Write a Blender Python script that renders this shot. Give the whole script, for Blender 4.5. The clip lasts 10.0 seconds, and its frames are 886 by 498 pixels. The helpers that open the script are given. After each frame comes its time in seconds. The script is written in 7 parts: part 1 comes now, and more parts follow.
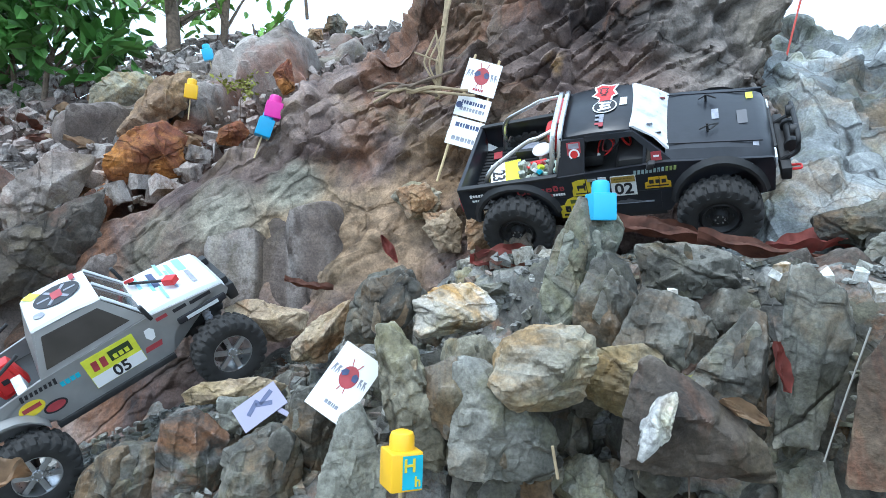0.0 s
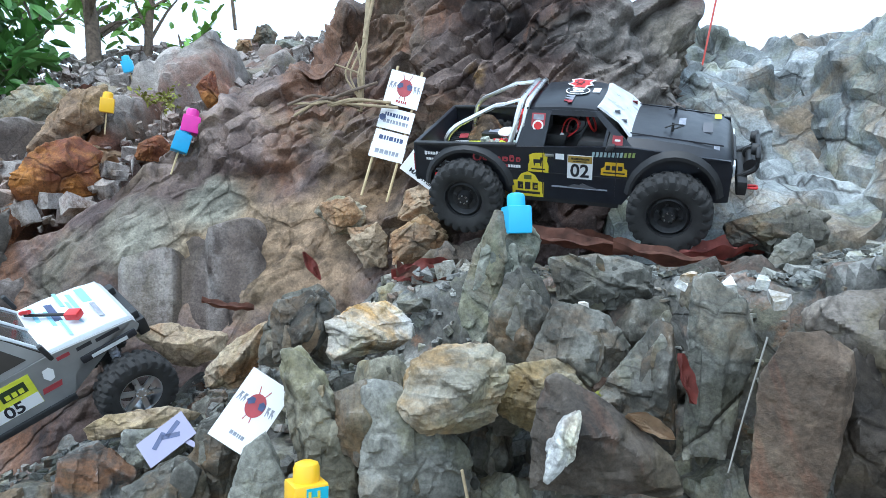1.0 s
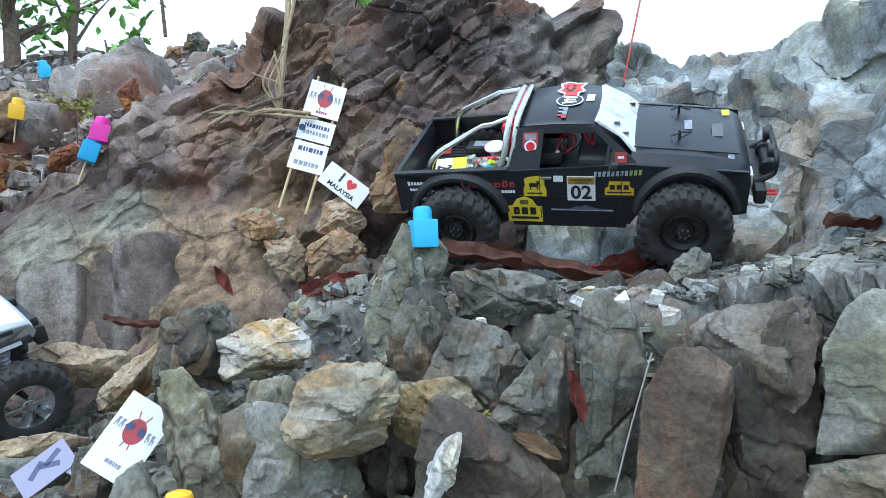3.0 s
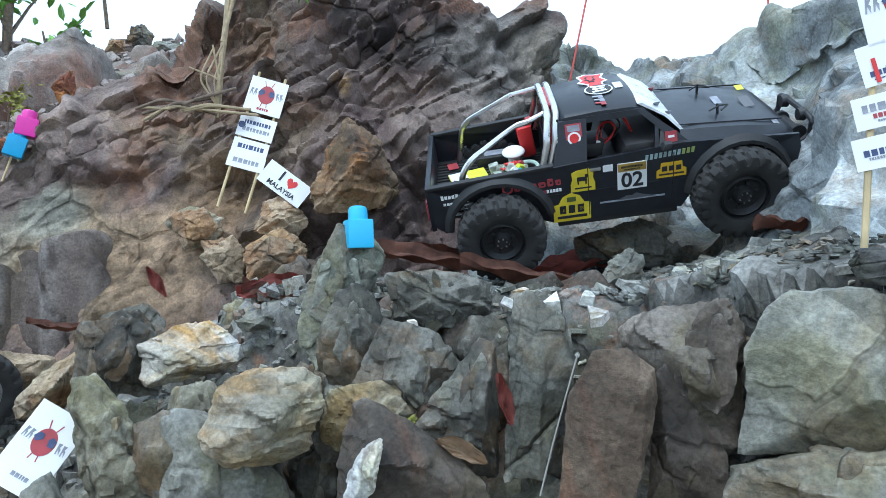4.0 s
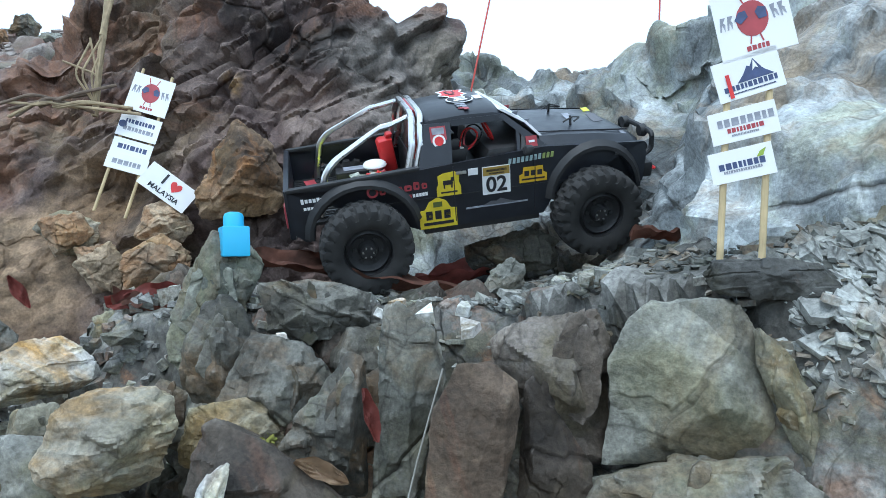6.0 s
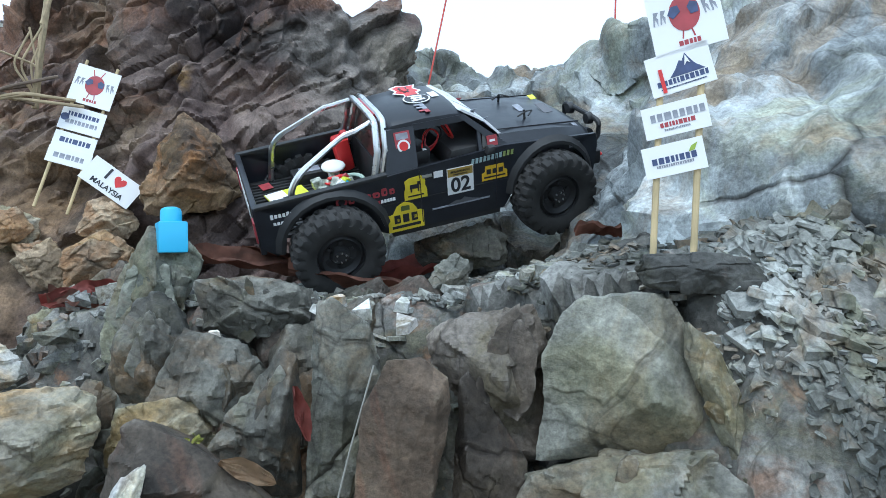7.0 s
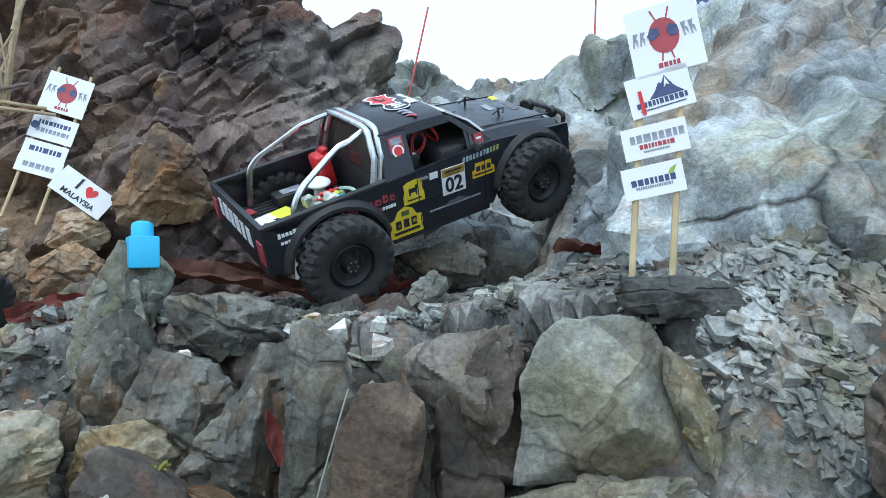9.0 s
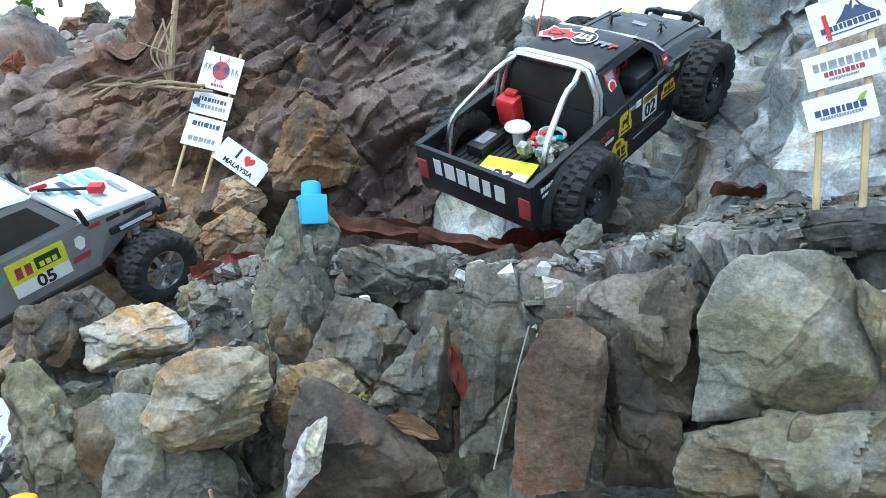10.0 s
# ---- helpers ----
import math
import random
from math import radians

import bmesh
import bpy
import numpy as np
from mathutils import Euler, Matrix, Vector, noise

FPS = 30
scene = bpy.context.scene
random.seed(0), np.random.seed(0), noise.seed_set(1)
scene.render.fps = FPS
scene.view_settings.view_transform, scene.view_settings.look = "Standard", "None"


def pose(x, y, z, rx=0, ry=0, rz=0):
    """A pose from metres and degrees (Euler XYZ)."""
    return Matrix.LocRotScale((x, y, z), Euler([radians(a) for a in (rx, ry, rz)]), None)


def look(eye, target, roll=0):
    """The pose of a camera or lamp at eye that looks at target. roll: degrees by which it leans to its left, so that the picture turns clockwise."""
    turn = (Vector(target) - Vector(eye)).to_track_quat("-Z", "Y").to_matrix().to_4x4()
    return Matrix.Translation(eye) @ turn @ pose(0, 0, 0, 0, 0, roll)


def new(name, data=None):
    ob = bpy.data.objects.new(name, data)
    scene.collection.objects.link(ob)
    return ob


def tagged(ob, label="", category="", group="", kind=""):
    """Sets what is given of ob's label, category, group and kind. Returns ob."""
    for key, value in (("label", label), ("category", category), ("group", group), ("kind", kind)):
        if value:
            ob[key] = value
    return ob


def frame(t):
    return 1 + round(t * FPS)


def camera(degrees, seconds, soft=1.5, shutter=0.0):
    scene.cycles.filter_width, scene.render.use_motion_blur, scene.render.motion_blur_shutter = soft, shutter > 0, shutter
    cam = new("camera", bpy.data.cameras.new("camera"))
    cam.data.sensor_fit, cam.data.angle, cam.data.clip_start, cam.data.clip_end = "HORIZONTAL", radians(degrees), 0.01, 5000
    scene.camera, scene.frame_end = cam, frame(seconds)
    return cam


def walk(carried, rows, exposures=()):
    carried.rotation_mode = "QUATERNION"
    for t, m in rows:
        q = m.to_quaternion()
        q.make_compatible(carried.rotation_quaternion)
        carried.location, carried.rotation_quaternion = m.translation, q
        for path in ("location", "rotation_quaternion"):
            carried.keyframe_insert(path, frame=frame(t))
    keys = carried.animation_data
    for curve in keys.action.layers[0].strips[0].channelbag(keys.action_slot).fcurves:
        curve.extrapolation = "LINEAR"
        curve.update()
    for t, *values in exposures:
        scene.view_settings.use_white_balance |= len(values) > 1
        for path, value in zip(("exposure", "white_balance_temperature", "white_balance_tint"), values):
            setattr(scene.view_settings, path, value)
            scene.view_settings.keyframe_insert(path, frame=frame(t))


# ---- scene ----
cam = camera(68.0, 10.0, soft=0.55)
METRES, EYE, TILT, LEAN, TURN = 0.335, 0.6, 0.0, 0.0, 0.0
ROWS = [
    (0.0, 0.0, 0.0, 0.0, 0.0, 0.0, -0.0),
    (0.5, 0.0744, 0.029, 0.0141, -2.62, 0.64, 0.7),
    (1.0, 0.1244, 0.0509, 0.0282, -4.59, 0.7, 1.59),
    (1.5, 0.1781, 0.0667, 0.0404, -6.13, 0.79, 1.78),
    (2.0, 0.1972, 0.0742, 0.0428, -6.88, 1.18, 1.55),
    (2.5, 0.2478, 0.0777, 0.0332, -7.88, 1.61, 1.54),
    (4.0, 0.3902, 0.1115, 0.0346, -12.54, 1.5, 1.76),
    (4.5, 0.4266, 0.1101, 0.0353, -15.52, 1.99, 1.3),
    (5.0, 0.4388, 0.1092, 0.05, -16.78, 2.29, 1.54),
    (5.5, 0.4759, 0.1235, 0.0542, -17.36, 2.31, 1.61),
    (6.0, 0.5409, 0.1291, 0.0444, -19.39, 1.76, 1.78),
    (7.5, 0.6752, 0.1171, 0.0306, -23.54, 1.6, 2.06),
    (8.0, 0.7017, 0.1239, 0.0251, -25.29, 1.76, 2.27),
    (8.5, 0.6663, 0.1345, 0.0485, -24.41, 2.38, 2.52),
    (9.0, 0.6523, 0.1411, 0.0647, -23.73, 2.18, 1.53),
    (9.5, 0.5864, 0.1552, 0.03, -20.07, 0.47, 3.1),
    (10.0, 0.4743, 0.1453, 0.0113, -14.48, -0.34, 3.05),
]
walk(cam, [(t, pose(0, 0, EYE, TILT, LEAN, TURN) @ pose(METRES * x, METRES * y, METRES * z, 90 + pitch, roll, yaw)) for t, x, y, z, yaw, pitch, roll in ROWS],
     exposures=[(0.0, 0.80, 5600, 6), (1.0, 0.73, 5600, 6), (2.5, 0.64, 5580, 6), (4.5, 0.50, 5560, 5), (7.5, 0.42, 5650, 5), (9.0, 0.40, 5650, 5), (10.0, 0.62, 5700, 6)])

# ---- light ----
world = bpy.data.worlds.new("overcast_sky")
scene.world = world
world.use_nodes = True
_n, _l = world.node_tree.nodes, world.node_tree.links
_sky = _n.new("ShaderNodeTexSky")
_sky.sky_type, _sky.sun_disc = "NISHITA", False
_sky.sun_elevation, _sky.sun_rotation = radians(58), radians(200)
_sky.air_density, _sky.dust_density, _sky.ozone_density = 1.0, 4.0, 1.0
_cloud = _n.new("ShaderNodeMix")
_cloud.data_type = "RGBA"
_cloud.inputs["Factor"].default_value = 0.8
_l.new(_sky.outputs["Color"], _cloud.inputs["A"])
_cloud.inputs["B"].default_value = (10.2, 12.0, 13.7, 1)
_l.new(_cloud.outputs["Result"], _n["Background"].inputs["Color"])
_n["Background"].inputs["Strength"].default_value = 0.1

sun_data = bpy.data.lights.new("sun", "SUN")
sun_data.energy, sun_data.angle, sun_data.color = 1.2, radians(20), (1.0, 0.97, 0.92)
sun = new("sun", sun_data)
sun.matrix_basis = look((0, 0, 0), (0.35, 0.5, -1.0)) 


# ---- materials ----
def nodes_of(name):
    m = bpy.data.materials.new(name)
    m.use_nodes = True
    return m, m.node_tree.nodes, m.node_tree.links, m.node_tree.nodes["Principled BSDF"]


def plain(name, color, rough=0.5, metal=0.0, var=0.12, scale=30.0, bump=0.0, coat=0.0):
    """A painted, moulded or woven surface with slight unevenness."""
    m, n, l, b = nodes_of(name)
    tc = n.new("ShaderNodeTexCoord")
    no = n.new("ShaderNodeTexNoise")
    no.inputs["Scale"].default_value, no.inputs["Detail"].default_value = scale, 6
    l.new(tc.outputs["Object"], no.inputs["Vector"])
    ra = n.new("ShaderNodeValToRGB")
    ra.color_ramp.elements[0].position, ra.color_ramp.elements[1].position = 0.3, 0.7
    ra.color_ramp.elements[0].color = tuple(c * (1 - var) for c in color) + (1,)
    ra.color_ramp.elements[1].color = tuple(min(1, c * (1 + var)) for c in color) + (1,)
    l.new(no.outputs["Fac"], ra.inputs["Fac"])
    l.new(ra.outputs["Color"], b.inputs["Base Color"])
    mr = n.new("ShaderNodeMapRange")
    mr.inputs["To Min"].default_value, mr.inputs["To Max"].default_value = max(0, rough - 0.12), min(1, rough + 0.12)
    l.new(no.outputs["Fac"], mr.inputs["Value"])
    l.new(mr.outputs["Result"], b.inputs["Roughness"])
    b.inputs["Metallic"].default_value = metal
    b.inputs["Coat Weight"].default_value = coat
    if bump:
        bu = n.new("ShaderNodeBump")
        bu.inputs["Strength"].default_value, bu.inputs["Distance"].default_value = bump, 0.002
        l.new(no.outputs["Fac"], bu.inputs["Height"])
        l.new(bu.outputs["Normal"], b.inputs["Normal"])
    return m


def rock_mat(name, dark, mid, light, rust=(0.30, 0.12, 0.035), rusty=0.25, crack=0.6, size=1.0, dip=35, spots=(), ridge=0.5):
    """Weathered layered rock: mottled colour, bedding streaks, iron stains, fine cracks and grit.
    spots: stains of their own as (place, radius, colour)."""
    m, n, l, b = nodes_of(name)
    tc = n.new("ShaderNodeTexCoord")
    oi = n.new("ShaderNodeObjectInfo")
    add = n.new("ShaderNodeVectorMath")
    add.operation = "MULTIPLY_ADD"
    l.new(oi.outputs["Random"], add.inputs[0])
    add.inputs[1].default_value = (7.3, 4.1, 9.7)
    l.new(tc.outputs["Object"], add.inputs[2])
    co = add.outputs["Vector"]

    def noise_node(scale, detail, rough, vec=co, dist=0.0):
        q = n.new("ShaderNodeTexNoise")
        q.inputs["Scale"].default_value, q.inputs["Detail"].default_value = scale, detail
        q.inputs["Roughness"].default_value, q.inputs["Distortion"].default_value = rough, dist
        l.new(vec, q.inputs["Vector"])
        return q.outputs["Fac"]

    def ramp(fac, stops):
        q = n.new("ShaderNodeValToRGB")
        e = q.color_ramp.elements
        while len(e) < len(stops):
            e.new(0.5)
        for el, (p, c) in zip(e, stops):
            el.position, el.color = p, (*c, 1)
        l.new(fac, q.inputs["Fac"])
        return q.outputs["Color"]

    def mix(kind, fac, a, c):
        q = n.new("ShaderNodeMix")
        q.data_type, q.blend_type = "RGBA", kind
        if hasattr(fac, "is_linked"):
            l.new(fac, q.inputs["Factor"])
        else:
            q.inputs["Factor"].default_value = fac
        for s, v in (("A", a), ("B", c)):
            if hasattr(v, "is_linked"):
                l.new(v, q.inputs[s])
            else:
                q.inputs[s].default_value = (*v, 1)
        return q.outputs["Result"]

    def math_node(op, a, c):
        q = n.new("ShaderNodeMath")
        q.operation = op
        for i, v in enumerate((a, c)):
            if hasattr(v, "is_linked"):
                l.new(v, q.inputs[i])
            else:
                q.inputs[i].default_value = v
        return q.outputs[0]

    mp = n.new("ShaderNodeMapping")
    mp.inputs["Rotation"].default_value = (radians(20), radians(-dip), radians(10))
    mp.inputs["Scale"].default_value = (4, 5, 15)
    l.new(co, mp.inputs["Vector"])
    big = noise_node(5 / size, 8, 0.6, dist=0.5)
    fine = noise_node(60 / size, 8, 0.68)
    bed = noise_node(1.0 / size, 4, 0.55, mp.outputs["Vector"], 1.5)
    # angular patches between the cracks
    warp = n.new("ShaderNodeVectorMath")
    warp.operation = "MULTIPLY_ADD"
    wn = n.new("ShaderNodeTexNoise")
    wn.inputs["Scale"].default_value, wn.inputs["Detail"].default_value = 9 / size, 4
    l.new(co, wn.inputs["Vector"])
    l.new(wn.outputs["Color"], warp.inputs[0])
    warp.inputs[1].default_value = (0.07 * size,) * 3
    l.new(co, warp.inputs[2])

    def cells(kind, scale):
        q = n.new("ShaderNodeTexVoronoi")
        q.feature = kind
        q.inputs["Scale"].default_value = scale
        l.new(warp.outputs["Vector"], q.inputs["Vector"])
        return q

    tone = n.new("ShaderNodeSeparateColor")
    l.new(cells("F1", 5 / size).outputs["Color"], tone.inputs["Color"])
    tone2 = n.new("ShaderNodeSeparateColor")
    l.new(cells("F1", 17 / size).outputs["Color"], tone2.inputs["Color"])
    col = ramp(big, [(0.36, dark), (0.5, mid), (0.64, light)])
    col = mix("MULTIPLY", 0.75, col, ramp(tone.outputs["Red"], [(0.0, (0.62, 0.62, 0.62)), (1.0, (1.35, 1.34, 1.32))]))
    col = mix("MULTIPLY", 0.55, col, ramp(tone2.outputs["Red"], [(0.0, (0.6, 0.6, 0.6)), (1.0, (1.35, 1.35, 1.34))]))
    col = mix("MULTIPLY", 0.25, col, ramp(bed, [(0.34, (0.4, 0.38, 0.36)), (0.46, (0.95, 0.95, 0.95)), (0.70, (1.3, 1.28, 1.25))]))
    col = mix("MULTIPLY", 0.60, col, ramp(fine, [(0.3, (0.40, 0.40, 0.40)), (0.5, (0.97, 0.97, 0.97)), (0.70, (1.5, 1.5, 1.48))]))
    moss = noise_node(6.5 / size, 6, 0.7, dist=0.8)
    col = mix("MULTIPLY", ramp(moss, [(0.5, (0, 0, 0)), (0.62, (0.8, 0.8, 0.8))]), col, (0.86, 0.84, 0.62))
    stain = noise_node(3.1 / size, 7, 0.7, dist=1.2)
    sf = ramp(stain, [(0.555 - 0.16 * rusty, (0, 0, 0)), (0.65 - 0.14 * rusty, (1, 1, 1))])
    col = mix("MIX", math_node("MULTIPLY", sf, min(1, 0.25 + rusty * 1.2)), col, mix("MULTIPLY", 0.7, rust, ramp(fine, [(0.3, (0.3, 0.3, 0.3)), (0.7, (1.5, 1.4, 1.3))])))
    for place, radius, colour in spots:
        dv = n.new("ShaderNodeVectorMath")
        dv.operation = "DISTANCE"
        l.new(tc.outputs["Object"], dv.inputs[0])
        dv.inputs[1].default_value = place
        wob = math_node("ADD", dv.outputs["Value"], math_node("MULTIPLY", math_node("SUBTRACT", big, 0.5), radius * 2.2))
        mr = n.new("ShaderNodeMapRange")
        mr.inputs["From Min"].default_value, mr.inputs["From Max"].default_value = radius * 1.1, radius * 0.6
        l.new(wob, mr.inputs["Value"])
        tint = mix("MULTIPLY", 0.9, colour, ramp(fine, [(0.3, (0.35, 0.35, 0.35)), (0.7, (1.4, 1.4, 1.4))]))
        tint = mix("MULTIPLY", 0.7, tint, ramp(bed, [(0.35, (0.4, 0.4, 0.4)), (0.6, (1.2, 1.2, 1.2))]))
        col = mix("MIX", math_node("MULTIPLY", mr.outputs["Result"], 0.85), col, tint)
    # cracks
    cr = ramp(cells("DISTANCE_TO_EDGE", 5 / size).outputs["Distance"], [(0.0, (0, 0, 0)), (0.018, (1, 1, 1))])
    hair = ramp(cells("DISTANCE_TO_EDGE", 17 / size).outputs["Distance"], [(0.0, (0, 0, 0)), (0.03, (1, 1, 1))])
    gap = ramp(noise_node(4 / size, 3, 0.5), [(0.42, (1, 1, 1)), (0.58, (0, 0, 0))])
    cr = mix("LIGHTEN", 1.0, cr, gap)
    col = mix("MULTIPLY", crack, col, mix("MIX", cr, (0.12, 0.10, 0.09), (1, 1, 1)))
    hair = mix("LIGHTEN", 1.0, hair, ramp(noise_node(7 / size, 3, 0.5), [(0.46, (1, 1, 1)), (0.6, (0, 0, 0))]))
    col = mix("MULTIPLY", crack * 0.7, col, mix("MIX", hair, (0.25, 0.23, 0.21), (1, 1, 1)))
    # paler tone along the sharp convex ridges, broken up by fine noise
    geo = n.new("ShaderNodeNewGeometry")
    ridge_mask = math_node("MULTIPLY", ramp(geo.outputs["Pointiness"], [(0.53, (0, 0, 0)), (0.62, (1, 1, 1))]), ramp(fine, [(0.40, (0, 0, 0)), (0.55, (1, 1, 1))]))
    col = mix("MIX", math_node("MULTIPLY", ridge_mask, ridge), col, tuple(min(0.75, c * 1.5 + 0.04) for c in light))
    speck = noise_node(230, 4, 0.7)
    col = mix("MULTIPLY", 0.55, col, ramp(speck, [(0.34, (0.5, 0.5, 0.5)), (0.5, (1, 1, 1)), (0.68, (1.5, 1.5, 1.5))]))
    l.new(col, b.inputs["Base Color"])
    rr = n.new("ShaderNodeMapRange")
    rr.inputs["To Min"].default_value, rr.inputs["To Max"].default_value = 0.55, 0.95
    l.new(fine, rr.inputs["Value"])
    l.new(rr.outputs["Result"], b.inputs["Roughness"])
    b.inputs["Specular IOR Level"].default_value = 0.35
    h = math_node("ADD", math_node("MULTIPLY", fine, 0.6), math_node("ADD", math_node("MULTIPLY", bed, 0.25), math_node("MULTIPLY", cr, 0.6)))
    h = math_node("ADD", h, math_node("MULTIPLY", tone2.outputs["Red"], 0.35))
    h = math_node("ADD", h, math_node("MULTIPLY", noise_node(22 / size, 6, 0.6), 1.0))
    bu = n.new("ShaderNodeBump")
    bu.inputs["Strength"].default_value, bu.inputs["Distance"].default_value = 0.8, 0.006 * size
    l.new(h, bu.inputs["Height"])
    l.new(bu.outputs["Normal"], b.inputs["Normal"])
    return m


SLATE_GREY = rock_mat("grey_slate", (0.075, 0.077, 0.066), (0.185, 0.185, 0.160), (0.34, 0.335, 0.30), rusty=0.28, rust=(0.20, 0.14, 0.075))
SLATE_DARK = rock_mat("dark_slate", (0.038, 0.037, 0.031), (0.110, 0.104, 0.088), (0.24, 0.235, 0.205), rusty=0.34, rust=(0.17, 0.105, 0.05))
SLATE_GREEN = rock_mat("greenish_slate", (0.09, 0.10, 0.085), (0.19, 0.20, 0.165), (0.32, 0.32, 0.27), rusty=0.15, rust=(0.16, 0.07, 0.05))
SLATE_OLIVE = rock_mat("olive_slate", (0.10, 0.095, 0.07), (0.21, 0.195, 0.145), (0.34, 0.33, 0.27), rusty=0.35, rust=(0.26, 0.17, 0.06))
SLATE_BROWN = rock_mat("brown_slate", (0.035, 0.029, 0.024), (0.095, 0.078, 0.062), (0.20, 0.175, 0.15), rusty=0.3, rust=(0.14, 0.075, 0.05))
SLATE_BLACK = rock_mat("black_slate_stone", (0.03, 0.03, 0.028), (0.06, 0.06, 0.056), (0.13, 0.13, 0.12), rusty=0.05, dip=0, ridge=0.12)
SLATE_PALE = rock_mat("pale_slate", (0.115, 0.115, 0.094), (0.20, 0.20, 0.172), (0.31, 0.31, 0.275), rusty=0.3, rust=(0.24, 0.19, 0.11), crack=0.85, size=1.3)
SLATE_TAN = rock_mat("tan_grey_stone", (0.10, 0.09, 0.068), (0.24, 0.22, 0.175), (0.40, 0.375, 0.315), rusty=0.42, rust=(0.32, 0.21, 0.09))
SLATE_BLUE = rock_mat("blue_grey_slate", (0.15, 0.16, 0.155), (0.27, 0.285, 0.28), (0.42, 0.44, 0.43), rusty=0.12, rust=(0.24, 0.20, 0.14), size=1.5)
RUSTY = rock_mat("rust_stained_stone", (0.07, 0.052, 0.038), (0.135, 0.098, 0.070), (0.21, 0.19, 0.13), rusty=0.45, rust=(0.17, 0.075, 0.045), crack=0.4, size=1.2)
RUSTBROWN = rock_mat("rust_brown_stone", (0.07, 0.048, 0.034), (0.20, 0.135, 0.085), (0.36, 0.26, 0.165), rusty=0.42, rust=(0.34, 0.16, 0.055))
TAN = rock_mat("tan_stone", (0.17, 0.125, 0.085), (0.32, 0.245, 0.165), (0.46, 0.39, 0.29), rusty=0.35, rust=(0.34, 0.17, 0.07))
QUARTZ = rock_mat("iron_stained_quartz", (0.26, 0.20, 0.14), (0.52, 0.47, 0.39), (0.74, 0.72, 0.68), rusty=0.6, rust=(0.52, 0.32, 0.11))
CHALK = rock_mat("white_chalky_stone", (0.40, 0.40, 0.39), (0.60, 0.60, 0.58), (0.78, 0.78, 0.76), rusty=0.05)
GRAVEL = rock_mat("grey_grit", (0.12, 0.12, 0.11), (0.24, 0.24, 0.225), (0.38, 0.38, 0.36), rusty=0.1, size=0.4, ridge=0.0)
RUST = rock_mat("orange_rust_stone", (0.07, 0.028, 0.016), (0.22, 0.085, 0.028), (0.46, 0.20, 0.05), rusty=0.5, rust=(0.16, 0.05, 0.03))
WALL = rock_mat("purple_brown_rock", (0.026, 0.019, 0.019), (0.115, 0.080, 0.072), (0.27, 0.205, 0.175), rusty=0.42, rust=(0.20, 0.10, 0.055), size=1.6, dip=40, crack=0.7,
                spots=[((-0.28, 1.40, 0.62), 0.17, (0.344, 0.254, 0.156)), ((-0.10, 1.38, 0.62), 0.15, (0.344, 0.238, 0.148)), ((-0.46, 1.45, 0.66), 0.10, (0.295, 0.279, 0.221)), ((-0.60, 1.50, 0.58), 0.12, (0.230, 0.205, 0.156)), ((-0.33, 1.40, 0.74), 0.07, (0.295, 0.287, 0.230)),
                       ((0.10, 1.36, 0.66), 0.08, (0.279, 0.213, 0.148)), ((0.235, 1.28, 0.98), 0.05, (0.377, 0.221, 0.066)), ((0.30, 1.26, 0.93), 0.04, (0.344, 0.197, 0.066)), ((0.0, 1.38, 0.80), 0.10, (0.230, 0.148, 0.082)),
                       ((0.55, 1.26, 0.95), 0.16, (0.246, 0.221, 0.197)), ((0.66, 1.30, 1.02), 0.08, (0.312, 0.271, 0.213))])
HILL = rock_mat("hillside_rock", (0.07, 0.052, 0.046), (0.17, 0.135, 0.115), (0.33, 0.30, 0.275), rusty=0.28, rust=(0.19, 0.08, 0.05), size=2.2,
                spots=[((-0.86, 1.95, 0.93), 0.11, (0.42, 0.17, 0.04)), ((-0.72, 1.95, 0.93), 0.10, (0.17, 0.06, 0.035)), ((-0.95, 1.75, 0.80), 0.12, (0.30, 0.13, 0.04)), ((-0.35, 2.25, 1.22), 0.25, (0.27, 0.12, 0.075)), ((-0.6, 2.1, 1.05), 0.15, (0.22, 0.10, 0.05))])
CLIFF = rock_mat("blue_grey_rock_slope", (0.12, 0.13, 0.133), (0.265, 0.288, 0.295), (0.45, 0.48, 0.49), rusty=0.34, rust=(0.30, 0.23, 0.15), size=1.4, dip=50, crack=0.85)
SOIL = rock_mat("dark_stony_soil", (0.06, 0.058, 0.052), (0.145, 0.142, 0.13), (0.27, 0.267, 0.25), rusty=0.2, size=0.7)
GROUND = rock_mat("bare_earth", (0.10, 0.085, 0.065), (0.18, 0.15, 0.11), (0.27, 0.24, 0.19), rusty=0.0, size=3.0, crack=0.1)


# ---- shape helpers ----
def hash3(i, seed):
    """Three random numbers from 0 to 1 for each row of whole numbers."""
    i = i.astype(np.int64)
    h = (i[..., 0] * 374761393 + i[..., 1] * 668265263 + i[..., 2] * 2147483647 + seed * 1274126177) & 0xFFFFFFFF
    out = []
    for k in range(3):
        h = ((h ^ (h >> 13)) * 1103515245 + 12345 + k * 7919) & 0xFFFFFFFF
        h = (h ^ (h >> 16)) & 0xFFFFFFFF
        out.append((h & 0xFFFFFF) / float(0x1000000))
    return np.stack(out, -1)


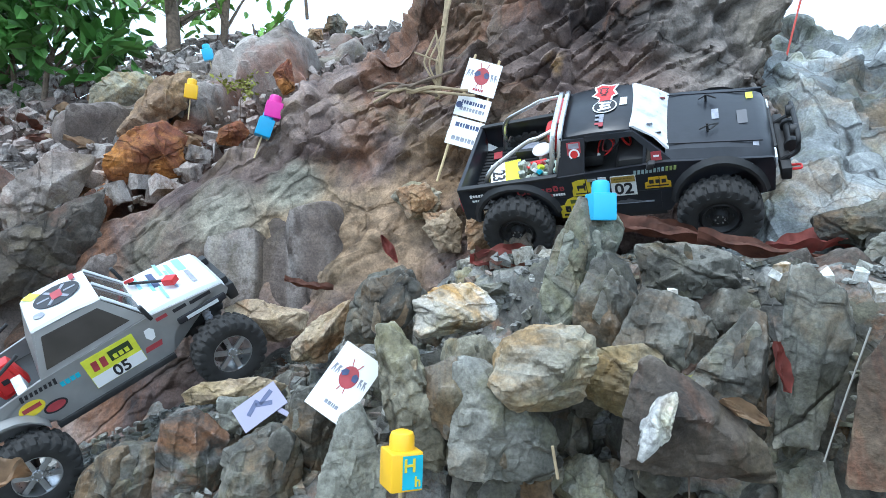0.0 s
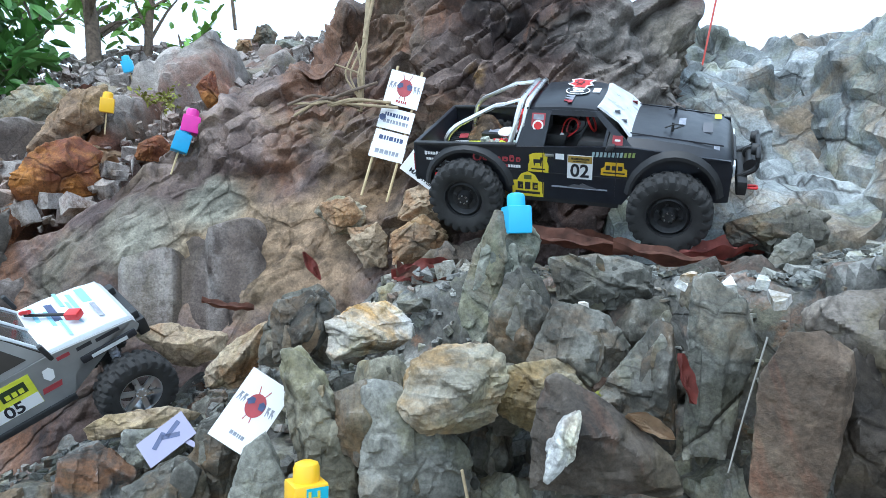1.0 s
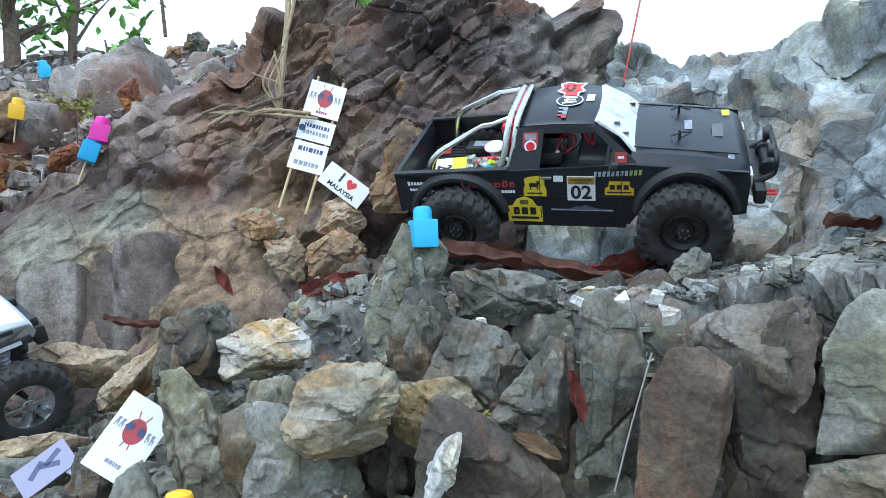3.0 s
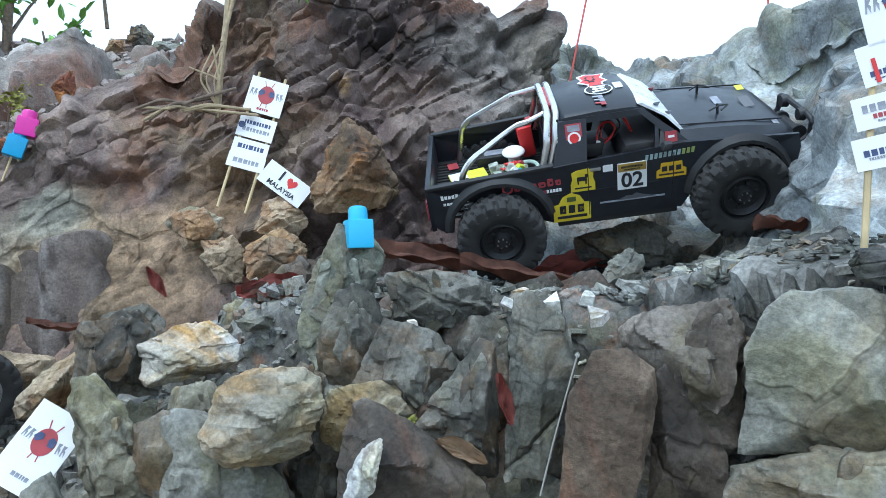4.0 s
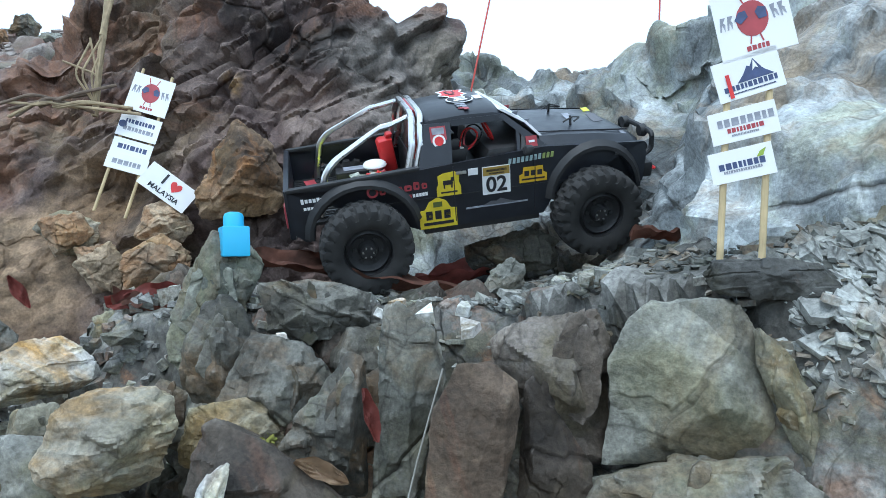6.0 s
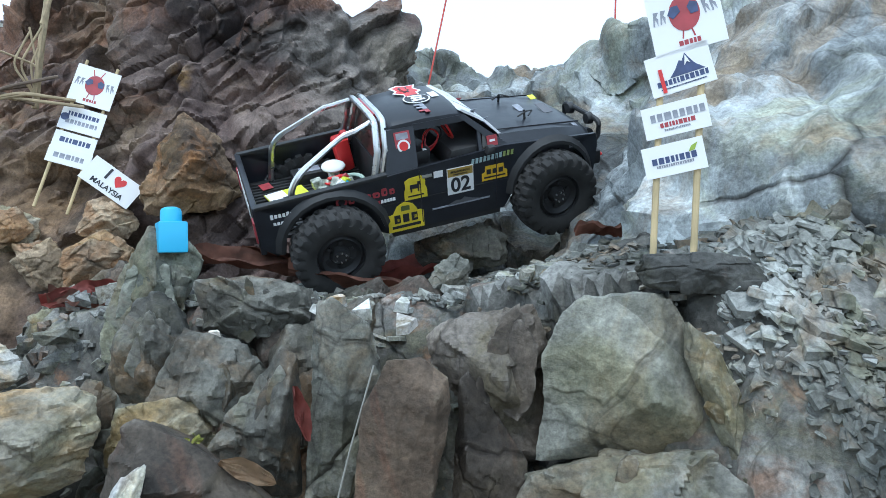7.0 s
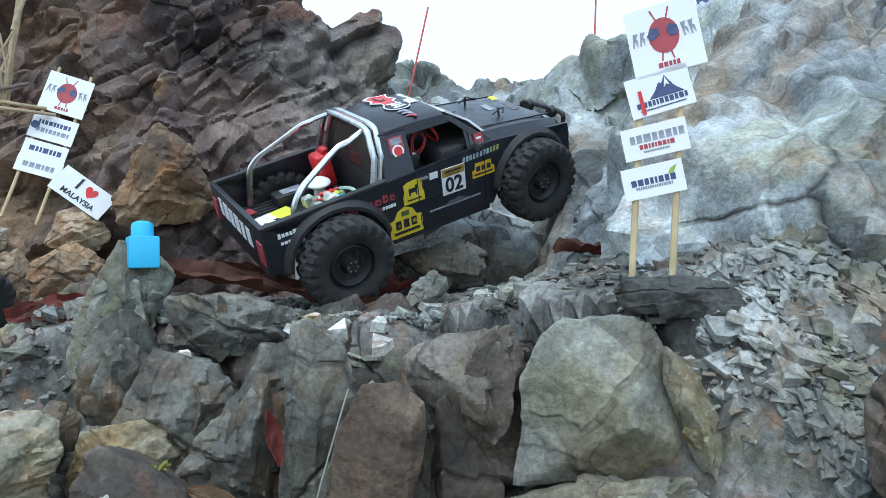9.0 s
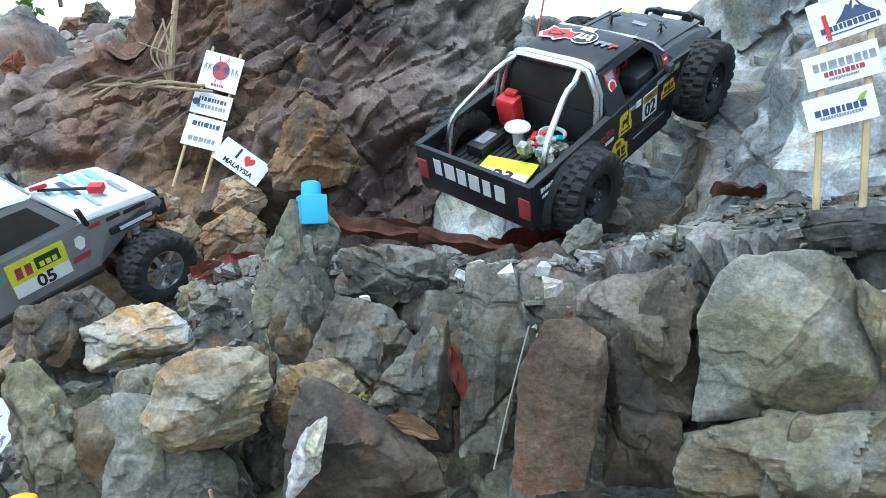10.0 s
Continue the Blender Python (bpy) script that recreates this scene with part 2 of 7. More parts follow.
def vnoise(p, seed=0):
    """Smooth value noise, -1 to 1."""
    b = np.floor(p)
    f = p - b
    f = f * f * (3 - 2 * f)
    total = 0
    for dx in (0, 1):
        for dy in (0, 1):
            for dz in (0, 1):
                w = (f[..., 0] if dx else 1 - f[..., 0]) * (f[..., 1] if dy else 1 - f[..., 1]) * (f[..., 2] if dz else 1 - f[..., 2])
                total = total + w * hash3(b + np.array((dx, dy, dz)), seed)[..., 0]
    return total * 2 - 1


def fbm(p, octaves=4, seed=0, gain=0.5):
    a, s, total = 1.0, 1.0, 0
    for k in range(octaves):
        total = total + a * vnoise(p * s + 17.3 * k, seed + k)
        a, s = a * gain, s * 2.03
    return total


def fracture(p, seed, crisp=24.0):
    """Broken rock: blocks with their own height and tilt, and the gap between them (0 in the joint, 1 inside)."""
    b = np.floor(p)
    best = np.full(p.shape[:-1], 9.0)
    second = best.copy()
    total, weight = np.zeros_like(best), np.full_like(best, 1e-12)
    for dx in (-1, 0, 1):
        for dy in (-1, 0, 1):
            for dz in (-1, 0, 1):
                c = b + np.array((dx, dy, dz))
                r = hash3(c, seed)
                v = p - (c + 0.1 + 0.8 * r)
                d = np.sqrt((v * v).sum(-1))
                tilt = (r[..., (1, 2, 0)] * 53.7) % 1.0 * 2 - 1
                hh = (r[..., 0] * 31.3) % 1.0 * 2 - 1 + (tilt * v).sum(-1) * 2.0
                w = np.exp(-crisp * d)
                total += w * hh
                weight += w
                second = np.where(d < best, best, np.minimum(second, d))
                best = np.minimum(best, d)
    return total / weight, np.clip((second - best) / 0.10, 0, 1)


def layers(p, normal, count, seed):
    """Split bedding: sheets of uneven thickness, each set back a little from its neighbour."""
    along = (p * np.array(normal)).sum(-1) * count + 0.45 * vnoise(p * 2.3, seed)
    cell = np.floor(along)
    f = along - cell
    at = np.stack([cell, np.floor(p[..., 0] * 1.7 + cell * 0.37), np.floor(p[..., 2] * 1.7 + cell * 0.71)], -1)
    up = at + np.array((1, 0, 0))
    a, b = hash3(at, seed)[..., 0], hash3(up, seed)[..., 0]
    return (a + (b - a) * smooth(0.78, 1.0, f)) * 2 - 1


def turned(p, rx, ry, rz, sx=1, sy=1, sz=1):
    m = np.array(Euler((radians(rx), radians(ry), radians(rz))).to_matrix())
    return (p @ m.T) * np.array((sx, sy, sz))


def smooth(a, b, x):
    t = np.clip((x - a) / (b - a), 0, 1)
    return t * t * (3 - 2 * t)


def mesh_of(name, verts, faces, material, sharp=None):
    me = bpy.data.meshes.new(name)
    v = np.asarray(verts, dtype=np.float32)
    if hasattr(faces, "shape"):
        me.vertices.add(len(v))
        me.vertices.foreach_set("co", v.ravel())
        me.loops.add(faces.size)
        me.loops.foreach_set("vertex_index", faces.astype(np.int32).ravel())
        me.polygons.add(len(faces))
        me.polygons.foreach_set("loop_start", np.arange(0, faces.size, faces.shape[1], dtype=np.int32))
        me.update(calc_edges=True)
    else:
        me.from_pydata(v.tolist(), [], faces)
    me.materials.append(material)
    if sharp is not None:
        me.polygons.foreach_set("use_smooth", [True] * len(me.polygons))
        me.set_sharp_from_angle(angle=radians(sharp))
    me.update()
    return me


def grid_normals(p):
    du, dv = np.gradient(p, axis=0), np.gradient(p, axis=1)
    nn = np.cross(du, dv)
    return nn / (np.linalg.norm(nn, axis=-1, keepdims=True) + 1e-9)


def grid_faces(a, b):
    i = np.arange(a * b).reshape(a, b)
    return np.stack([i[:-1, :-1], i[1:, :-1], i[1:, 1:], i[:-1, 1:]], -1).reshape(-1, 4)


ALL_SIDES = (np.s_[0], np.s_[-1], np.s_[:, 0], np.s_[:, -1])


def sheet(name, p, disp, material, label, category="rock", sharp=35, skirt=()):
    """A rock surface: a grid of places moved along its normals."""
    nn = grid_normals(p)
    p = p + nn * disp[..., None]
    for edge in skirt:      # close the mass down to the ground
        p[edge][..., 2] = -0.05
    ob = new(name, mesh_of(name, p.reshape(-1, 3), grid_faces(*p.shape[:2]), material, sharp))
    return tagged(ob, label, category, kind="structure")


def cube_sphere(k):
    u = np.tan(np.linspace(-1, 1, k + 1) * math.pi / 4)
    a, b = np.meshgrid(u, u, indexing="ij")
    one = np.ones_like(a)
    sides = [(a, b, one), (b, a, -one), (one, a, b), (-one, b, a), (b, one, a), (a, -one, b)]
    vs, fs, index = [], [], {}
    for s in sides:
        g = np.stack(s, -1).reshape(-1, 3)
        ids = []
        for v in g:
            key = tuple(np.round(v, 5))
            if key not in index:
                index[key] = len(vs)
                vs.append(v)
            ids.append(index[key])
        ids = np.array(ids).reshape(k + 1, k + 1)
        fs.append(np.stack([ids[:-1, :-1], ids[1:, :-1], ids[1:, 1:], ids[:-1, 1:]], -1).reshape(-1, 4))
    d = np.array(vs)
    return d / np.linalg.norm(d, axis=1, keepdims=True), np.concatenate(fs)


SPHERES = {k: cube_sphere(k) for k in (12, 38)}


def boulder(name, place, rz, outline, depth, peak, material, seed, label, rough=1.0, k=38, chipped=7, parent=None, shards=0, lean=75):
    """A broken rock: an outline in centimetres (x, z), planes that run from it to a peak in front, tapering sides and a back."""
    o = np.array(outline) / 100
    depth, peak = depth / 100, np.array((peak[0], -peak[2], peak[1])) / 100
    mid = o.mean(0)
    c = np.array((mid[0], depth * 0.3, mid[1]))
    planes = []
    for a, b in zip(o, np.roll(o, -1, 0)):
        e = b - a
        n2 = np.array((e[1], -e[0])) / np.hypot(*e)
        planes.append((np.array((n2[0], 0.22, n2[1])), np.array((a[0], 0, a[1]))))
        f = np.cross(np.array((e[0], 0, e[1])), peak - np.array((a[0], 0, a[1])))
        f = f / np.linalg.norm(f)
        if f[1] > 0:
            f = -f
        planes.append((f, np.array((a[0], 0, a[1]))))
    planes.append((np.array((0, 1.0, 0)), np.array((0, depth, 0))))
    # a few broken-off corners
    chips = np.random.RandomState(seed)
    for _ in range(chipped):
        n3 = chips.normal(0, 1, 3)
        n3[1] = -abs(n3[1]) * 0.9
        n3 = n3 / np.linalg.norm(n3)
        far = max(((np.array((a[0], 0, a[1])) - c) * n3).sum() for a in o)
        far = max(far, ((peak - c) * n3).sum())
        planes.append((n3, c + n3 * far * chips.uniform(0.86, 0.97)))
    d, faces = SPHERES[k]
    ext = np.array((np.ptp(o[:, 0]), depth * 1.1, np.ptp(o[:, 1])))
    d = d * ext
    d = d / np.linalg.norm(d, axis=1, keepdims=True)
    inv = np.full(len(d), 1e-4)
    for n3, q in planes:
        n3 = n3 / np.linalg.norm(n3)
        dist = max(((q - c) * n3).sum(), 1e-3)
        inv = np.maximum(inv, (d @ n3) / dist)
    p = c + d / inv[:, None]
    s = float(np.mean(ext))
    q = turned(p, 15, -30, seed * 37, 1, 1, 1) / s + seed * 3.7
    a = radians(lean + 12 * math.sin(seed * 5.1))
    bed = layers(p / s + seed * 1.3, (-math.sin(a), 0.35 * math.cos(seed), math.cos(a)), 7.0, seed + 11)
    h1, j1 = fracture(q * np.array((2.4, 2.4, 3.6)), seed, 40)
    h2, j2 = fracture(turned(q, 30, 20, 0, 6, 6, 10), seed + 5, 26)
    r = rough * s * (0.026 * h1 + 0.011 * h2 + 0.018 * bed - 0.008 * (1 - j1) - 0.004 * (1 - j2) + 0.0025 * fbm(q * 16, 2, seed + 2))
    p = p + d * (r - rough * s * 0.004)[:, None]
    ob = new(name, mesh_of(name, p, faces, material, 26))
    ob.matrix_basis = pose(*place, 0, 0, rz)
    if parent:
        ob.parent = parent
        return ob
    # split layers standing out of the face
    split = np.random.RandomState(seed + 900)
    for j in range(shards):
        w = split.dirichlet(np.ones(len(o)) * 0.8)
        at = 0.25 * mid + 0.75 * (o * w[:, None]).sum(0)
        a = radians(lean + split.normal(0, 9))
        long, thin = 50 * min(ext[0], ext[2]) * split.uniform(0.5, 0.95), 50 * min(ext[0], ext[2]) * split.uniform(0.16, 0.38)
        flat = [(-1, -0.5), (-0.5, -1), (0.7, -0.9), (1, 0.1), (0.55, 0.9), (-0.8, 0.8)]
        line = [(long * x * math.cos(a) - thin * z * math.sin(a), long * x * math.sin(a) + thin * z * math.cos(a)) for x, z in (np.array(flat) * split.uniform(0.75, 1.1, (6, 2)))]
        out = 0.8 * abs(peak[1]) * max(0.15, 1 - np.hypot(*(at - peak[[0, 2]])) / (0.6 * min(ext[0], ext[2])))
        boulder("shard", (at[0], -out * 0.75, at[1]), split.normal(0, 16), line, thin * 1.6, (thin * split.normal(0, 0.3), thin * split.normal(0, 0.3), thin * split.uniform(0.10, 0.35)), material, seed + 1000 + j, "", 0.7, 12, parent=ob)
    return tagged(ob, label, "rock")


# ---- the rock faces ----
def ground_height(x, y):
    ledge = 0.570 + 0.02 * (y - 0.66) + 0.30 * np.maximum(0, x - 0.48) * smooth(1.0, 0.6, y)
    bank = 0.34 + 0.26 * (y - 0.8) + 0.08 * smooth(-0.1, 0.1, x) - 0.45 * np.maximum(0, -0.15 - x)
    s = smooth(0.08, 0.2, x + 0.12 * smooth(0.9, 1.1, y))
    z = bank * (1 - s) + ledge * s
    edge = np.interp(x, [-0.6, 0.0, 0.12, 0.3, 0.45, 0.54, 0.61, 0.9], [0.74, 0.74, 0.95, 0.82, 0.70, 0.60, 0.43, 0.40])
    return z - np.interp(x, [0.3, 0.55, 0.62], [2.2, 2.2, 1.0]) * np.maximum(0, edge - y)


def slope_foot(y):
    return np.interp(y, [0.10, 0.30, 0.45, 0.55, 0.63, 1.00, 1.60], [1.02, 0.90, 0.72, 0.62, 0.61, 0.835, 0.95])


def build_rock_faces():
    # broken back wall, following its plan from the hillside to the gully
    plan = [(-1.5, 1.85), (-0.95, 1.56), (-0.5, 1.44), (-0.1, 1.385), (0.1, 1.36), (0.22, 1.28), (0.4, 1.245), (0.6, 1.25), (0.705, 1.29), (0.735, 1.6), (0.77, 2.2)]
    px, py = np.array(plan).T
    run = np.concatenate([[0], np.cumsum(np.hypot(np.diff(px), np.diff(py)))])
    u = np.linspace(0, run[-1], 780)
    x, y = np.interp(u, run, px), np.interp(u, run, py)
    kern = np.hanning(25) / np.hanning(25).sum()
    x = np.convolve(np.pad(x, 12, mode="edge"), kern, "valid")
    y = np.convolve(np.pad(y, 12, mode="edge"), kern, "valid")
    top = np.interp(x, [-1.5, -0.95, -0.55, -0.2, -0.1, 0.0, 0.1, 0.42, 0.5, 0.57, 0.64, 0.70, 0.8], [0.55, 0.62, 0.80, 1.04, 1.15, 1.26, 1.33, 1.33, 1.24, 1.20, 1.18, 1.15, 1.05])
    v = np.linspace(0, 1, 270)
    X, V = np.meshgrid(x, v, indexing="ij")
    Y = np.repeat(y[:, None], len(v), 1)
    Z = 0.2 + (top[:, None] - 0.2) * V
    lean = np.interp(X, [-0.6, 0.1, 0.25, 0.7], [0.42, 0.30, 0.14, 0.10])
    Y = Y + lean * (Z - 0.72) + 0.25 * smooth(0.93, 1.0, V) * (1 + 0 * X)
    Z = Z + 0.02 * fbm(np.stack([X * 9, V * 0 + 2.0, V * 0], -1), 3, 5) * V
    p = np.stack([X, Y, Z], -1)
    q = turned(p, 10, 40, 15)
    q = q + 0.012 * np.stack([fbm(p * 4, 3, 61), fbm(p * 4, 3, 62), fbm(p * 4, 3, 63)], -1)
    # the smooth tan slab low on the wall breaks into fewer, flatter pieces
    calm = smooth(0.82, 0.74, Z) * smooth(0.04, -0.04, X)
    h0, j0 = fracture(q * np.array((3.6, 3.6, 5.4)) + 3, 3, 44)
    h1, j1 = fracture(q * np.array((9, 9, 14)), 7, 34)
    h2, j2 = fracture(q * np.array((22, 22, 36)), 9, 22)
    bed = layers(q * 3.2, (0.1, 0.2, 0.97), 7.0, 31)
    disp = (0.044 * h0 - 0.012 * (1 - j0)) * (1 - 0.8 * calm) + (0.013 * h1 - 0.007 * (1 - j1)) * (1 - 0.7 * calm) + (0.006 * h2 - 0.003 * (1 - j2)) * (1 - 0.6 * calm)
    disp = disp + 0.009 * bed * (1 - 0.8 * calm) + 0.002 * fbm(q * 20, 3, 2)
    sheet("rock_wall", p, disp, WALL, "tall broken purple-brown rock wall with tan slab and rust stains", "rock wall", skirt=(np.s_[:, 0],))

    # hillside behind it
    xs, ys = np.linspace(-3.2, 0.95, 330), np.linspace(1.38, 4.2, 230)
    X, Y = np.meshgrid(xs, ys, indexing="ij")
    crest = np.interp(X, [-3.2, -1.6, -0.9, -0.4, 0.0, 0.95], [2.3, 2.5, 2.8, 3.05, 3.1, 3.2])
    Z = 0.64 + 0.60 * (np.minimum(Y, crest) - 1.5) - 0.35 * np.maximum(0, Y - crest) + 0.12 * np.minimum(0, X + 0.6)
    Z = Z - 0.9 * smooth(-0.12, 0.45, X)
    p = np.stack([X, Y, Z], -1)
    q = turned(p, 20, 35, 20)
    q = q + 0.015 * np.stack([fbm(p * 3, 3, 64), fbm(p * 3, 3, 65), fbm(p * 3, 3, 66)], -1)
    h0, j0 = fracture(q * np.array((2.8, 2.8, 4.0)), 23)
    h1, j1 = fracture(q * np.array((7, 7, 10)), 27, 14)
    disp = 0.10 * h0 - 0.03 * (1 - j0) + 0.03 * h1 - 0.015 * (1 - j1) + 0.012 * fbm(p * 9, 4, 3)
    sheet("rock_hillside", p, disp, HILL, "broken rocky hillside with rust-red patches below bushes", "hillside", skirt=ALL_SIDES)

    # slope of grey-blue slabs beside the gully
    dx, Y = np.meshgrid(np.linspace(-0.16, 1.3, 300), np.linspace(0.16, 1.6, 290), indexing="ij")
    X = slope_foot(Y) + dx
    rise = np.interp(Y, [0.4, 0.55, 0.65, 0.85, 1.0, 1.15], [0.60, 0.60, 0.85, 1.5, 2.2, 3.4])
    Z = 0.60 + 0.12 * (Y - 0.627) + np.where(dx > 0, 0.045 * smooth(0, 0.04, dx) + rise * dx, 2.5 * dx)
    cap = 0.972 + 0.10 * (X - 0.9) + 0.4 * np.maximum(0, X - 1.2) - 0.1 * np.maximum(0, Y - 1.25)
    Z = np.where(Z > cap, cap + 0.08 * np.tanh((Z - cap) / 0.4), Z)
    Z = Z - 0.5 * np.maximum(0, 0.40 - Y)
    p = np.stack([X, Y, Z], -1)
    q = turned(p, -15, 45, 30)
    q = q + 0.010 * np.stack([fbm(p * 4, 3, 67), fbm(p * 4, 3, 68), fbm(p * 4, 3, 69)], -1)
    h0, j0 = fracture(q * np.array((2.6, 2.6, 5.0)), 43, 34)
    h1, j1 = fracture(q * np.array((7, 7, 13)), 47, 24)
    h2, j2 = fracture(q * np.array((15, 15, 32)), 49, 20)
    bed = layers(q * 3.0, (0.1, 0.2, 0.97), 9.0, 33)
    disp = 0.032 * h0 - 0.016 * (1 - j0) + 0.011 * h1 - 0.008 * (1 - j1) + 0.006 * h2 + 0.012 * bed + 0.003 * fbm(q * 24, 3, 5)
    sheet("rock_slope", p, disp, CLIFF, "sloping grey-blue layered rock face beside the gully", "rock slope", skirt=ALL_SIDES)

    # gully rising between wall and slope
    X, Y = np.meshgrid(np.linspace(0.45, 1.5, 130), np.linspace(0.95, 3.0, 180), indexing="ij")
    Z = 0.56 + 0.88 * np.minimum(Y - 0.95, 0.68) - 0.25 * np.maximum(0, Y - 1.7) - 0.6 * np.maximum(0, 0.68 - X)
    p = np.stack([X, Y, Z], -1)
    h0, j0 = fracture(p * np.array((7, 7, 9)), 63)
    h1, j1 = fracture(p * 19, 67)
    sheet("gully", p, 0.025 * h0 - 0.012 * (1 - j0) + 0.01 * h1 + 0.01 * fbm(p * 12, 3, 4), CLIFF, "stony gully floor rising between rock faces", "gully", skirt=ALL_SIDES)

    # bank and ledge on which everything stands
    X, Y = np.meshgrid(np.linspace(-1.5, 1.0, 300), np.linspace(0.1, 1.6, 200), indexing="ij")
    p = np.stack([X, Y, ground_height(X, Y)], -1)
    h1, j1 = fracture(p * np.array((14, 14, 14)), 77)
    sheet("stony_bank", p, 0.008 * h1 - 0.006 * (1 - j1) + 0.008 * fbm(p * 25, 4, 6), SOIL, "dark stony bank with a gravel ledge", "bank", skirt=ALL_SIDES)

    X, Y = np.meshgrid(np.linspace(-40, 40, 81), np.linspace(-40, 60, 101), indexing="ij")
    far = np.hypot(X, Y - 1)
    p = np.stack([X, Y, 0.02 + 0.15 * fbm(np.stack([X, Y, X * 0], -1) * 0.2, 3, 8) * smooth(3, 12, far)], -1)
    sheet("ground", p, np.zeros_like(X), GROUND, "bare trampled earth around the rocks", "ground")


build_rock_faces()
boulder("rock_spike", (0.184, 0.870, 0.589), -3, [(-5.9, -5.3), (-3.0, -11.0), (2.6, -2.9), (5.8, 3.7), (4.8, 5.5), (-0.4, 8.9), (-3.5, 1.5)], 12.0, (0.6, 1.4, 3.0), SLATE_GREEN, 3, "upright pointed greenish slate rock under a blue block", shards=3, lean=78)
boulder("jagged_rock", (0.191, 0.750, 0.523), -4, [(-4.4, -0.0), (-3.9, -5.9), (0.7, -8.0), (5.5, -4.1), (3.3, 4.4), (0.9, 6.9), (-2.0, 6.9)], 14.0, (-0.0, 2.1, 5.0), SLATE_DARK, 4, "dark jagged slate rock with split edges", shards=3, lean=78)
boulder("jagged_rock", (0.289, 0.770, 0.576), -11, [(-6.2, 3.0), (-5.7, -2.4), (-0.0, -3.8), (6.1, -2.1), (6.5, 1.8), (-0.5, 3.5)], 12.0, (0.1, 0.6, 3.0), SLATE_DARK, 5, "low dark slate block at the gravel ledge", shards=3, lean=78)
boulder("jagged_rock", (0.241, 0.700, 0.498), -8, [(-6.3, -0.6), (-2.5, -5.8), (3.2, -5.5), (5.8, 0.0), (2.8, 5.3), (-2.8, 6.6)], 14.0, (0.4, 1.4, 4.0), SLATE_DARK, 6, "dark cracked slate rock", shards=3, lean=78)
boulder("jagged_rock", (0.206, 0.690, 0.457), -6, [(-6.1, -1.4), (-1.3, -3.9), (4.1, -3.8), (5.9, 1.1), (3.2, 4.0), (-5.5, 3.9)], 12.0, (-0.2, 1.5, 3.0), SLATE_OLIVE, 7, "olive stained slate rock low in the bank", shards=2, lean=72)
boulder("pointed_rock", (0.283, 0.630, 0.481), -13, [(-5.4, -1.7), (-3.0, -7.4), (3.0, -7.1), (2.9, 1.7), (2.6, 5.9), (1.1, 6.3)], 13.0, (1.1, 0.7, 4.0), SLATE_DARK, 8, "leaning pointed slate rock with lichen", shards=3, lean=78)
boulder("slate_slab", (0.339, 0.610, 0.512), -20, [(0.5, -11.4), (4.0, 1.0), (3.1, 5.1), (-0.1, 7.5), (-1.7, 7.3), (-2.1, 2.1), (-3.6, -11.4)], 12.0, (0.6, 0.5, 2.0), SLATE_GREY, 9, "tall grey slate slab standing on end", chipped=3, rough=0.6, lean=78)
boulder("brown_rock", (0.466, 0.565, 0.517), -31, [(-6.0, 3.5), (-5.6, 0.9), (1.1, -8.5), (4.4, -8.3), (5.3, 2.1), (4.2, 6.0), (-1.9, 5.6)], 16.0, (1.4, 1.0, 4.0), SLATE_BROWN, 10, "dark brown rock block with rough broken face", shards=2, lean=72)
boulder("rusty_rock", (0.373, 0.520, 0.493), -27, [(1.6, -8.6), (3.4, 1.3), (3.3, 3.5), (1.2, 5.0), (-1.4, 4.6), (-3.6, 1.1), (-4.8, -9.0)], 10.0, (2.5, 2.0, 1.6), RUSTY, 11, "upright rock slab with smooth rust-stained face", rough=0.35, chipped=2)
boulder("brown_rock", (0.452, 0.545, 0.463), -32, [(3.5, -7.1), (3.3, -1.4), (0.3, 3.2), (-1.4, 6.0), (-2.3, 5.3), (-3.7, -7.8)], 12.0, (-1.6, -1.8, 2.0), SLATE_BROWN, 12, "dark brown rock beside a rust-stained slab", chipped=3, rough=0.5, lean=72)
boulder("cracked_rock", (0.543, 0.475, 0.518), -40, [(-2.3, -6.5), (5.9, -5.5), (8.2, -4.5), (5.1, 3.5), (3.6, 6.6), (-3.1, 6.7), (-5.0, 5.3), (-6.7, 1.8), (-7.5, -7.1)], 14.0, (2.2, -1.2, 3.2), SLATE_PALE, 13, "large pale grey rock block with a crack across its face", rough=0.4, chipped=0, lean=60)
boulder("leaning_rock", (0.213, 0.570, 0.458), -9, [(7.7, -6.2), (7.1, -2.9), (3.9, 0.1), (0.3, 3.0), (-3.1, 4.9), (-4.1, 4.5), (-5.4, -0.4), (-6.1, -6.0)], 10.0, (-1.8, 0.6, 3.5), SLATE_BROWN, 14, "leaning triangular rock with brown face", chipped=2, lean=-40, rough=0.6)
boulder("chalky_rock", (0.180, 0.530, 0.457), -5, [(-0.2, -3.4), (0.3, -1.1), (1.8, 0.3), (2.1, 1.4), (0.8, 2.6), (-0.5, 2.2), (-1.8, -0.1), (-2.4, -3.2)], 3.0, (-0.1, 0.7, 1.0), CHALK, 15, "white chalky break on the edge of a leaning rock", chipped=4)
boulder("grey_boulder", (0.103, 0.640, 0.484), 3, [(-3.7, -4.1), (0.1, -4.6), (3.3, -3.2), (4.6, 0.4), (4.8, 3.2), (3.2, 4.1), (-1.1, 4.4), (-4.5, 2.7), (-6.2, -2.5)], 12.0, (-0.3, 0.2, 4.5), SLATE_TAN, 16, "grey boulder with a flat top and rusty edge", chipped=4, lean=15)
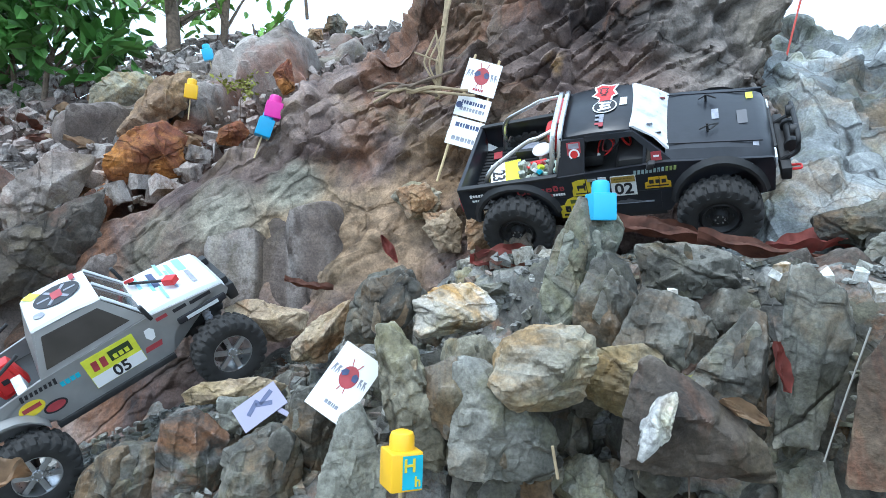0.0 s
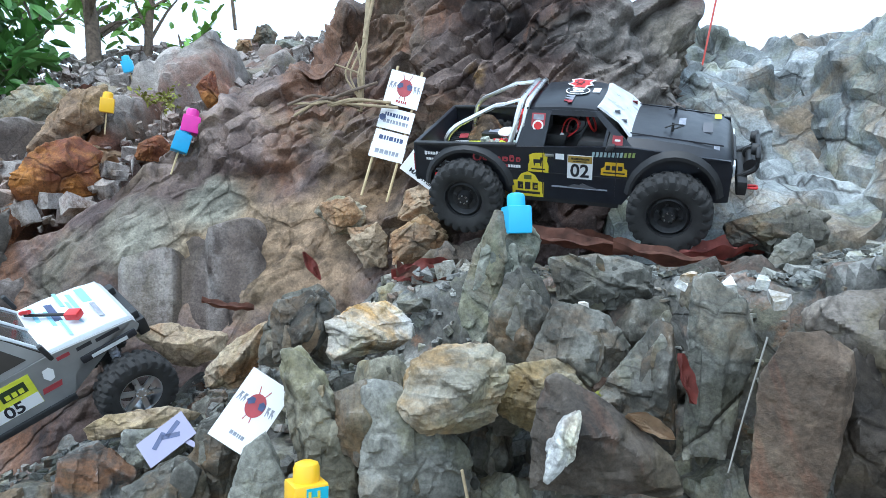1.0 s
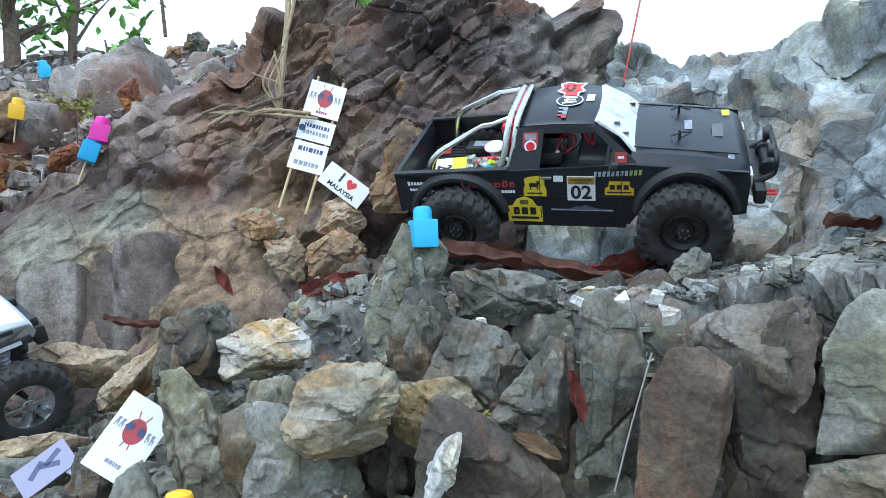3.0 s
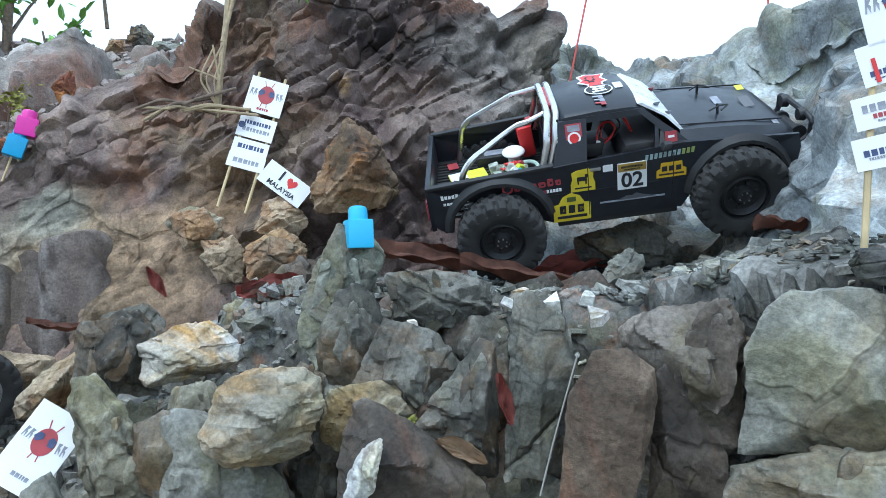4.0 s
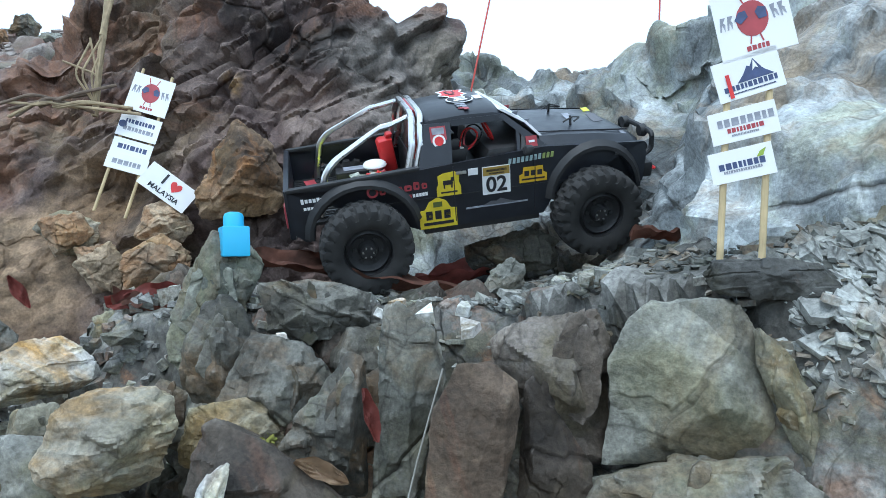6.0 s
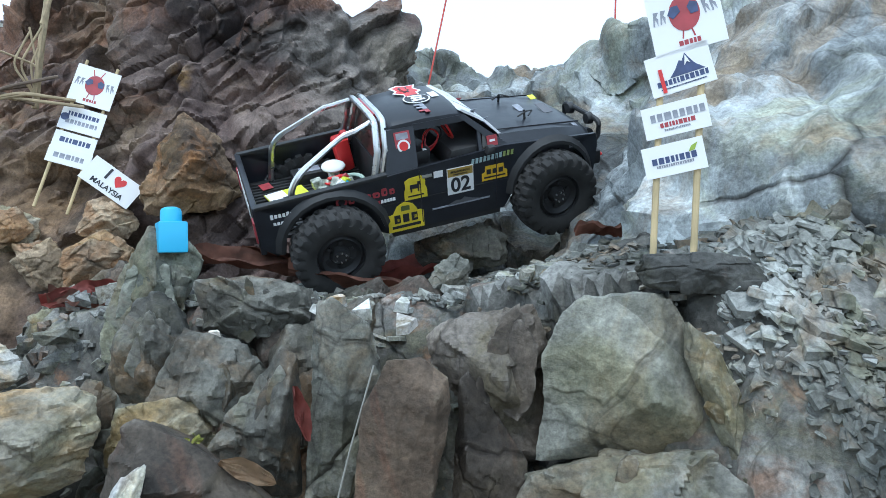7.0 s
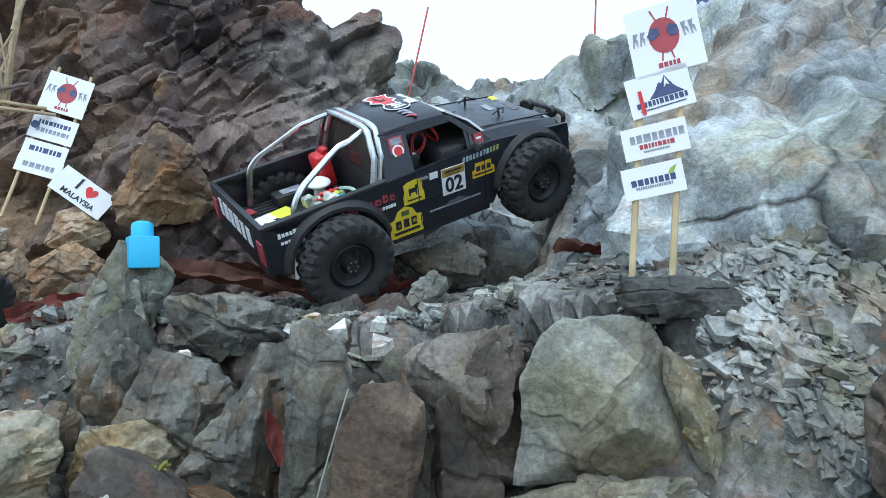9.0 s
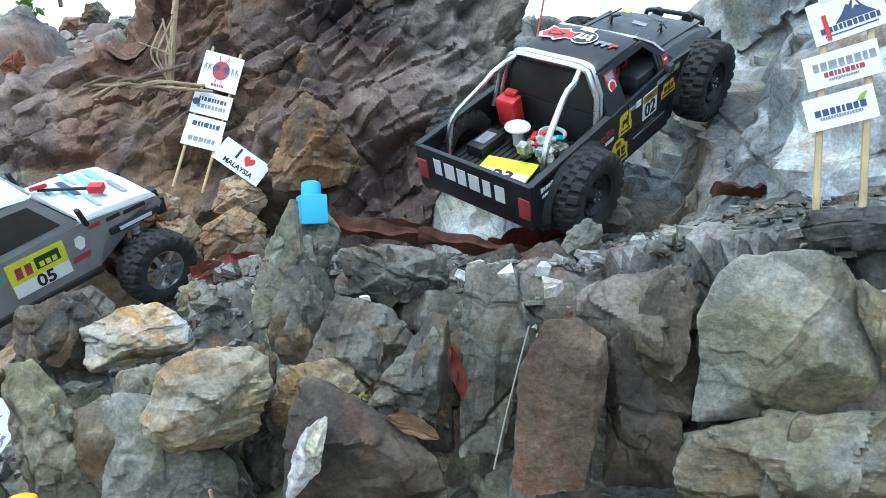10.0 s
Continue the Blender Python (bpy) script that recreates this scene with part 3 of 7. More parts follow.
boulder("pale_boulder", (0.016, 0.800, 0.524), 9, [(-5.3, -3.4), (-2.2, -3.2), (2.4, -2.4), (6.2, -1.0), (4.9, 1.3), (2.0, 3.9), (-2.1, 3.3), (-5.2, 1.4)], 13.0, (-1.0, -0.7, 4.0), QUARTZ, 17, "whitish boulder with orange iron stains", chipped=6, lean=25)
boulder("column_rock", (-0.035, 0.690, 0.450), 10, [(-3.7, 6.8), (-3.2, 1.3), (-1.6, -8.0), (4.8, -8.9), (4.6, -3.4), (0.7, 4.7), (-1.3, 7.2)], 12.0, (-0.6, 2.1, 3.0), SLATE_OLIVE, 18, "upright rock with olive and rust stains", shards=2, lean=72)
boulder("grey_rock", (0.058, 0.670, 0.425), 2, [(-5.1, -5.8), (5.5, -6.8), (5.7, -0.8), (-1.2, 6.4), (-4.6, 6.9)], 14.0, (-0.2, 1.3, 3.0), SLATE_GREY, 19, "grey slate rock low in the bank", shards=2, lean=72)
boulder("dark_rock", (-0.089, 0.920, 0.517), 8, [(-5.4, -4.4), (-2.5, -5.3), (4.6, -5.4), (6.3, 3.8), (3.0, 6.0), (-1.6, 4.7), (-4.0, 0.8)], 14.0, (0.6, 1.0, 5.0), SLATE_DARK, 20, "dark brown rock with a shaded front", shards=3, lean=78)
boulder("tan_rock", (-0.186, 1.000, 0.468), 13, [(-4.6, -1.2), (-4.0, -4.2), (0.8, -3.8), (4.5, 1.0), (4.9, 6.0), (-1.4, 2.3)], 12.0, (0.1, 0.5, 4.0), TAN, 21, "tan rock with sharp lower corner", lean=40)
boulder("tan_rock", (-0.302, 1.150, 0.472), 17, [(-8.4, 2.8), (-1.9, -2.8), (0.7, -3.7), (6.0, -2.3), (6.7, 1.7), (-2.6, 4.2)], 14.0, (-0.0, 1.3, 4.0), TAN, 22, "long low tan rock", lean=40)
boulder("flat_stone", (-0.302, 0.930, 0.398), 21, [(-6.5, 0.1), (-5.9, -1.6), (3.9, -1.9), (9.0, -0.0), (4.0, 1.9), (-3.5, 1.6)], 12.0, (-0.2, 0.0, 2.0), TAN, 23, "flat tan stone slab lying on the bank", lean=40)
boulder("grey_rock", (-0.264, 0.900, 0.375), 19, [(-4.5, 2.7), (-3.8, -2.4), (-0.8, -2.8), (3.3, -1.2), (5.6, 1.8)], 10.0, (0.6, -0.1, 2.0), SLATE_GREY, 24, "grey stone under a flat tan slab", shards=2, lean=72)
boulder("gravel_mound", (-0.329, 0.860, 0.324), 21, [(-5.4, -7.0), (4.2, -8.5), (4.6, 2.8), (0.7, 7.3), (-3.7, 5.5)], 16.0, (-0.0, 1.0, 3.0), SOIL, 25, "mound of grey gravel and grit")
# dark slate here stands in for the shade below the silver car
boulder("grey_rock", (-0.204, 0.740, 0.352), 15, [(-5.6, -5.1), (5.4, -6.3), (3.9, 3.9), (1.0, 5.2), (-4.4, 2.3)], 12.0, (-0.2, 0.1, 4.0), SLATE_DARK, 26, "grey angular rock in dark slate for shade at the foot of the bank", shards=2, lean=72)
boulder("pale_slab", (-0.095, 0.670, 0.379), 8, [(-4.1, -5.9), (3.0, -6.3), (4.1, -0.8), (1.2, 6.3), (-1.3, 5.2), (-2.7, 1.5)], 7.0, (0.1, -0.3, 1.2), SLATE_PALE, 27, "smooth pale grey stone slab", rough=0.8)
# grey rock coloured dark for the shade under the silver car
boulder("grey_rock", (-0.422, 0.850, 0.296), 26, [(-6.1, -4.2), (6.3, -6.5), (5.2, 4.6), (0.2, 4.9), (-4.9, 1.3)], 14.0, (0.2, -0.3, 3.0), SLATE_DARK, 28, "low grey rock in dark slate for shade", shards=2, lean=72)
boulder("grey_rock", (-0.158, 0.780, 0.384), 11, [(-3.2, 0.4), (-1.9, -5.7), (2.1, -6.6), (3.4, 1.4), (1.4, 5.5), (-1.9, 5.0)], 10.0, (0.1, 0.2, 3.0), SLATE_DARK, 29, "dark rock behind a paper card", shards=3, lean=78)
boulder("dark_rock", (-0.063, 0.800, 0.529), 5, [(-3.6, -4.5), (-0.1, -5.2), (4.7, 1.6), (2.6, 5.1), (-3.6, 3.0)], 12.0, (-0.1, -0.4, 3.0), SLATE_DARK, 30, "dark slanted rock beside a pale boulder", shards=3, lean=78)
boulder("narrow_slab", (0.583, 0.415, 0.507), -43, [(-2.8, 6.1), (-2.6, 2.7), (1.7, -7.8), (2.8, -4.1), (1.3, 0.3), (-0.5, 4.4)], 8.0, (-0.1, 0.3, 2.0), SLATE_OLIVE, 31, "narrow olive slab leaning against a block", shards=2, lean=72)
boulder("black_slate", (0.588, 0.435, 0.600), -43, [(-5.0, 0.4), (-4.0, -1.2), (-0.6, -1.7), (3.8, -2.1), (4.8, -0.7), (4.0, 0.8), (0.4, 1.7), (-4.0, 1.6)], 8.0, (0.0, 0.2, 1.0), SLATE_BLACK, 32, "flat black slate ledge below a signboard", lean=4)
boulder("grey_rock", (0.522, 0.430, 0.440), -37, [(-10.1, -4.6), (8.1, -3.4), (8.3, 0.5), (4.7, 3.6), (-3.1, 2.9), (-9.5, 0.9)], 12.0, (-1.3, -0.4, 3.0), SLATE_GREY, 33, "grey rock at the foot of a pale block", shards=2, lean=72)
boulder("ledge_stone", (0.502, 0.740, 0.600), -25, [(0.4, -2.6), (2.1, -1.0), (2.3, 1.9), (0.9, 3.0), (-1.5, 1.1), (-4.2, -2.5)], 6.0, (0.6, -0.2, 1.6), SLATE_GREY, 34, "upright grey stone on the gravel ledge", chipped=3, lean=60)
boulder("ledge_rock", (0.600, 0.920, 0.633), -23, [(-7.6, 1.6), (-7.3, -2.1), (-1.1, -3.1), (6.7, -2.2), (6.9, 1.9), (2.4, 3.9)], 12.0, (-0.2, 0.5, 3.0), SLATE_DARK, 35, "dark rock lying on the gravel ledge", shards=3, lean=78)
boulder("wedge_rock", (0.231, 1.220, 0.779), -0, [(-7.2, -3.7), (-6.7, -7.8), (4.8, -6.0), (9.8, -3.6), (5.5, 6.0), (-0.5, 10.6), (-4.8, 4.6)], 14.0, (1.0, 1.1, 6.0), RUSTBROWN, 36, "large brown wedge rock with orange rust", lean=40)
boulder("tan_rock", (0.094, 1.220, 0.640), 6, [(-5.2, -4.3), (4.5, -4.3), (5.9, 2.0), (0.5, 4.9), (-5.1, 1.7)], 12.0, (-0.3, 0.3, 3.0), TAN, 37, "tan block at the foot of the rock wall", lean=40)
boulder("tan_rock", (0.107, 1.270, 0.712), 6, [(-5.1, -2.9), (2.8, -3.6), (4.9, -0.5), (1.2, 4.4), (-3.5, 2.5)], 10.0, (-0.5, -0.3, 3.0), TAN, 38, "tan block under a small card", lean=40)
boulder("grey_rock", (-0.050, 1.310, 0.702), 9, [(-4.7, 1.9), (-1.8, -4.6), (4.5, -0.6), (2.2, 3.3)], 8.0, (-0.2, -0.6, 2.0), TAN, 39, "small grey block under a sponsor sign", lean=40)
boulder("tan_rock", (-0.000, 1.310, 0.636), 6, [(-4.4, 3.8), (-1.5, -3.7), (3.3, -4.5), (2.7, 4.4)], 8.0, (-0.5, -0.1, 2.0), TAN, 40, "tan block at the foot of the rock wall", lean=40)
boulder("pale_slab", (0.076, 0.960, 0.542), 4, [(-3.0, 0.6), (-1.7, -1.2), (2.6, -0.5), (2.2, 1.1)], 8.0, (0.1, -0.0, 1.0), SLATE_PALE, 41, "flat pale slate piece", rough=0.8)
boulder("tan_boulder", (0.722, 0.430, 0.640), -50, [(-4.6, -0.6), (-3.6, -2.9), (2.6, -2.7), (4.4, -0.8), (3.4, 2.0), (-0.2, 3.6)], 9.0, (0.2, 0.3, 2.4), SLATE_TAN, 42, "pale tan stone at the foot of the slope", chipped=3, rough=0.6, lean=40)
boulder("cliff_block", (0.832, 0.600, 0.744), -47, [(-5.3, 4.4), (-4.9, -3.1), (-2.3, -6.0), (2.9, -2.9), (5.1, 1.7), (3.9, 5.8)], 12.0, (0.5, 1.3, 3.0), SLATE_BLUE, 43, "grey block jutting out of the rock slope", lean=40)
boulder("dark_rock", (0.916, 0.480, 0.718), -57, [(-4.4, -0.2), (-2.8, -3.1), (3.0, -4.3), (3.3, 3.7), (0.5, 3.9)], 12.0, (-0.2, -0.4, 3.0), SLATE_BROWN, 44, "dark overhanging rock in the slope", shards=2, lean=72)
boulder("dark_rock", (0.594, 0.280, 0.527), -57, [(-1.8, 1.8), (-1.8, -3.6), (1.8, -5.6), (2.2, 3.6), (-0.6, 3.8)], 12.0, (0.2, -0.9, 3.0), SLATE_BROWN, 45, "dark purple rock at the edge of the scree", shards=2, lean=72)
boulder("rust_rock", (-0.775, 1.700, 0.840), 25, [(-9.9, -2.5), (-8.4, -6.4), (-0.6, -7.8), (9.2, -5.2), (11.0, 6.2), (4.8, 10.9), (-5.2, 5.0)], 20.0, (2.1, 2.6, 6.0), RUST, 46, "orange and dark red rusty rock on the hillside")
boulder("rust_rock", (-0.853, 1.600, 0.695), 28, [(-7.0, -6.7), (0.7, -6.6), (5.1, 1.8), (3.2, 7.3), (-1.7, 4.3)], 15.0, (-0.5, 0.3, 4.0), RUST, 47, "rusty brown rock on the hillside")
boulder("rust_rock", (-0.510, 2.120, 1.149), 14, [(-4.3, 1.6), (-0.8, -5.5), (3.2, -3.5), (1.9, 7.4)], 15.0, (-0.8, 1.8, 3.0), RUST, 48, "dark red rock high on the hillside")
boulder("rust_rock", (-0.603, 1.880, 0.928), 18, [(-4.7, -3.0), (1.4, -3.5), (5.3, 0.8), (2.2, 4.7), (-4.0, 1.1)], 15.0, (-0.2, 0.5, 3.0), RUST, 49, "rust-red rock on the hillside")
boulder("hill_rock", (-1.035, 2.120, 1.111), 26, [(-10.7, -8.1), (2.2, -6.9), (12.3, 1.5), (8.9, 6.7), (-2.7, 6.2), (-9.1, 1.0)], 20.0, (0.5, 0.2, 5.0), SLATE_OLIVE, 50, "olive grey rock on the hillside")
boulder("hill_rock", (-0.834, 1.920, 1.021), 23, [(-11.7, -9.7), (-5.8, -11.0), (7.9, 0.0), (10.2, 12.0), (0.2, 9.3)], 20.0, (0.2, 1.0, 4.0), RUSTBROWN, 51, "slanting brown rock on the hillside")
boulder("hill_rock", (-0.582, 1.560, 0.687), 20, [(-12.2, -3.3), (-6.2, -9.9), (6.4, -7.2), (11.6, 2.5), (10.3, 10.7), (-7.4, 4.0)], 20.0, (0.0, -0.5, 3.0), SLATE_OLIVE, 52, "greenish grey slab beside the tan rock face")
boulder("hill_rock", (-0.959, 1.580, 0.730), 31, [(-8.8, -10.3), (-2.1, -10.2), (6.1, -1.8), (12.3, 9.7), (2.5, 11.8), (-8.8, 1.6)], 20.0, (1.4, 2.1, 4.0), HILL, 53, "grey brown rock on the hillside")
boulder("hill_rock", (-0.856, 1.420, 0.609), 31, [(-12.3, -14.8), (2.8, -8.2), (10.5, 1.7), (11.6, 13.2), (-12.3, 1.5)], 20.0, (-0.3, 1.6, 4.0), SLATE_BROWN, 54, "dark rock beside the silver car")
boulder("crest_stone", (-0.480, 2.950, 1.610), 9, [(-6.2, -4.2), (3.8, -4.9), (5.0, 0.3), (1.3, 5.2), (-3.7, 3.6)], 12.0, (-0.0, 0.0, 4.0), SLATE_DARK, 55, "dark stone on the crest of the hill")
boulder("crest_stone", (-0.562, 2.900, 1.545), 11, [(-4.6, -3.2), (4.0, -2.7), (2.8, 2.7), (-2.1, 3.2)], 12.0, (-0.9, 0.8, 3.0), RUSTBROWN, 56, "brown stone on the crest of the hill")
boulder("crest_stone", (-0.366, 2.900, 1.545), 7, [(-9.2, -2.7), (8.1, -2.5), (5.6, 2.4), (-4.3, 2.9)], 12.0, (-1.9, 0.0, 3.0), SLATE_GREY, 57, "grey stone on the crest of the hill")
boulder("wall_block", (-0.049, 1.330, 0.698), 6, [(-5.8, 0.8), (-1.1, -4.2), (4.2, -3.1), (4.9, 1.8), (-2.0, 4.6)], 10.0, (-0.5, 0.2, 2.0), SLATE_TAN, 58, "grey block loosened from the rock wall", lean=40)
boulder("wall_block", (0.009, 1.290, 0.631), 3, [(-5.4, 1.3), (-1.4, -4.1), (3.0, -4.3), (3.0, 2.2), (0.9, 4.9)], 10.0, (-0.8, 0.1, 2.0), TAN, 59, "tan block loosened from the rock wall", lean=40)
boulder("wall_block", (0.098, 1.220, 0.642), -1, [(-5.2, 1.8), (-4.8, -4.2), (4.3, -4.0), (5.4, 1.6), (0.4, 4.8)], 10.0, (0.3, -0.3, 2.0), RUSTBROWN, 60, "brown block loosened from the rock wall", lean=40)
boulder("grey_rock", (0.100, 0.980, 0.509), -3, [(-6.1, -0.9), (-0.4, -2.7), (5.4, -1.2), (3.0, 2.1), (-1.9, 2.7)], 10.0, (-0.3, 0.2, 1.0), GRAVEL, 61, "heap of grey chips between boulders")
boulder("ledge_rock", (0.147, 1.120, 0.578), -5, [(-10.7, -0.9), (-2.3, -6.8), (9.2, -3.3), (7.6, 6.3), (-3.9, 4.7)], 12.0, (-0.2, 0.8, 2.0), SLATE_BROWN, 62, "dark rock under the tailgate of the truck", shards=2, lean=72)
boulder("scree_slab", (0.625, 0.430, 0.515), -46, [(-2.9, 6.3), (-1.1, -2.2), (0.7, -6.5), (2.5, -2.9), (1.4, 0.6), (-0.8, 4.9)], 7.0, (-0.2, 0.1, 1.5), SLATE_GREY, 63, "grey slab edge at the side of the scree", shards=2, lean=72)
boulder("scree_slab", (0.591, 0.400, 0.449), -45, [(-1.5, 2.5), (-1.2, -4.4), (1.5, -1.7), (1.0, 3.5)], 6.0, (-0.0, 0.2, 1.5), SLATE_OLIVE, 64, "olive slab at the foot of the scree", shards=2, lean=72)
boulder("tan_boulder", (0.612, 0.400, 0.488), -47, [(-1.3, 1.2), (-1.1, -1.9), (0.6, -2.0), (1.3, 0.5), (0.4, 2.1)], 4.0, (-0.0, 0.0, 1.2), SLATE_TAN, 65, "small rusty stone in the scree", lean=40)


# ---- building blocks for things ----
def part(name, bm, material, parent=None, label="", smooth_angle=35):
    """Links a bmesh as one mesh object, under a thing or a part."""
    me = bpy.data.meshes.new(name)
    bmesh.ops.recalc_face_normals(bm, faces=bm.faces)
    bm.to_mesh(me)
    bm.free()
    me.materials.append(material)
    me.polygons.foreach_set("use_smooth", [True] * len(me.polygons))
    me.set_sharp_from_angle(angle=radians(smooth_angle))
    ob = new(name, me)
    ob.parent = parent
    return tagged(ob, label) if label else ob


def thing(name, label, category, group=""):
    return tagged(new(name), label, category, group)


def box(bm, c, s, rot=(0, 0, 0), bevel=0.0):
    g = bmesh.ops.create_cube(bm, size=1.0, matrix=pose(*c, *rot) @ Matrix.Diagonal((*s, 1)))
    if bevel:
        vs = set(g["verts"])
        bmesh.ops.bevel(bm, geom=[e for e in bm.edges if e.verts[0] in vs and e.verts[1] in vs], offset=bevel, segments=2, affect="EDGES", profile=0.6)
    return bm


def boxed(c, s, rot=(0, 0, 0), bevel=0.0):
    return box(bmesh.new(), c, s, rot, bevel)


def prism(bm, poly, y0, y1, bevel=0.0):
    """A side outline (x, z) drawn out across y."""
    a = [bm.verts.new((x, y0, z)) for x, z in poly]
    b = [bm.verts.new((x, y1, z)) for x, z in poly]
    made = [bm.faces.new(a), bm.faces.new(b[::-1])]
    n = len(poly)
    for i in range(n):
        made.append(bm.faces.new((a[i], b[i], b[(i + 1) % n], a[(i + 1) % n])))
    if bevel:
        bmesh.ops.bevel(bm, geom=list({e for f in made for e in f.edges}), offset=bevel, segments=2, affect="EDGES", profile=0.6)
    bmesh.ops.triangulate(bm, faces=[f for f in bm.faces if len(f.verts) > 4])
    return bm


def solid(rings, cap=True):
    """Rings of places joined to a skin."""
    bm = bmesh.new()
    vs = [[bm.verts.new(p) for p in r] for r in rings]
    n = len(rings[0])
    for a, b in zip(vs, vs[1:]):
        for i in range(n):
            bm.faces.new((a[i], a[(i + 1) % n], b[(i + 1) % n], b[i]))
    if cap:
        bm.faces.new(vs[0])
        bm.faces.new(vs[-1][::-1])
    return bm


def tube(bm, pts, r, n=8):
    pts = [Vector(p) for p in pts]
    rings = []
    for i, p in enumerate(pts):
        d = (pts[min(i + 1, len(pts) - 1)] - pts[max(i - 1, 0)]).normalized()
        q = d.to_track_quat("Z", "Y")
        rr = r[i] if isinstance(r, (list, tuple)) else r
        rings.append([bm.verts.new(p + q @ Vector((rr * math.cos(2 * math.pi * k / n), rr * math.sin(2 * math.pi * k / n), 0))) for k in range(n)])
    for a, b in zip(rings, rings[1:]):
        for k in range(n):
            bm.faces.new((a[k], a[(k + 1) % n], b[(k + 1) % n], b[k]))
    bm.faces.new(rings[0][::-1])
    bm.faces.new(rings[-1])
    return bm


def bent(pts, steps=5):
    """Rounds a path's corners."""
    pts = [Vector(p) for p in pts]
    out = [pts[0]]
    for a, b, c in zip(pts, pts[1:], pts[2:]):
        p, q = b.lerp(a, 0.25), b.lerp(c, 0.25)
        for k in range(steps + 1):
            t = k / steps
            out.append(p.lerp(b, t).lerp(b.lerp(q, t), t))
    return out + [pts[-1]]


def lathe(bm, prof, n=40):
    """A profile (radius, y) turned about the y axis."""
    rings = [[bm.verts.new((r * math.cos(2 * math.pi * k / n), y, r * math.sin(2 * math.pi * k / n))) for k in range(n)] for r, y in prof]
    for a, b in zip(rings, rings[1:]):
        for k in range(n):
            bm.faces.new((a[k], a[(k + 1) % n], b[(k + 1) % n], b[k]))
    return bm


def letters(name, text, size, m, material, parent, label=""):
    """Lettering as thin raised mesh; its middle at m, reading along x, facing z."""
    cu = bpy.data.curves.new(name, "FONT")
    cu.body, cu.size, cu.align_x, cu.align_y, cu.extrude, cu.resolution_u, cu.offset = text, size, "CENTER", "CENTER", 0.0003, 3, size * 0.022
    tmp = bpy.data.objects.new("tmp", cu)
    scene.collection.objects.link(tmp)
    bpy.context.view_layer.update()
    me = bpy.data.meshes.new_from_object(tmp.evaluated_get(bpy.context.evaluated_depsgraph_get()))
    bpy.data.objects.remove(tmp)
    bpy.data.curves.remove(cu)
    me.materials.clear()
    me.materials.append(material)
    ob = new(name, me)
    ob.parent, ob.matrix_basis = parent, m
    return tagged(ob, label) if label else ob


def plate(name, m, w, h, material, parent, label="", t=0.0012, shape=None):
    """A thin flat piece with its middle at m, facing z; shape: its own outline in halves of w and h."""
    bm = bmesh.new()
    pts = shape or [(-1, -1), (1, -1), (1, 1), (-1, 1)]
    a = [bm.verts.new((x * w / 2, y * h / 2, 0)) for x, y in pts]
    f = bm.faces.new(a)
    g = bmesh.ops.extrude_face_region(bm, geom=[f])
    bmesh.ops.translate(bm, verts=[v for v in g["geom"] if isinstance(v, bmesh.types.BMVert)], vec=(0, 0, t))
    ob = part(name, bm, material, parent, label)
    ob.matrix_basis = m
    return ob


ROUND = [(math.cos(k * math.pi / 10), math.sin(k * math.pi / 10)) for k in range(20)]
HEART = [(0, -1), (0.55, -0.45), (0.95, 0.1), (1, 0.5), (0.8, 0.88), (0.45, 0.98), (0.15, 0.8), (0, 0.5), (-0.15, 0.8), (-0.45, 0.98), (-0.8, 0.88), (-1, 0.5), (-0.95, 0.1), (-0.55, -0.45)]
ARCHED = [(-1, -1), (1, -1), (1, 0.2), (0.7, 0.25), (0.45, 0.75), (0, 1), (-0.45, 0.75), (-0.7, 0.25), (-1, 0.2)]

BLACK_PAINT = plain("matt_black_paint", (0.015, 0.017, 0.023), 0.36, 0, 0.25, 60, 0.1)
BLACK_PLASTIC = plain("black_plastic", (0.022, 0.022, 0.023), 0.55, 0, 0.3, 80, 0.2)
RUBBER = plain("dusty_black_rubber", (0.030, 0.029, 0.028), 0.85, 0, 0.45, 50, 0.4)
CHROME = plain("brushed_aluminium", (0.72, 0.72, 0.72), 0.3, 1.0, 0.1, 90)
RIM_STEEL = plain("silver_rim", (0.55, 0.56, 0.58), 0.3, 0.9, 0.15, 60)
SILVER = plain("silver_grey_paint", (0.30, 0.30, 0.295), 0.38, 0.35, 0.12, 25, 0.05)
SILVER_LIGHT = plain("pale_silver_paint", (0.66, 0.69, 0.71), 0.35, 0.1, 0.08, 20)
WHITE = plain("white_card", (0.82, 0.82, 0.82), 0.6, 0, 0.04, 8)
# the bright sky reflection on the windscreen is put into this pale colour
GLARE_GLASS = plain("windscreen_painted_reflection", (0.60, 0.62, 0.63), 0.30, 0, 0.30, 38, 0.1)
DARK_GLASS = plain("tinted_window", (0.045, 0.04, 0.036), 0.15, 0, 0.3, 14)
RED = plain("red_plastic", (0.60, 0.03, 0.03), 0.4, 0, 0.15, 40)
DARK_RED = plain("dark_red_print", (0.36, 0.05, 0.06), 0.5, 0, 0.2, 60)
YELLOW = plain("yellow_plastic", (0.90, 0.52, 0.02), 0.35, 0, 0.06, 20)
STICKER_YELLOW = plain("yellow_sticker", (0.72, 0.56, 0.03), 0.45, 0, 0.1, 60)
LIME = plain("lime_yellow_sticker", (0.70, 0.72, 0.05), 0.45, 0, 0.1, 60)
SKY_BLUE = plain("light_blue_plastic", (0.07, 0.48, 0.78), 0.35, 0, 0.06, 20)
TEAL = plain("teal_print", (0.04, 0.42, 0.55), 0.45)
PALE_BLUE = plain("pale_blue_print", (0.25, 0.52, 0.66), 0.45)
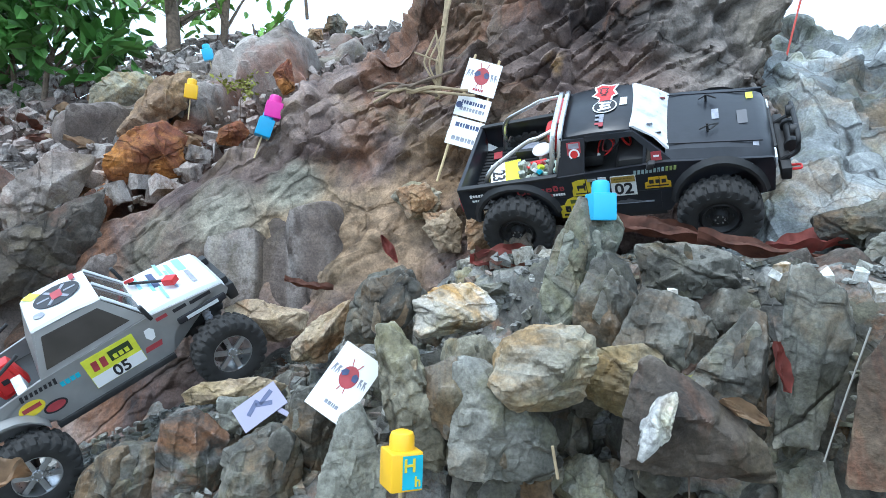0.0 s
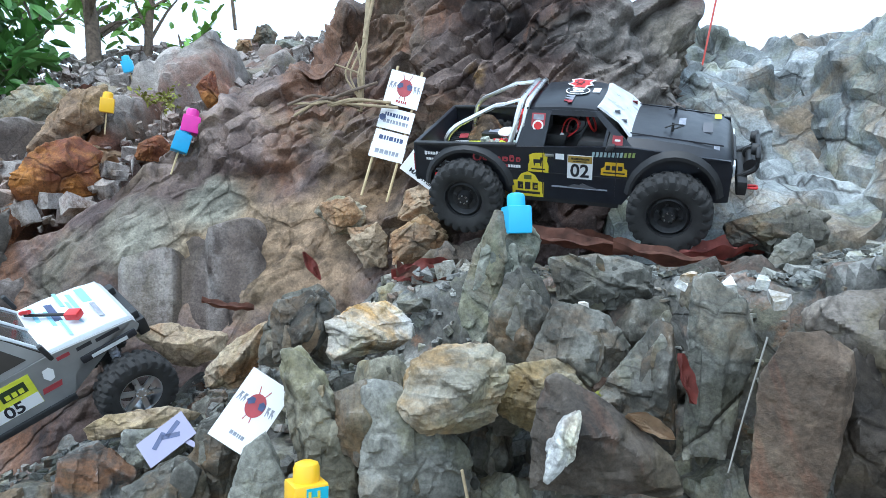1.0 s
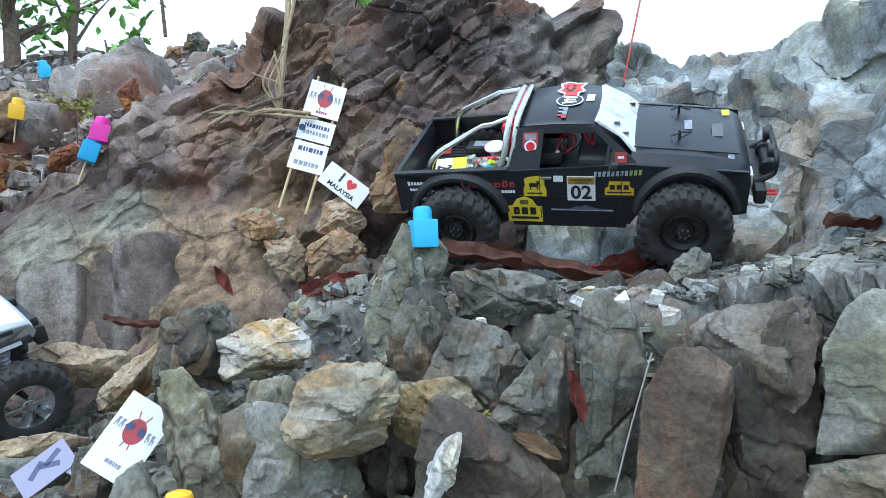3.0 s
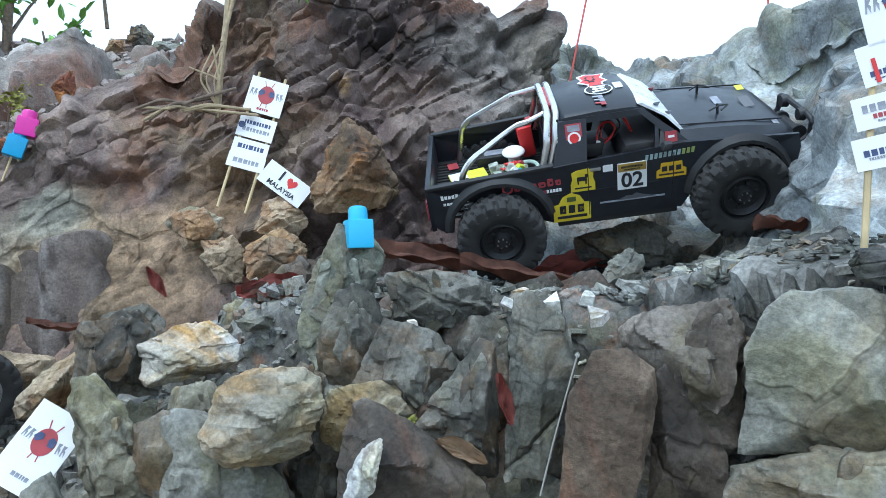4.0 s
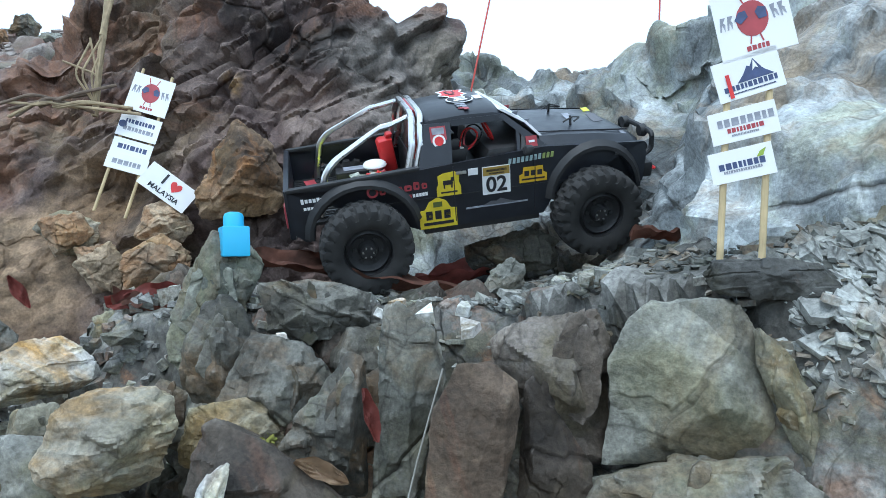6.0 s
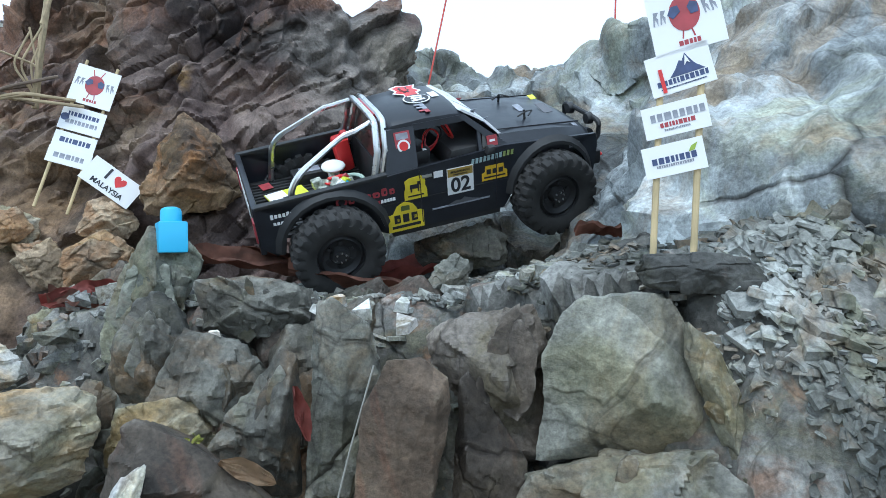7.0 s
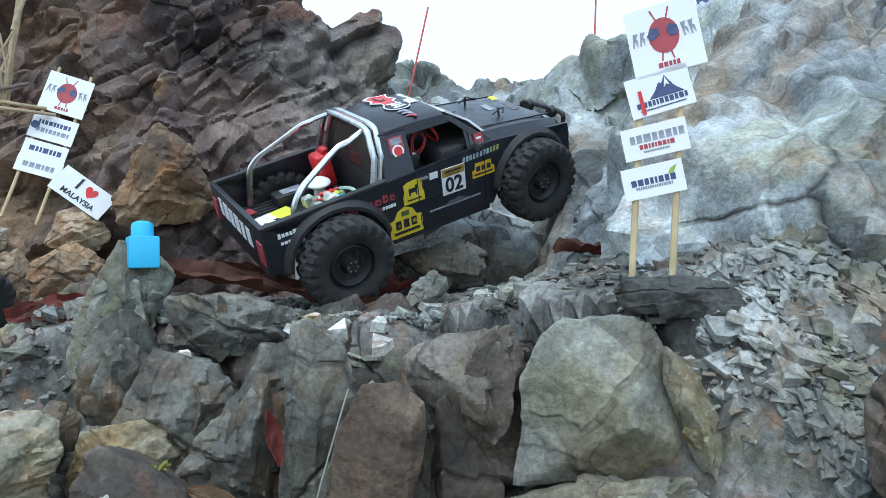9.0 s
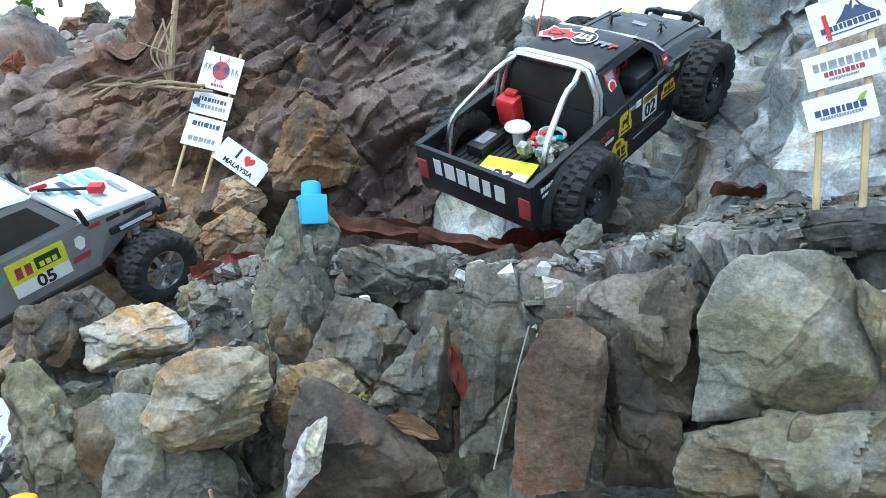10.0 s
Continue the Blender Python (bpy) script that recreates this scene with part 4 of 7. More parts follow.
PINK = plain("magenta_plastic", (0.70, 0.03, 0.34), 0.4)
INK = plain("black_ink", (0.02, 0.02, 0.025), 0.5)
NAVY = plain("navy_print", (0.05, 0.07, 0.16), 0.5, 0, 0.3, 90)
GREY_PRINT = plain("grey_print", (0.28, 0.29, 0.33), 0.5, 0, 0.3, 90)
BAMBOO = plain("pale_wood_stick", (0.55, 0.43, 0.24), 0.7, 0, 0.25, 35, 0.2)
# shade on the fallen card and its stick is put into this colour
LILAC = plain("lilac_card_painted_shade", (0.30, 0.29, 0.40), 0.6, 0, 0.06, 20)
RED_STAKE = plain("red_painted_wire", (0.55, 0.07, 0.05), 0.5)
DRY_LEAF = plain("dry_brown_leaf", (0.17, 0.075, 0.05), 0.75, 0, 0.4, 55, 0.5)
RED_LEAF = plain("dry_red_leaf", (0.26, 0.07, 0.055), 0.7, 0, 0.4, 55, 0.5)
TAN_LEAF = plain("dry_tan_leaf", (0.34, 0.23, 0.14), 0.75, 0, 0.35, 55, 0.5)
BARK = plain("grey_brown_bark", (0.15, 0.11, 0.08), 0.9, 0, 0.45, 60, 0.8)
DRY_GRASS = plain("dry_grass_stem", (0.36, 0.28, 0.17), 0.8, 0, 0.3, 70, 0.3)
LEAF_GREEN = plain("green_foliage", (0.075, 0.19, 0.035), 0.5, 0, 0.5, 9)
LEAF_LIGHT = plain("bright_green_foliage", (0.18, 0.36, 0.06), 0.5, 0, 0.4, 9)
MOSS = plain("yellow_green_moss", (0.22, 0.22, 0.04), 0.9, 0, 0.4, 70, 0.5)
SLATE_CHIP = rock_mat("slate_chips", (0.10, 0.103, 0.092), (0.225, 0.23, 0.212), (0.44, 0.45, 0.425), rusty=0.28, rust=(0.25, 0.18, 0.11), size=0.5, ridge=0.0)


# ---- wheels ----
def tyre_mesh(radius=0.061, width=0.046):
    """One skin: chunky lugs staggered from side to side, with grooves between them."""
    w, n = width / 2, 132
    prof = [(0.52, -0.80, 0), (0.60, -0.98, 0), (0.76, -1.03, 0), (0.84, -1.02, 1), (0.93, -0.98, 1), (0.97, -0.84, 1), (0.985, -0.60, 1), (0.99, -0.42, 1), (0.99, -0.36, 2), (1.0, -0.06, 2)]
    prof = prof + [(r, -y, k) for r, y, k in reversed(prof)]
    bm = bmesh.new()
    rings = []
    for j, (r, y, k) in enumerate(prof):
        side = -1 if j < len(prof) // 2 else 1
        ring = []
        for i in range(n):
            step = (i + (3 if side > 0 else 0) + (2 if k == 2 else 0)) % 6
            drop = 0.0 if k == 0 or step < 4 else (0.075 if k == 1 else 0.06)
            a, rr = 2 * math.pi * (i + (0.8 * side * abs(y) if k else 0)) / n, radius * (r - drop)
            ring.append(bm.verts.new((rr * math.cos(a), y * w * (0.96 if drop and abs(y) > 0.9 else 1.0), rr * math.sin(a))))
        rings.append(ring)
    for a, b in zip(rings, rings[1:]):
        for i in range(n):
            bm.faces.new((a[i], a[(i + 1) % n], b[(i + 1) % n], b[i]))
    return bm


def make_wheel(parent, place, material, spokes, outer):
    """A wheel about its own y axis; outer: -1 or 1, the side that shows the rim's face."""
    bm = bmesh.new()
    lathe(bm, [(0.0, -0.012), (0.008, -0.012), (0.008, 0.012), (0.0, 0.012)], 16)
    wheel = part("wheel", bm, BLACK_PLASTIC, parent)
    wheel.matrix_basis = pose(*place)
    part("tyre", tyre_mesh(), RUBBER, wheel, "knobbly black rubber tyre")
    bm = bmesh.new()
    lathe(bm, [(0.0315, -0.019), (0.0335, -0.019), (0.0335, 0.019), (0.0315, 0.019), (0.0295, 0.012), (0.0295, -0.012), (0.0315, -0.019)], 36)
    y = outer * 0.014
    if spokes > 8:      # a dished steel disc with round holes sunk into it
        lathe(bm, [(0.0305, y - outer * 0.001), (0.026, y + outer * 0.003), (0.021, y - outer * 0.004), (0.013, y - outer * 0.006), (0.0105, y)], 36)
        for k in range(6):
            c = pose(0, 0, 0, 0, 60 * k + 30, 0) @ Vector((0, y - outer * 0.004, 0.0165))
            box(bm, c, (0.005, 0.004, 0.005), (0, 60 * k + 30, 0), 0.0012)
        spokes = 0
    for k in range(spokes):
        a = 360 / spokes * k
        c = pose(0, 0, 0, 0, a, 0) @ Vector((0, y, 0.019))
        box(bm, c, (0.0085 if spokes < 8 else 0.006, 0.005, 0.024), (0, a, 0), 0.0012)
    lathe(bm, [(0.0, y + outer * 0.004), (0.009, y + outer * 0.004), (0.0105, y), (0.0105, y - outer * 0.004)], 20)
    part("rim", bm, material, wheel, "" if spokes else "black dished rim")
    bm = bmesh.new()
    for k in range(6):
        a = 2 * math.pi * k / 6
        box(bm, (0.0068 * math.cos(a), y + outer * 0.005, 0.0068 * math.sin(a)), (0.0022, 0.0022, 0.0022), (0, 0, 0), 0.0004)
    part("wheel_nuts", bm, CHROME, wheel)
    return wheel


SIDE = pose(0, 0, 0, 90, 0, 0)          # a plate that faces -y


# ---- black pickup ----
def arch(cx, cz, r, a0, a1, n=9):
    return [(cx + r * math.cos(radians(a0 + (a1 - a0) * k / n)), cz + r * math.sin(radians(a0 + (a1 - a0) * k / n))) for k in range(n + 1)]


def make_black_pickup():
    car = thing("toy_pickup_truck", "matt black radio-controlled pickup truck with stickers climbing the rocks", "toy truck")
    # side panels with wheel arches
    outline = [(-0.252, 0.105), (-0.238, 0.092)] + [(-0.228, 0.092)] + arch(-0.168, 0.094, 0.060, 176, 4) + [(-0.10, 0.086), (0.07, 0.086)] + arch(0.146, 0.104, 0.062, 176, 12) + [(0.222, 0.112), (0.226, 0.150), (0.222, 0.168), (0.07, 0.178), (-0.095, 0.168), (-0.252, 0.160)]
    for side in (-1, 1):
        bm = bmesh.new()
        prism(bm, outline, side * 0.094, side * 0.0985)
        part("side_panel", bm, BLACK_PAINT, car)
        for cx, cz, r in ((-0.168, 0.094, 0.062), (0.146, 0.104, 0.064)):
            rings = []
            for x, z in arch(cx, cz, r, 178, 8, 12):
                dx, dz = (x - cx) / r, (z - cz) / r
                rings.append([(x, side * 0.098, z), (x, side * 0.106, z - 0.001), (x + dx * 0.004, side * 0.106, z + dz * 0.004), (x + dx * 0.010, side * 0.0985, z + dz * 0.011)])
            part("fender_flare", solid(rings), BLACK_PLASTIC, car)
        part("side_sill", boxed((-0.015, side * 0.092, 0.083), (0.16, 0.010, 0.010), bevel=0.002), BLACK_PLASTIC, car)
        part("body_crease", boxed((-0.01, side * 0.0985, 0.1285), (0.40, 0.0015, 0.0012)), BLACK_PLASTIC, car)
    # bed
    ribs = [(-0.094, 0.111), (0.094, 0.111), (0.094, 0.115)]
    for k in range(17):
        y = 0.08 - k * 0.01
        ribs += [(y + 0.0027, 0.115), (y + 0.0022, 0.1172), (y - 0.0022, 0.1172), (y - 0.0027, 0.115)]
    ribs.append((-0.094, 0.115))
    bm = solid([[(x, y, z) for y, z in ribs] for x in (-0.249, -0.095)])
    bmesh.ops.triangulate(bm, faces=[f for f in bm.faces if len(f.verts) > 4])
    part("bed_floor", bm, BLACK_PLASTIC, car, "ribbed black bed floor")
    part("bed_front_wall", boxed((-0.094, 0, 0.14), (0.004, 0.188, 0.056)), BLACK_PLASTIC, car)
    gate = part("tailgate", boxed((-0.2525, 0, 0.130), (0.007, 0.197, 0.066), bevel=0.002), BLACK_PAINT, car)
    for k in range(6):
        plate("badge_bar", pose(-0.2563, 0.058 - k * 0.0215, 0.140 - k * 0.0008, 90, 0, -90), (0.013, 0.018, 0.015, 0.018, 0.013, 0.016)[k], 0.024, WHITE, gate, "white block of a badge", 0.0006)
    for side in (-1, 1):
        part("tail_light", boxed((-0.2535, side * 0.088, 0.128), (0.009, 0.018, 0.03), bevel=0.002), DARK_RED, car, "red tail light")
        part("bed_rail", boxed((-0.175, side * 0.0955, 0.1655), (0.158, 0.010, 0.005), (0, -3, 0), 0.0018), BLACK_PLASTIC, car)
    # hood and nose
    rings = []
    for x, hw, z, zs in ((0.068, 0.0955, 0.190, 0.176), (0.10, 0.0955, 0.189, 0.175), (0.16, 0.094, 0.184, 0.170), (0.205, 0.092, 0.177, 0.164), (0.220, 0.089, 0.170, 0.158), (0.227, 0.086, 0.158, 0.150)):
        rings.append([(x, -hw, 0.10 if x > 0.2 else 0.15), (x, -hw, zs), (x, -hw * 0.88, z - 0.002), (x, -hw * 0.6, z + 0.001), (x, 0, z + 0.002), (x, hw * 0.6, z + 0.001), (x, hw * 0.88, z - 0.002), (x, hw, zs), (x, hw, 0.10 if x > 0.2 else 0.15)])
    part("hood", solid(rings), BLACK_PAINT, car)
    for side in (-1, 1):
        part("hood_crease", boxed((0.14, side * 0.072, 0.1855), (0.14, 0.0016, 0.002), (0, 5.0, -side * 1.5)), INK, car)
        clip = part("hood_clip", tube(bmesh.new(), bent([(0.120, side * 0.045, 0.193), (0.135, side * 0.047, 0.201), (0.15, side * 0.037, 0.196), (0.135, side * 0.052, 0.1945)]), 0.0014, 6), BLACK_PLASTIC, car)
        part("clip_post", tube(bmesh.new(), [(0.132, side * 0.045, 0.182), (0.132, side * 0.045, 0.203)], 0.002, 6), BLACK_PLASTIC, clip)
        part("headlight", boxed((0.2275, side * 0.068, 0.146), (0.006, 0.026, 0.018), bevel=0.002), SILVER_LIGHT, car, "rectangular headlight")
    bm = boxed((0.2285, 0, 0.146), (0.004, 0.105, 0.018), bevel=0.001)
    for k in range(4):
        box(bm, (0.2312, 0, 0.139 + k * 0.0045), (0.0015, 0.1, 0.0016))
    part("grille", bm, BLACK_PLASTIC, car)
    # bumper with winch
    bm = boxed((0.244, 0, 0.118), (0.016, 0.15, 0.022), bevel=0.004)
    tube(bm, bent([(0.236, -0.05, 0.125), (0.262, -0.05, 0.14), (0.262, -0.05, 0.165), (0.262, 0.05, 0.165), (0.262, 0.05, 0.14), (0.236, 0.05, 0.125)]), 0.004)
    bumper = part("bumper", bm, BLACK_PLASTIC, car, "black tube bumper with winch")
    bm = bmesh.new()
    lathe(bm, [(0, -0.03), (0.011, -0.03), (0.011, -0.024), (0.007, -0.023), (0.007, 0.023), (0.011, 0.024), (0.011, 0.03), (0, 0.03)], 16)
    part("winch", bm, BLACK_PLASTIC, bumper).matrix_basis = pose(0.256, 0, 0.136)
    for side in (-1, 1):
        part("shackle", tube(bmesh.new(), bent([(0.254, side * 0.05 - 0.005, 0.112), (0.268, side * 0.05 - 0.005, 0.112), (0.268, side * 0.05 + 0.005, 0.112), (0.254, side * 0.05 + 0.005, 0.112)]), 0.002, 6), RED, bumper, "small red shackle")
        bm = bmesh.new()
        lathe(bm, [(0, -0.005), (0.008, -0.005), (0.0095, 0.003), (0.008, 0.005), (0, 0.005)], 18)
        part("spot_light", bm, BLACK_PLASTIC, bumper).matrix_basis = pose(0.258, side * 0.027, 0.162, 0, 0, -90)
    # cab
    rings = []
    for x, hw, z in ((-0.092, 0.074, 0.230), (-0.083, 0.079, 0.2365), (-0.04, 0.081, 0.2405), (0.002, 0.080, 0.239), (0.014, 0.077, 0.235)):
        rings.append([(x, -hw, z - 0.014), (x, -hw * 0.97, z - 0.006), (x, -hw * 0.85, z - 0.001), (x, 0, z + 0.002), (x, hw * 0.85, z - 0.001), (x, hw * 0.97, z - 0.006), (x, hw, z - 0.014), (x, 0, z - 0.010)])
    roof = part("roof", solid(rings), BLACK_PAINT, car)
    for side in (-1, 1):
        def pillar(pts, nm="pillar", mat=BLACK_PAINT):
            bm = bmesh.new()
            a = [bm.verts.new((x, side * (0.097 - (z - 0.165) * 0.26), z)) for x, z in pts]
            b = [bm.verts.new((x, side * (0.092 - (z - 0.165) * 0.26), z)) for x, z in pts]
            bm.faces.new(a)
            bm.faces.new(b[::-1])
            for i in range(len(pts)):
                j = (i + 1) % len(pts)
                bm.faces.new((a[i], b[i], b[j], a[j]))
            return part(nm, bm, mat, car)
        pillar([(-0.096, 0.165), (-0.052, 0.168), (-0.056, 0.226), (-0.092, 0.226)])
        pillar([(0.066, 0.174), (0.080, 0.176), (0.016, 0.229), (0.008, 0.227)])
        pillar([(-0.056, 0.219), (0.018, 0.219), (0.012, 0.229), (-0.056, 0.229)], "roof_rail")
        pillar([(0.034, 0.172), (0.039, 0.172), (0.034, 0.205), (0.030, 0.208)], "window_divider")
        pillar([(0.039, 0.173), (0.068, 0.176), (0.037, 0.202)], "quarter_window", DARK_GLASS)
        part("door_mirror", boxed((0.045, side * 0.103, 0.178), (0.012, 0.012, 0.010), bevel=0.003), BLACK_PLASTIC, car)
        part("door_handle", boxed((-0.042, side * 0.0995, 0.158), (0.014, 0.003, 0.004), bevel=0.001), CHROME, car)
        part("door_gap", boxed((-0.052, side * 0.0988, 0.13), (0.0012, 0.0015, 0.075)), INK, car)
        part("door_gap", boxed((0.058, side * 0.0988, 0.13), (0.0012, 0.0015, 0.075)), INK, car)
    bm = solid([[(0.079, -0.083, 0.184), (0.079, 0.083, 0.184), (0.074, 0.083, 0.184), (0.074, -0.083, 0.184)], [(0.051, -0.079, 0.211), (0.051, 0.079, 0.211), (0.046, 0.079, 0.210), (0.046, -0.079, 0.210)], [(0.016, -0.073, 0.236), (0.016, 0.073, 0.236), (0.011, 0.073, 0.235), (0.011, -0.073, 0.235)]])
    screen = part("windscreen", bm, GLARE_GLASS, car, "windscreen painted pale for the sky's reflection")
    for k, (y, z) in enumerate(((-0.06, 0.205), (0.055, 0.200), (-0.05, 0.218))):
        plate("sticker", pose(0.0795 - (z - 0.184) * 1.19 + 0.001, y, z + 0.0006, 0, 42, 90), 0.016, 0.008, (GREY_PRINT, DARK_RED, GREY_PRINT)[k], screen, "", 0.0006)
    bm = boxed((-0.0945, 0, 0.197), (0.003, 0.142, 0.052))
    part("rear_window", bm, DARK_GLASS, car, "tinted rear window")
    part("cab_back", boxed((-0.093, 0, 0.198), (0.003, 0.160, 0.066)), BLACK_PAINT, car)
    bm = boxed((0.03, 0, 0.165), (0.07, 0.17, 0.03), bevel=0.008)
    part("dashboard", bm, BLACK_PLASTIC, car)
    for side in (-1, 1):
        seat = boxed((-0.045, side * 0.042, 0.17), (0.04, 0.05, 0.02), bevel=0.006)
        box(seat, (-0.068, side * 0.042, 0.198), (0.014, 0.05, 0.055), (0, -12, 0), 0.006)
        part("seat", seat, BLACK_PLASTIC, car)
    bm = bmesh.new()
    for k in range(12):
        a, b = 2 * math.pi * k / 12, 2 * math.pi * (k + 1) / 12
        tube(bm, [(0.0, 0.017 * math.cos(a), 0.017 * math.sin(a)), (0.0, 0.017 * math.cos(b), 0.017 * math.sin(b))], 0.0018, 5)
    part("steering_wheel", bm, RED, car, "small red steering wheel").matrix_basis = pose(0.0, -0.042, 0.197, 0, -25, 0)
    for k, (mt, r) in enumerate(((RED, 0.016), (DARK_RED, 0.013), (INK, 0.018))):
        pts = [(-0.028 + 0.004 * k + r * 0.7 * math.cos(a), -0.058 + 0.006 * k, 0.190 + r * math.sin(a)) for a in np.linspace(0.4, 6.6 + k, 22)]
        part("cable", tube(bmesh.new(), pts, 0.0013, 5), mt, car, "thin cable coiled in the cab" if k == 0 else "")
    part("cable_plug", boxed((-0.036, -0.062, 0.176), (0.006, 0.005, 0.009), (0, 15, 0), 0.001), WHITE, car)
    # chassis
    bm = boxed((-0.01, 0, 0.088), (0.40, 0.055, 0.022), bevel=0.004)
    box(bm, (0.0, 0, 0.128), (0.19, 0.17, 0.05), bevel=0.004)
    part("chassis", bm, BLACK_PLASTIC, car)
    for x, z in ((-0.165, 0.070), (0.148, 0.084)):
        bm = bmesh.new()
        lathe(bm, [(0, -0.095), (0.0075, -0.095), (0.0085, -0.03), (0.018, -0.015), (0.018, 0.015), (0.0085, 0.03), (0.0075, 0.095), (0, 0.095)], 16)
        part("axle", bm, BLACK_PLASTIC, car).matrix_basis = pose(x, 0, z)
        for side in (-1, 1):
            bm = bmesh.new()
            lathe(bm, [(0, 0), (0.004, 0), (0.004, 0.02)] + [(0.0075 if k % 2 else 0.0055, 0.02 + 0.003 * k) for k in range(10)] + [(0.004, 0.05), (0, 0.05)], 12)
            part("shock_absorber", bm, GREY_PRINT, car).matrix_basis = pose(x + (0.02 if x < 0 else -0.02), side * 0.06, z + 0.01, 90 - 8 * side, 0, 0)
    # roll bar
    hoop = [(-0.112, -0.088, 0.150), (-0.108, -0.085, 0.212), (-0.104, -0.070, 0.243), (-0.104, 0.070, 0.243), (-0.108, 0.085, 0.212), (-0.112, 0.088, 0.150)]
    bm = tube(bmesh.new(), bent(hoop), 0.0042)
    tube(bm, bent([(x + 0.011, y * 0.98, z + 0.001) for x, y, z in hoop]), 0.0042)
    bar = part("roll_bar", bm, CHROME, car, "double aluminium roll bar hoop")
    for side in (-1, 1):
        part("bar_brace", tube(bmesh.new(), bent([(-0.106, side * 0.060, 0.238), (-0.130, side * 0.070, 0.230), (-0.205, side * 0.080, 0.178), (-0.216, side * 0.082, 0.118)]), 0.0042), CHROME, bar)
    bm = bmesh.new()
    box(bm, (-0.098, 0, 0.238), (0.006, 0.09, 0.012), bevel=0.002)
    part("brake_light_bar", bm, DARK_RED, bar)
    # load in the bed
    pl = plate("start_plate", pose(-0.200, -0.006, 0.1195, 0, 0, -90 + 12), 0.078, 0.056, LIME, car, "white and yellow start number plate", 0.0015)
    plate("plate_field", pose(0, -0.014, 0.0016), 0.076, 0.026, WHITE, pl, "", 0.0006)
    letters("start_number", "23", 0.032, pose(0.002, -0.014, 0.0026), INK, pl)
    can = boxed((-0.118, 0.052, 0.152), (0.02, 0.034, 0.048), (0, -8, 0), 0.005)
    box(can, (-0.118, 0.052, 0.180), (0.008, 0.020, 0.006), (0, -8, 0), 0.002)
    part("jerry_can", can, RED, car, "red toy jerry can")
    bm = bmesh.new()
    bmesh.ops.create_uvsphere(bm, u_segments=18, v_segments=10, radius=0.016, matrix=pose(-0.138, 0.022, 0.146) @ Matrix.Diagonal((1, 1.25, 0.40, 1)))
    tube(bm, [(-0.138, 0.022, 0.118), (-0.138, 0.022, 0.146)], 0.008)
    part("white_cap", bm, WHITE, car, "white domed cap")
    bm = bmesh.new()
    rnd = random.Random(4)
    for k in range(26):
        c = (-0.148 + rnd.uniform(-0.022, 0.022), -0.032 + rnd.uniform(-0.022, 0.022), 0.128 + rnd.uniform(-0.004, 0.012))
        box(bm, c, (rnd.uniform(0.008, 0.016),) * 3, (rnd.uniform(0, 90), rnd.uniform(0, 90), rnd.uniform(0, 90)), 0.002)
    bag = part("net_bag", bm, plain("clear_bag_of_parts", (0.34, 0.36, 0.30), 0.25, 0, 0.7, 110, 0.4), car, "clear bag with small bits")
    for k in range(5):
        part("bit", boxed((-0.148 + rnd.uniform(-0.02, 0.02), -0.032 + rnd.uniform(-0.02, 0.02), 0.145), (0.010, 0.008, 0.006), (20 * k, 30, 40 * k), 0.001), (RED, LIME, TEAL, WHITE, DARK_RED)[k], bag)
    bm = bmesh.new()
    for k in range(16):
        a, b = 2 * math.pi * k / 16, 2 * math.pi * (k + 1) / 16
        tube(bm, [(-0.122 + 0.013 * math.cos(a), -0.025 + 0.019 * math.sin(a), 0.140), (-0.122 + 0.013 * math.cos(b), -0.025 + 0.019 * math.sin(b), 0.140)], 0.0028, 6)
    part("rope_coil", bm, plain("pale_green_rope", (0.45, 0.58, 0.50), 0.7), car, "pale green rope coil")
    bm = boxed((-0.140, -0.008, 0.142), (0.028, 0.006, 0.003), (0, 10, 30), 0.001)
    box(bm, (-0.154, -0.016, 0.140), (0.012, 0.016, 0.002), (0, 10, 30), 0.0006)
    part("shovel", bm, RED, car, "small red shovel")
    part("tool_box", boxed((-0.165, 0.058, 0.124), (0.05, 0.03, 0.018), bevel=0.003), BLACK_PLASTIC, car)
    plate("sticker", pose(-0.165, 0.058, 0.1335), 0.03, 0.018, GREY_PRINT, car, "", 0.0006)
    plate("sticker", pose(-0.226, 0.060, 0.119, 0, 0, -80), 0.022, 0.016, DARK_RED, car, "", 0.0006)

    # stickers on the near and far side
    gold, olive, amber = plain("gold_print", (0.36, 0.24, 0.05), 0.5), plain("olive_print", (0.10, 0.12, 0.03), 0.5), plain("amber_sticker", (0.68, 0.42, 0.02), 0.45)
    teal_pale, lime_dull, grey_faint, orange = plain("pale_teal_print", (0.34, 0.45, 0.46), 0.5), plain("dull_lime_print", (0.30, 0.36, 0.12), 0.5), plain("faint_grey_print", (0.10, 0.10, 0.11), 0.6), plain("orange_print", (0.55, 0.2, 0.08), 0.5)
    for side in (-1, 1):
        def put(x, z, w, h, mat, label="", shape=None):
            return plate("sticker", pose(x, side * 0.0986, z, 90, 0, 0 if side < 0 else 180), w, h, mat, car, label, 0.0007, shape)

        def bars(board, rows):
            """rows: (x, y, width, height, colour)."""
            for x, y, w, h, mat in rows:
                plate("sticker_bar", pose(x, y, 0.0008), w, h, mat, board, "", 0.0004)
        n = put(0.005, 0.142, 0.038, 0.038, WHITE, "white number sticker with gold top")
        bars(n, [(0, 0.0125, 0.036, 0.011, gold), (0, 0.0135, 0.028, 0.003, INK), (0, 0.0095, 0.020, 0.002, INK)])
        letters("start_number", "02", 0.029, pose(0, -0.0065, 0.0012), INK, n)
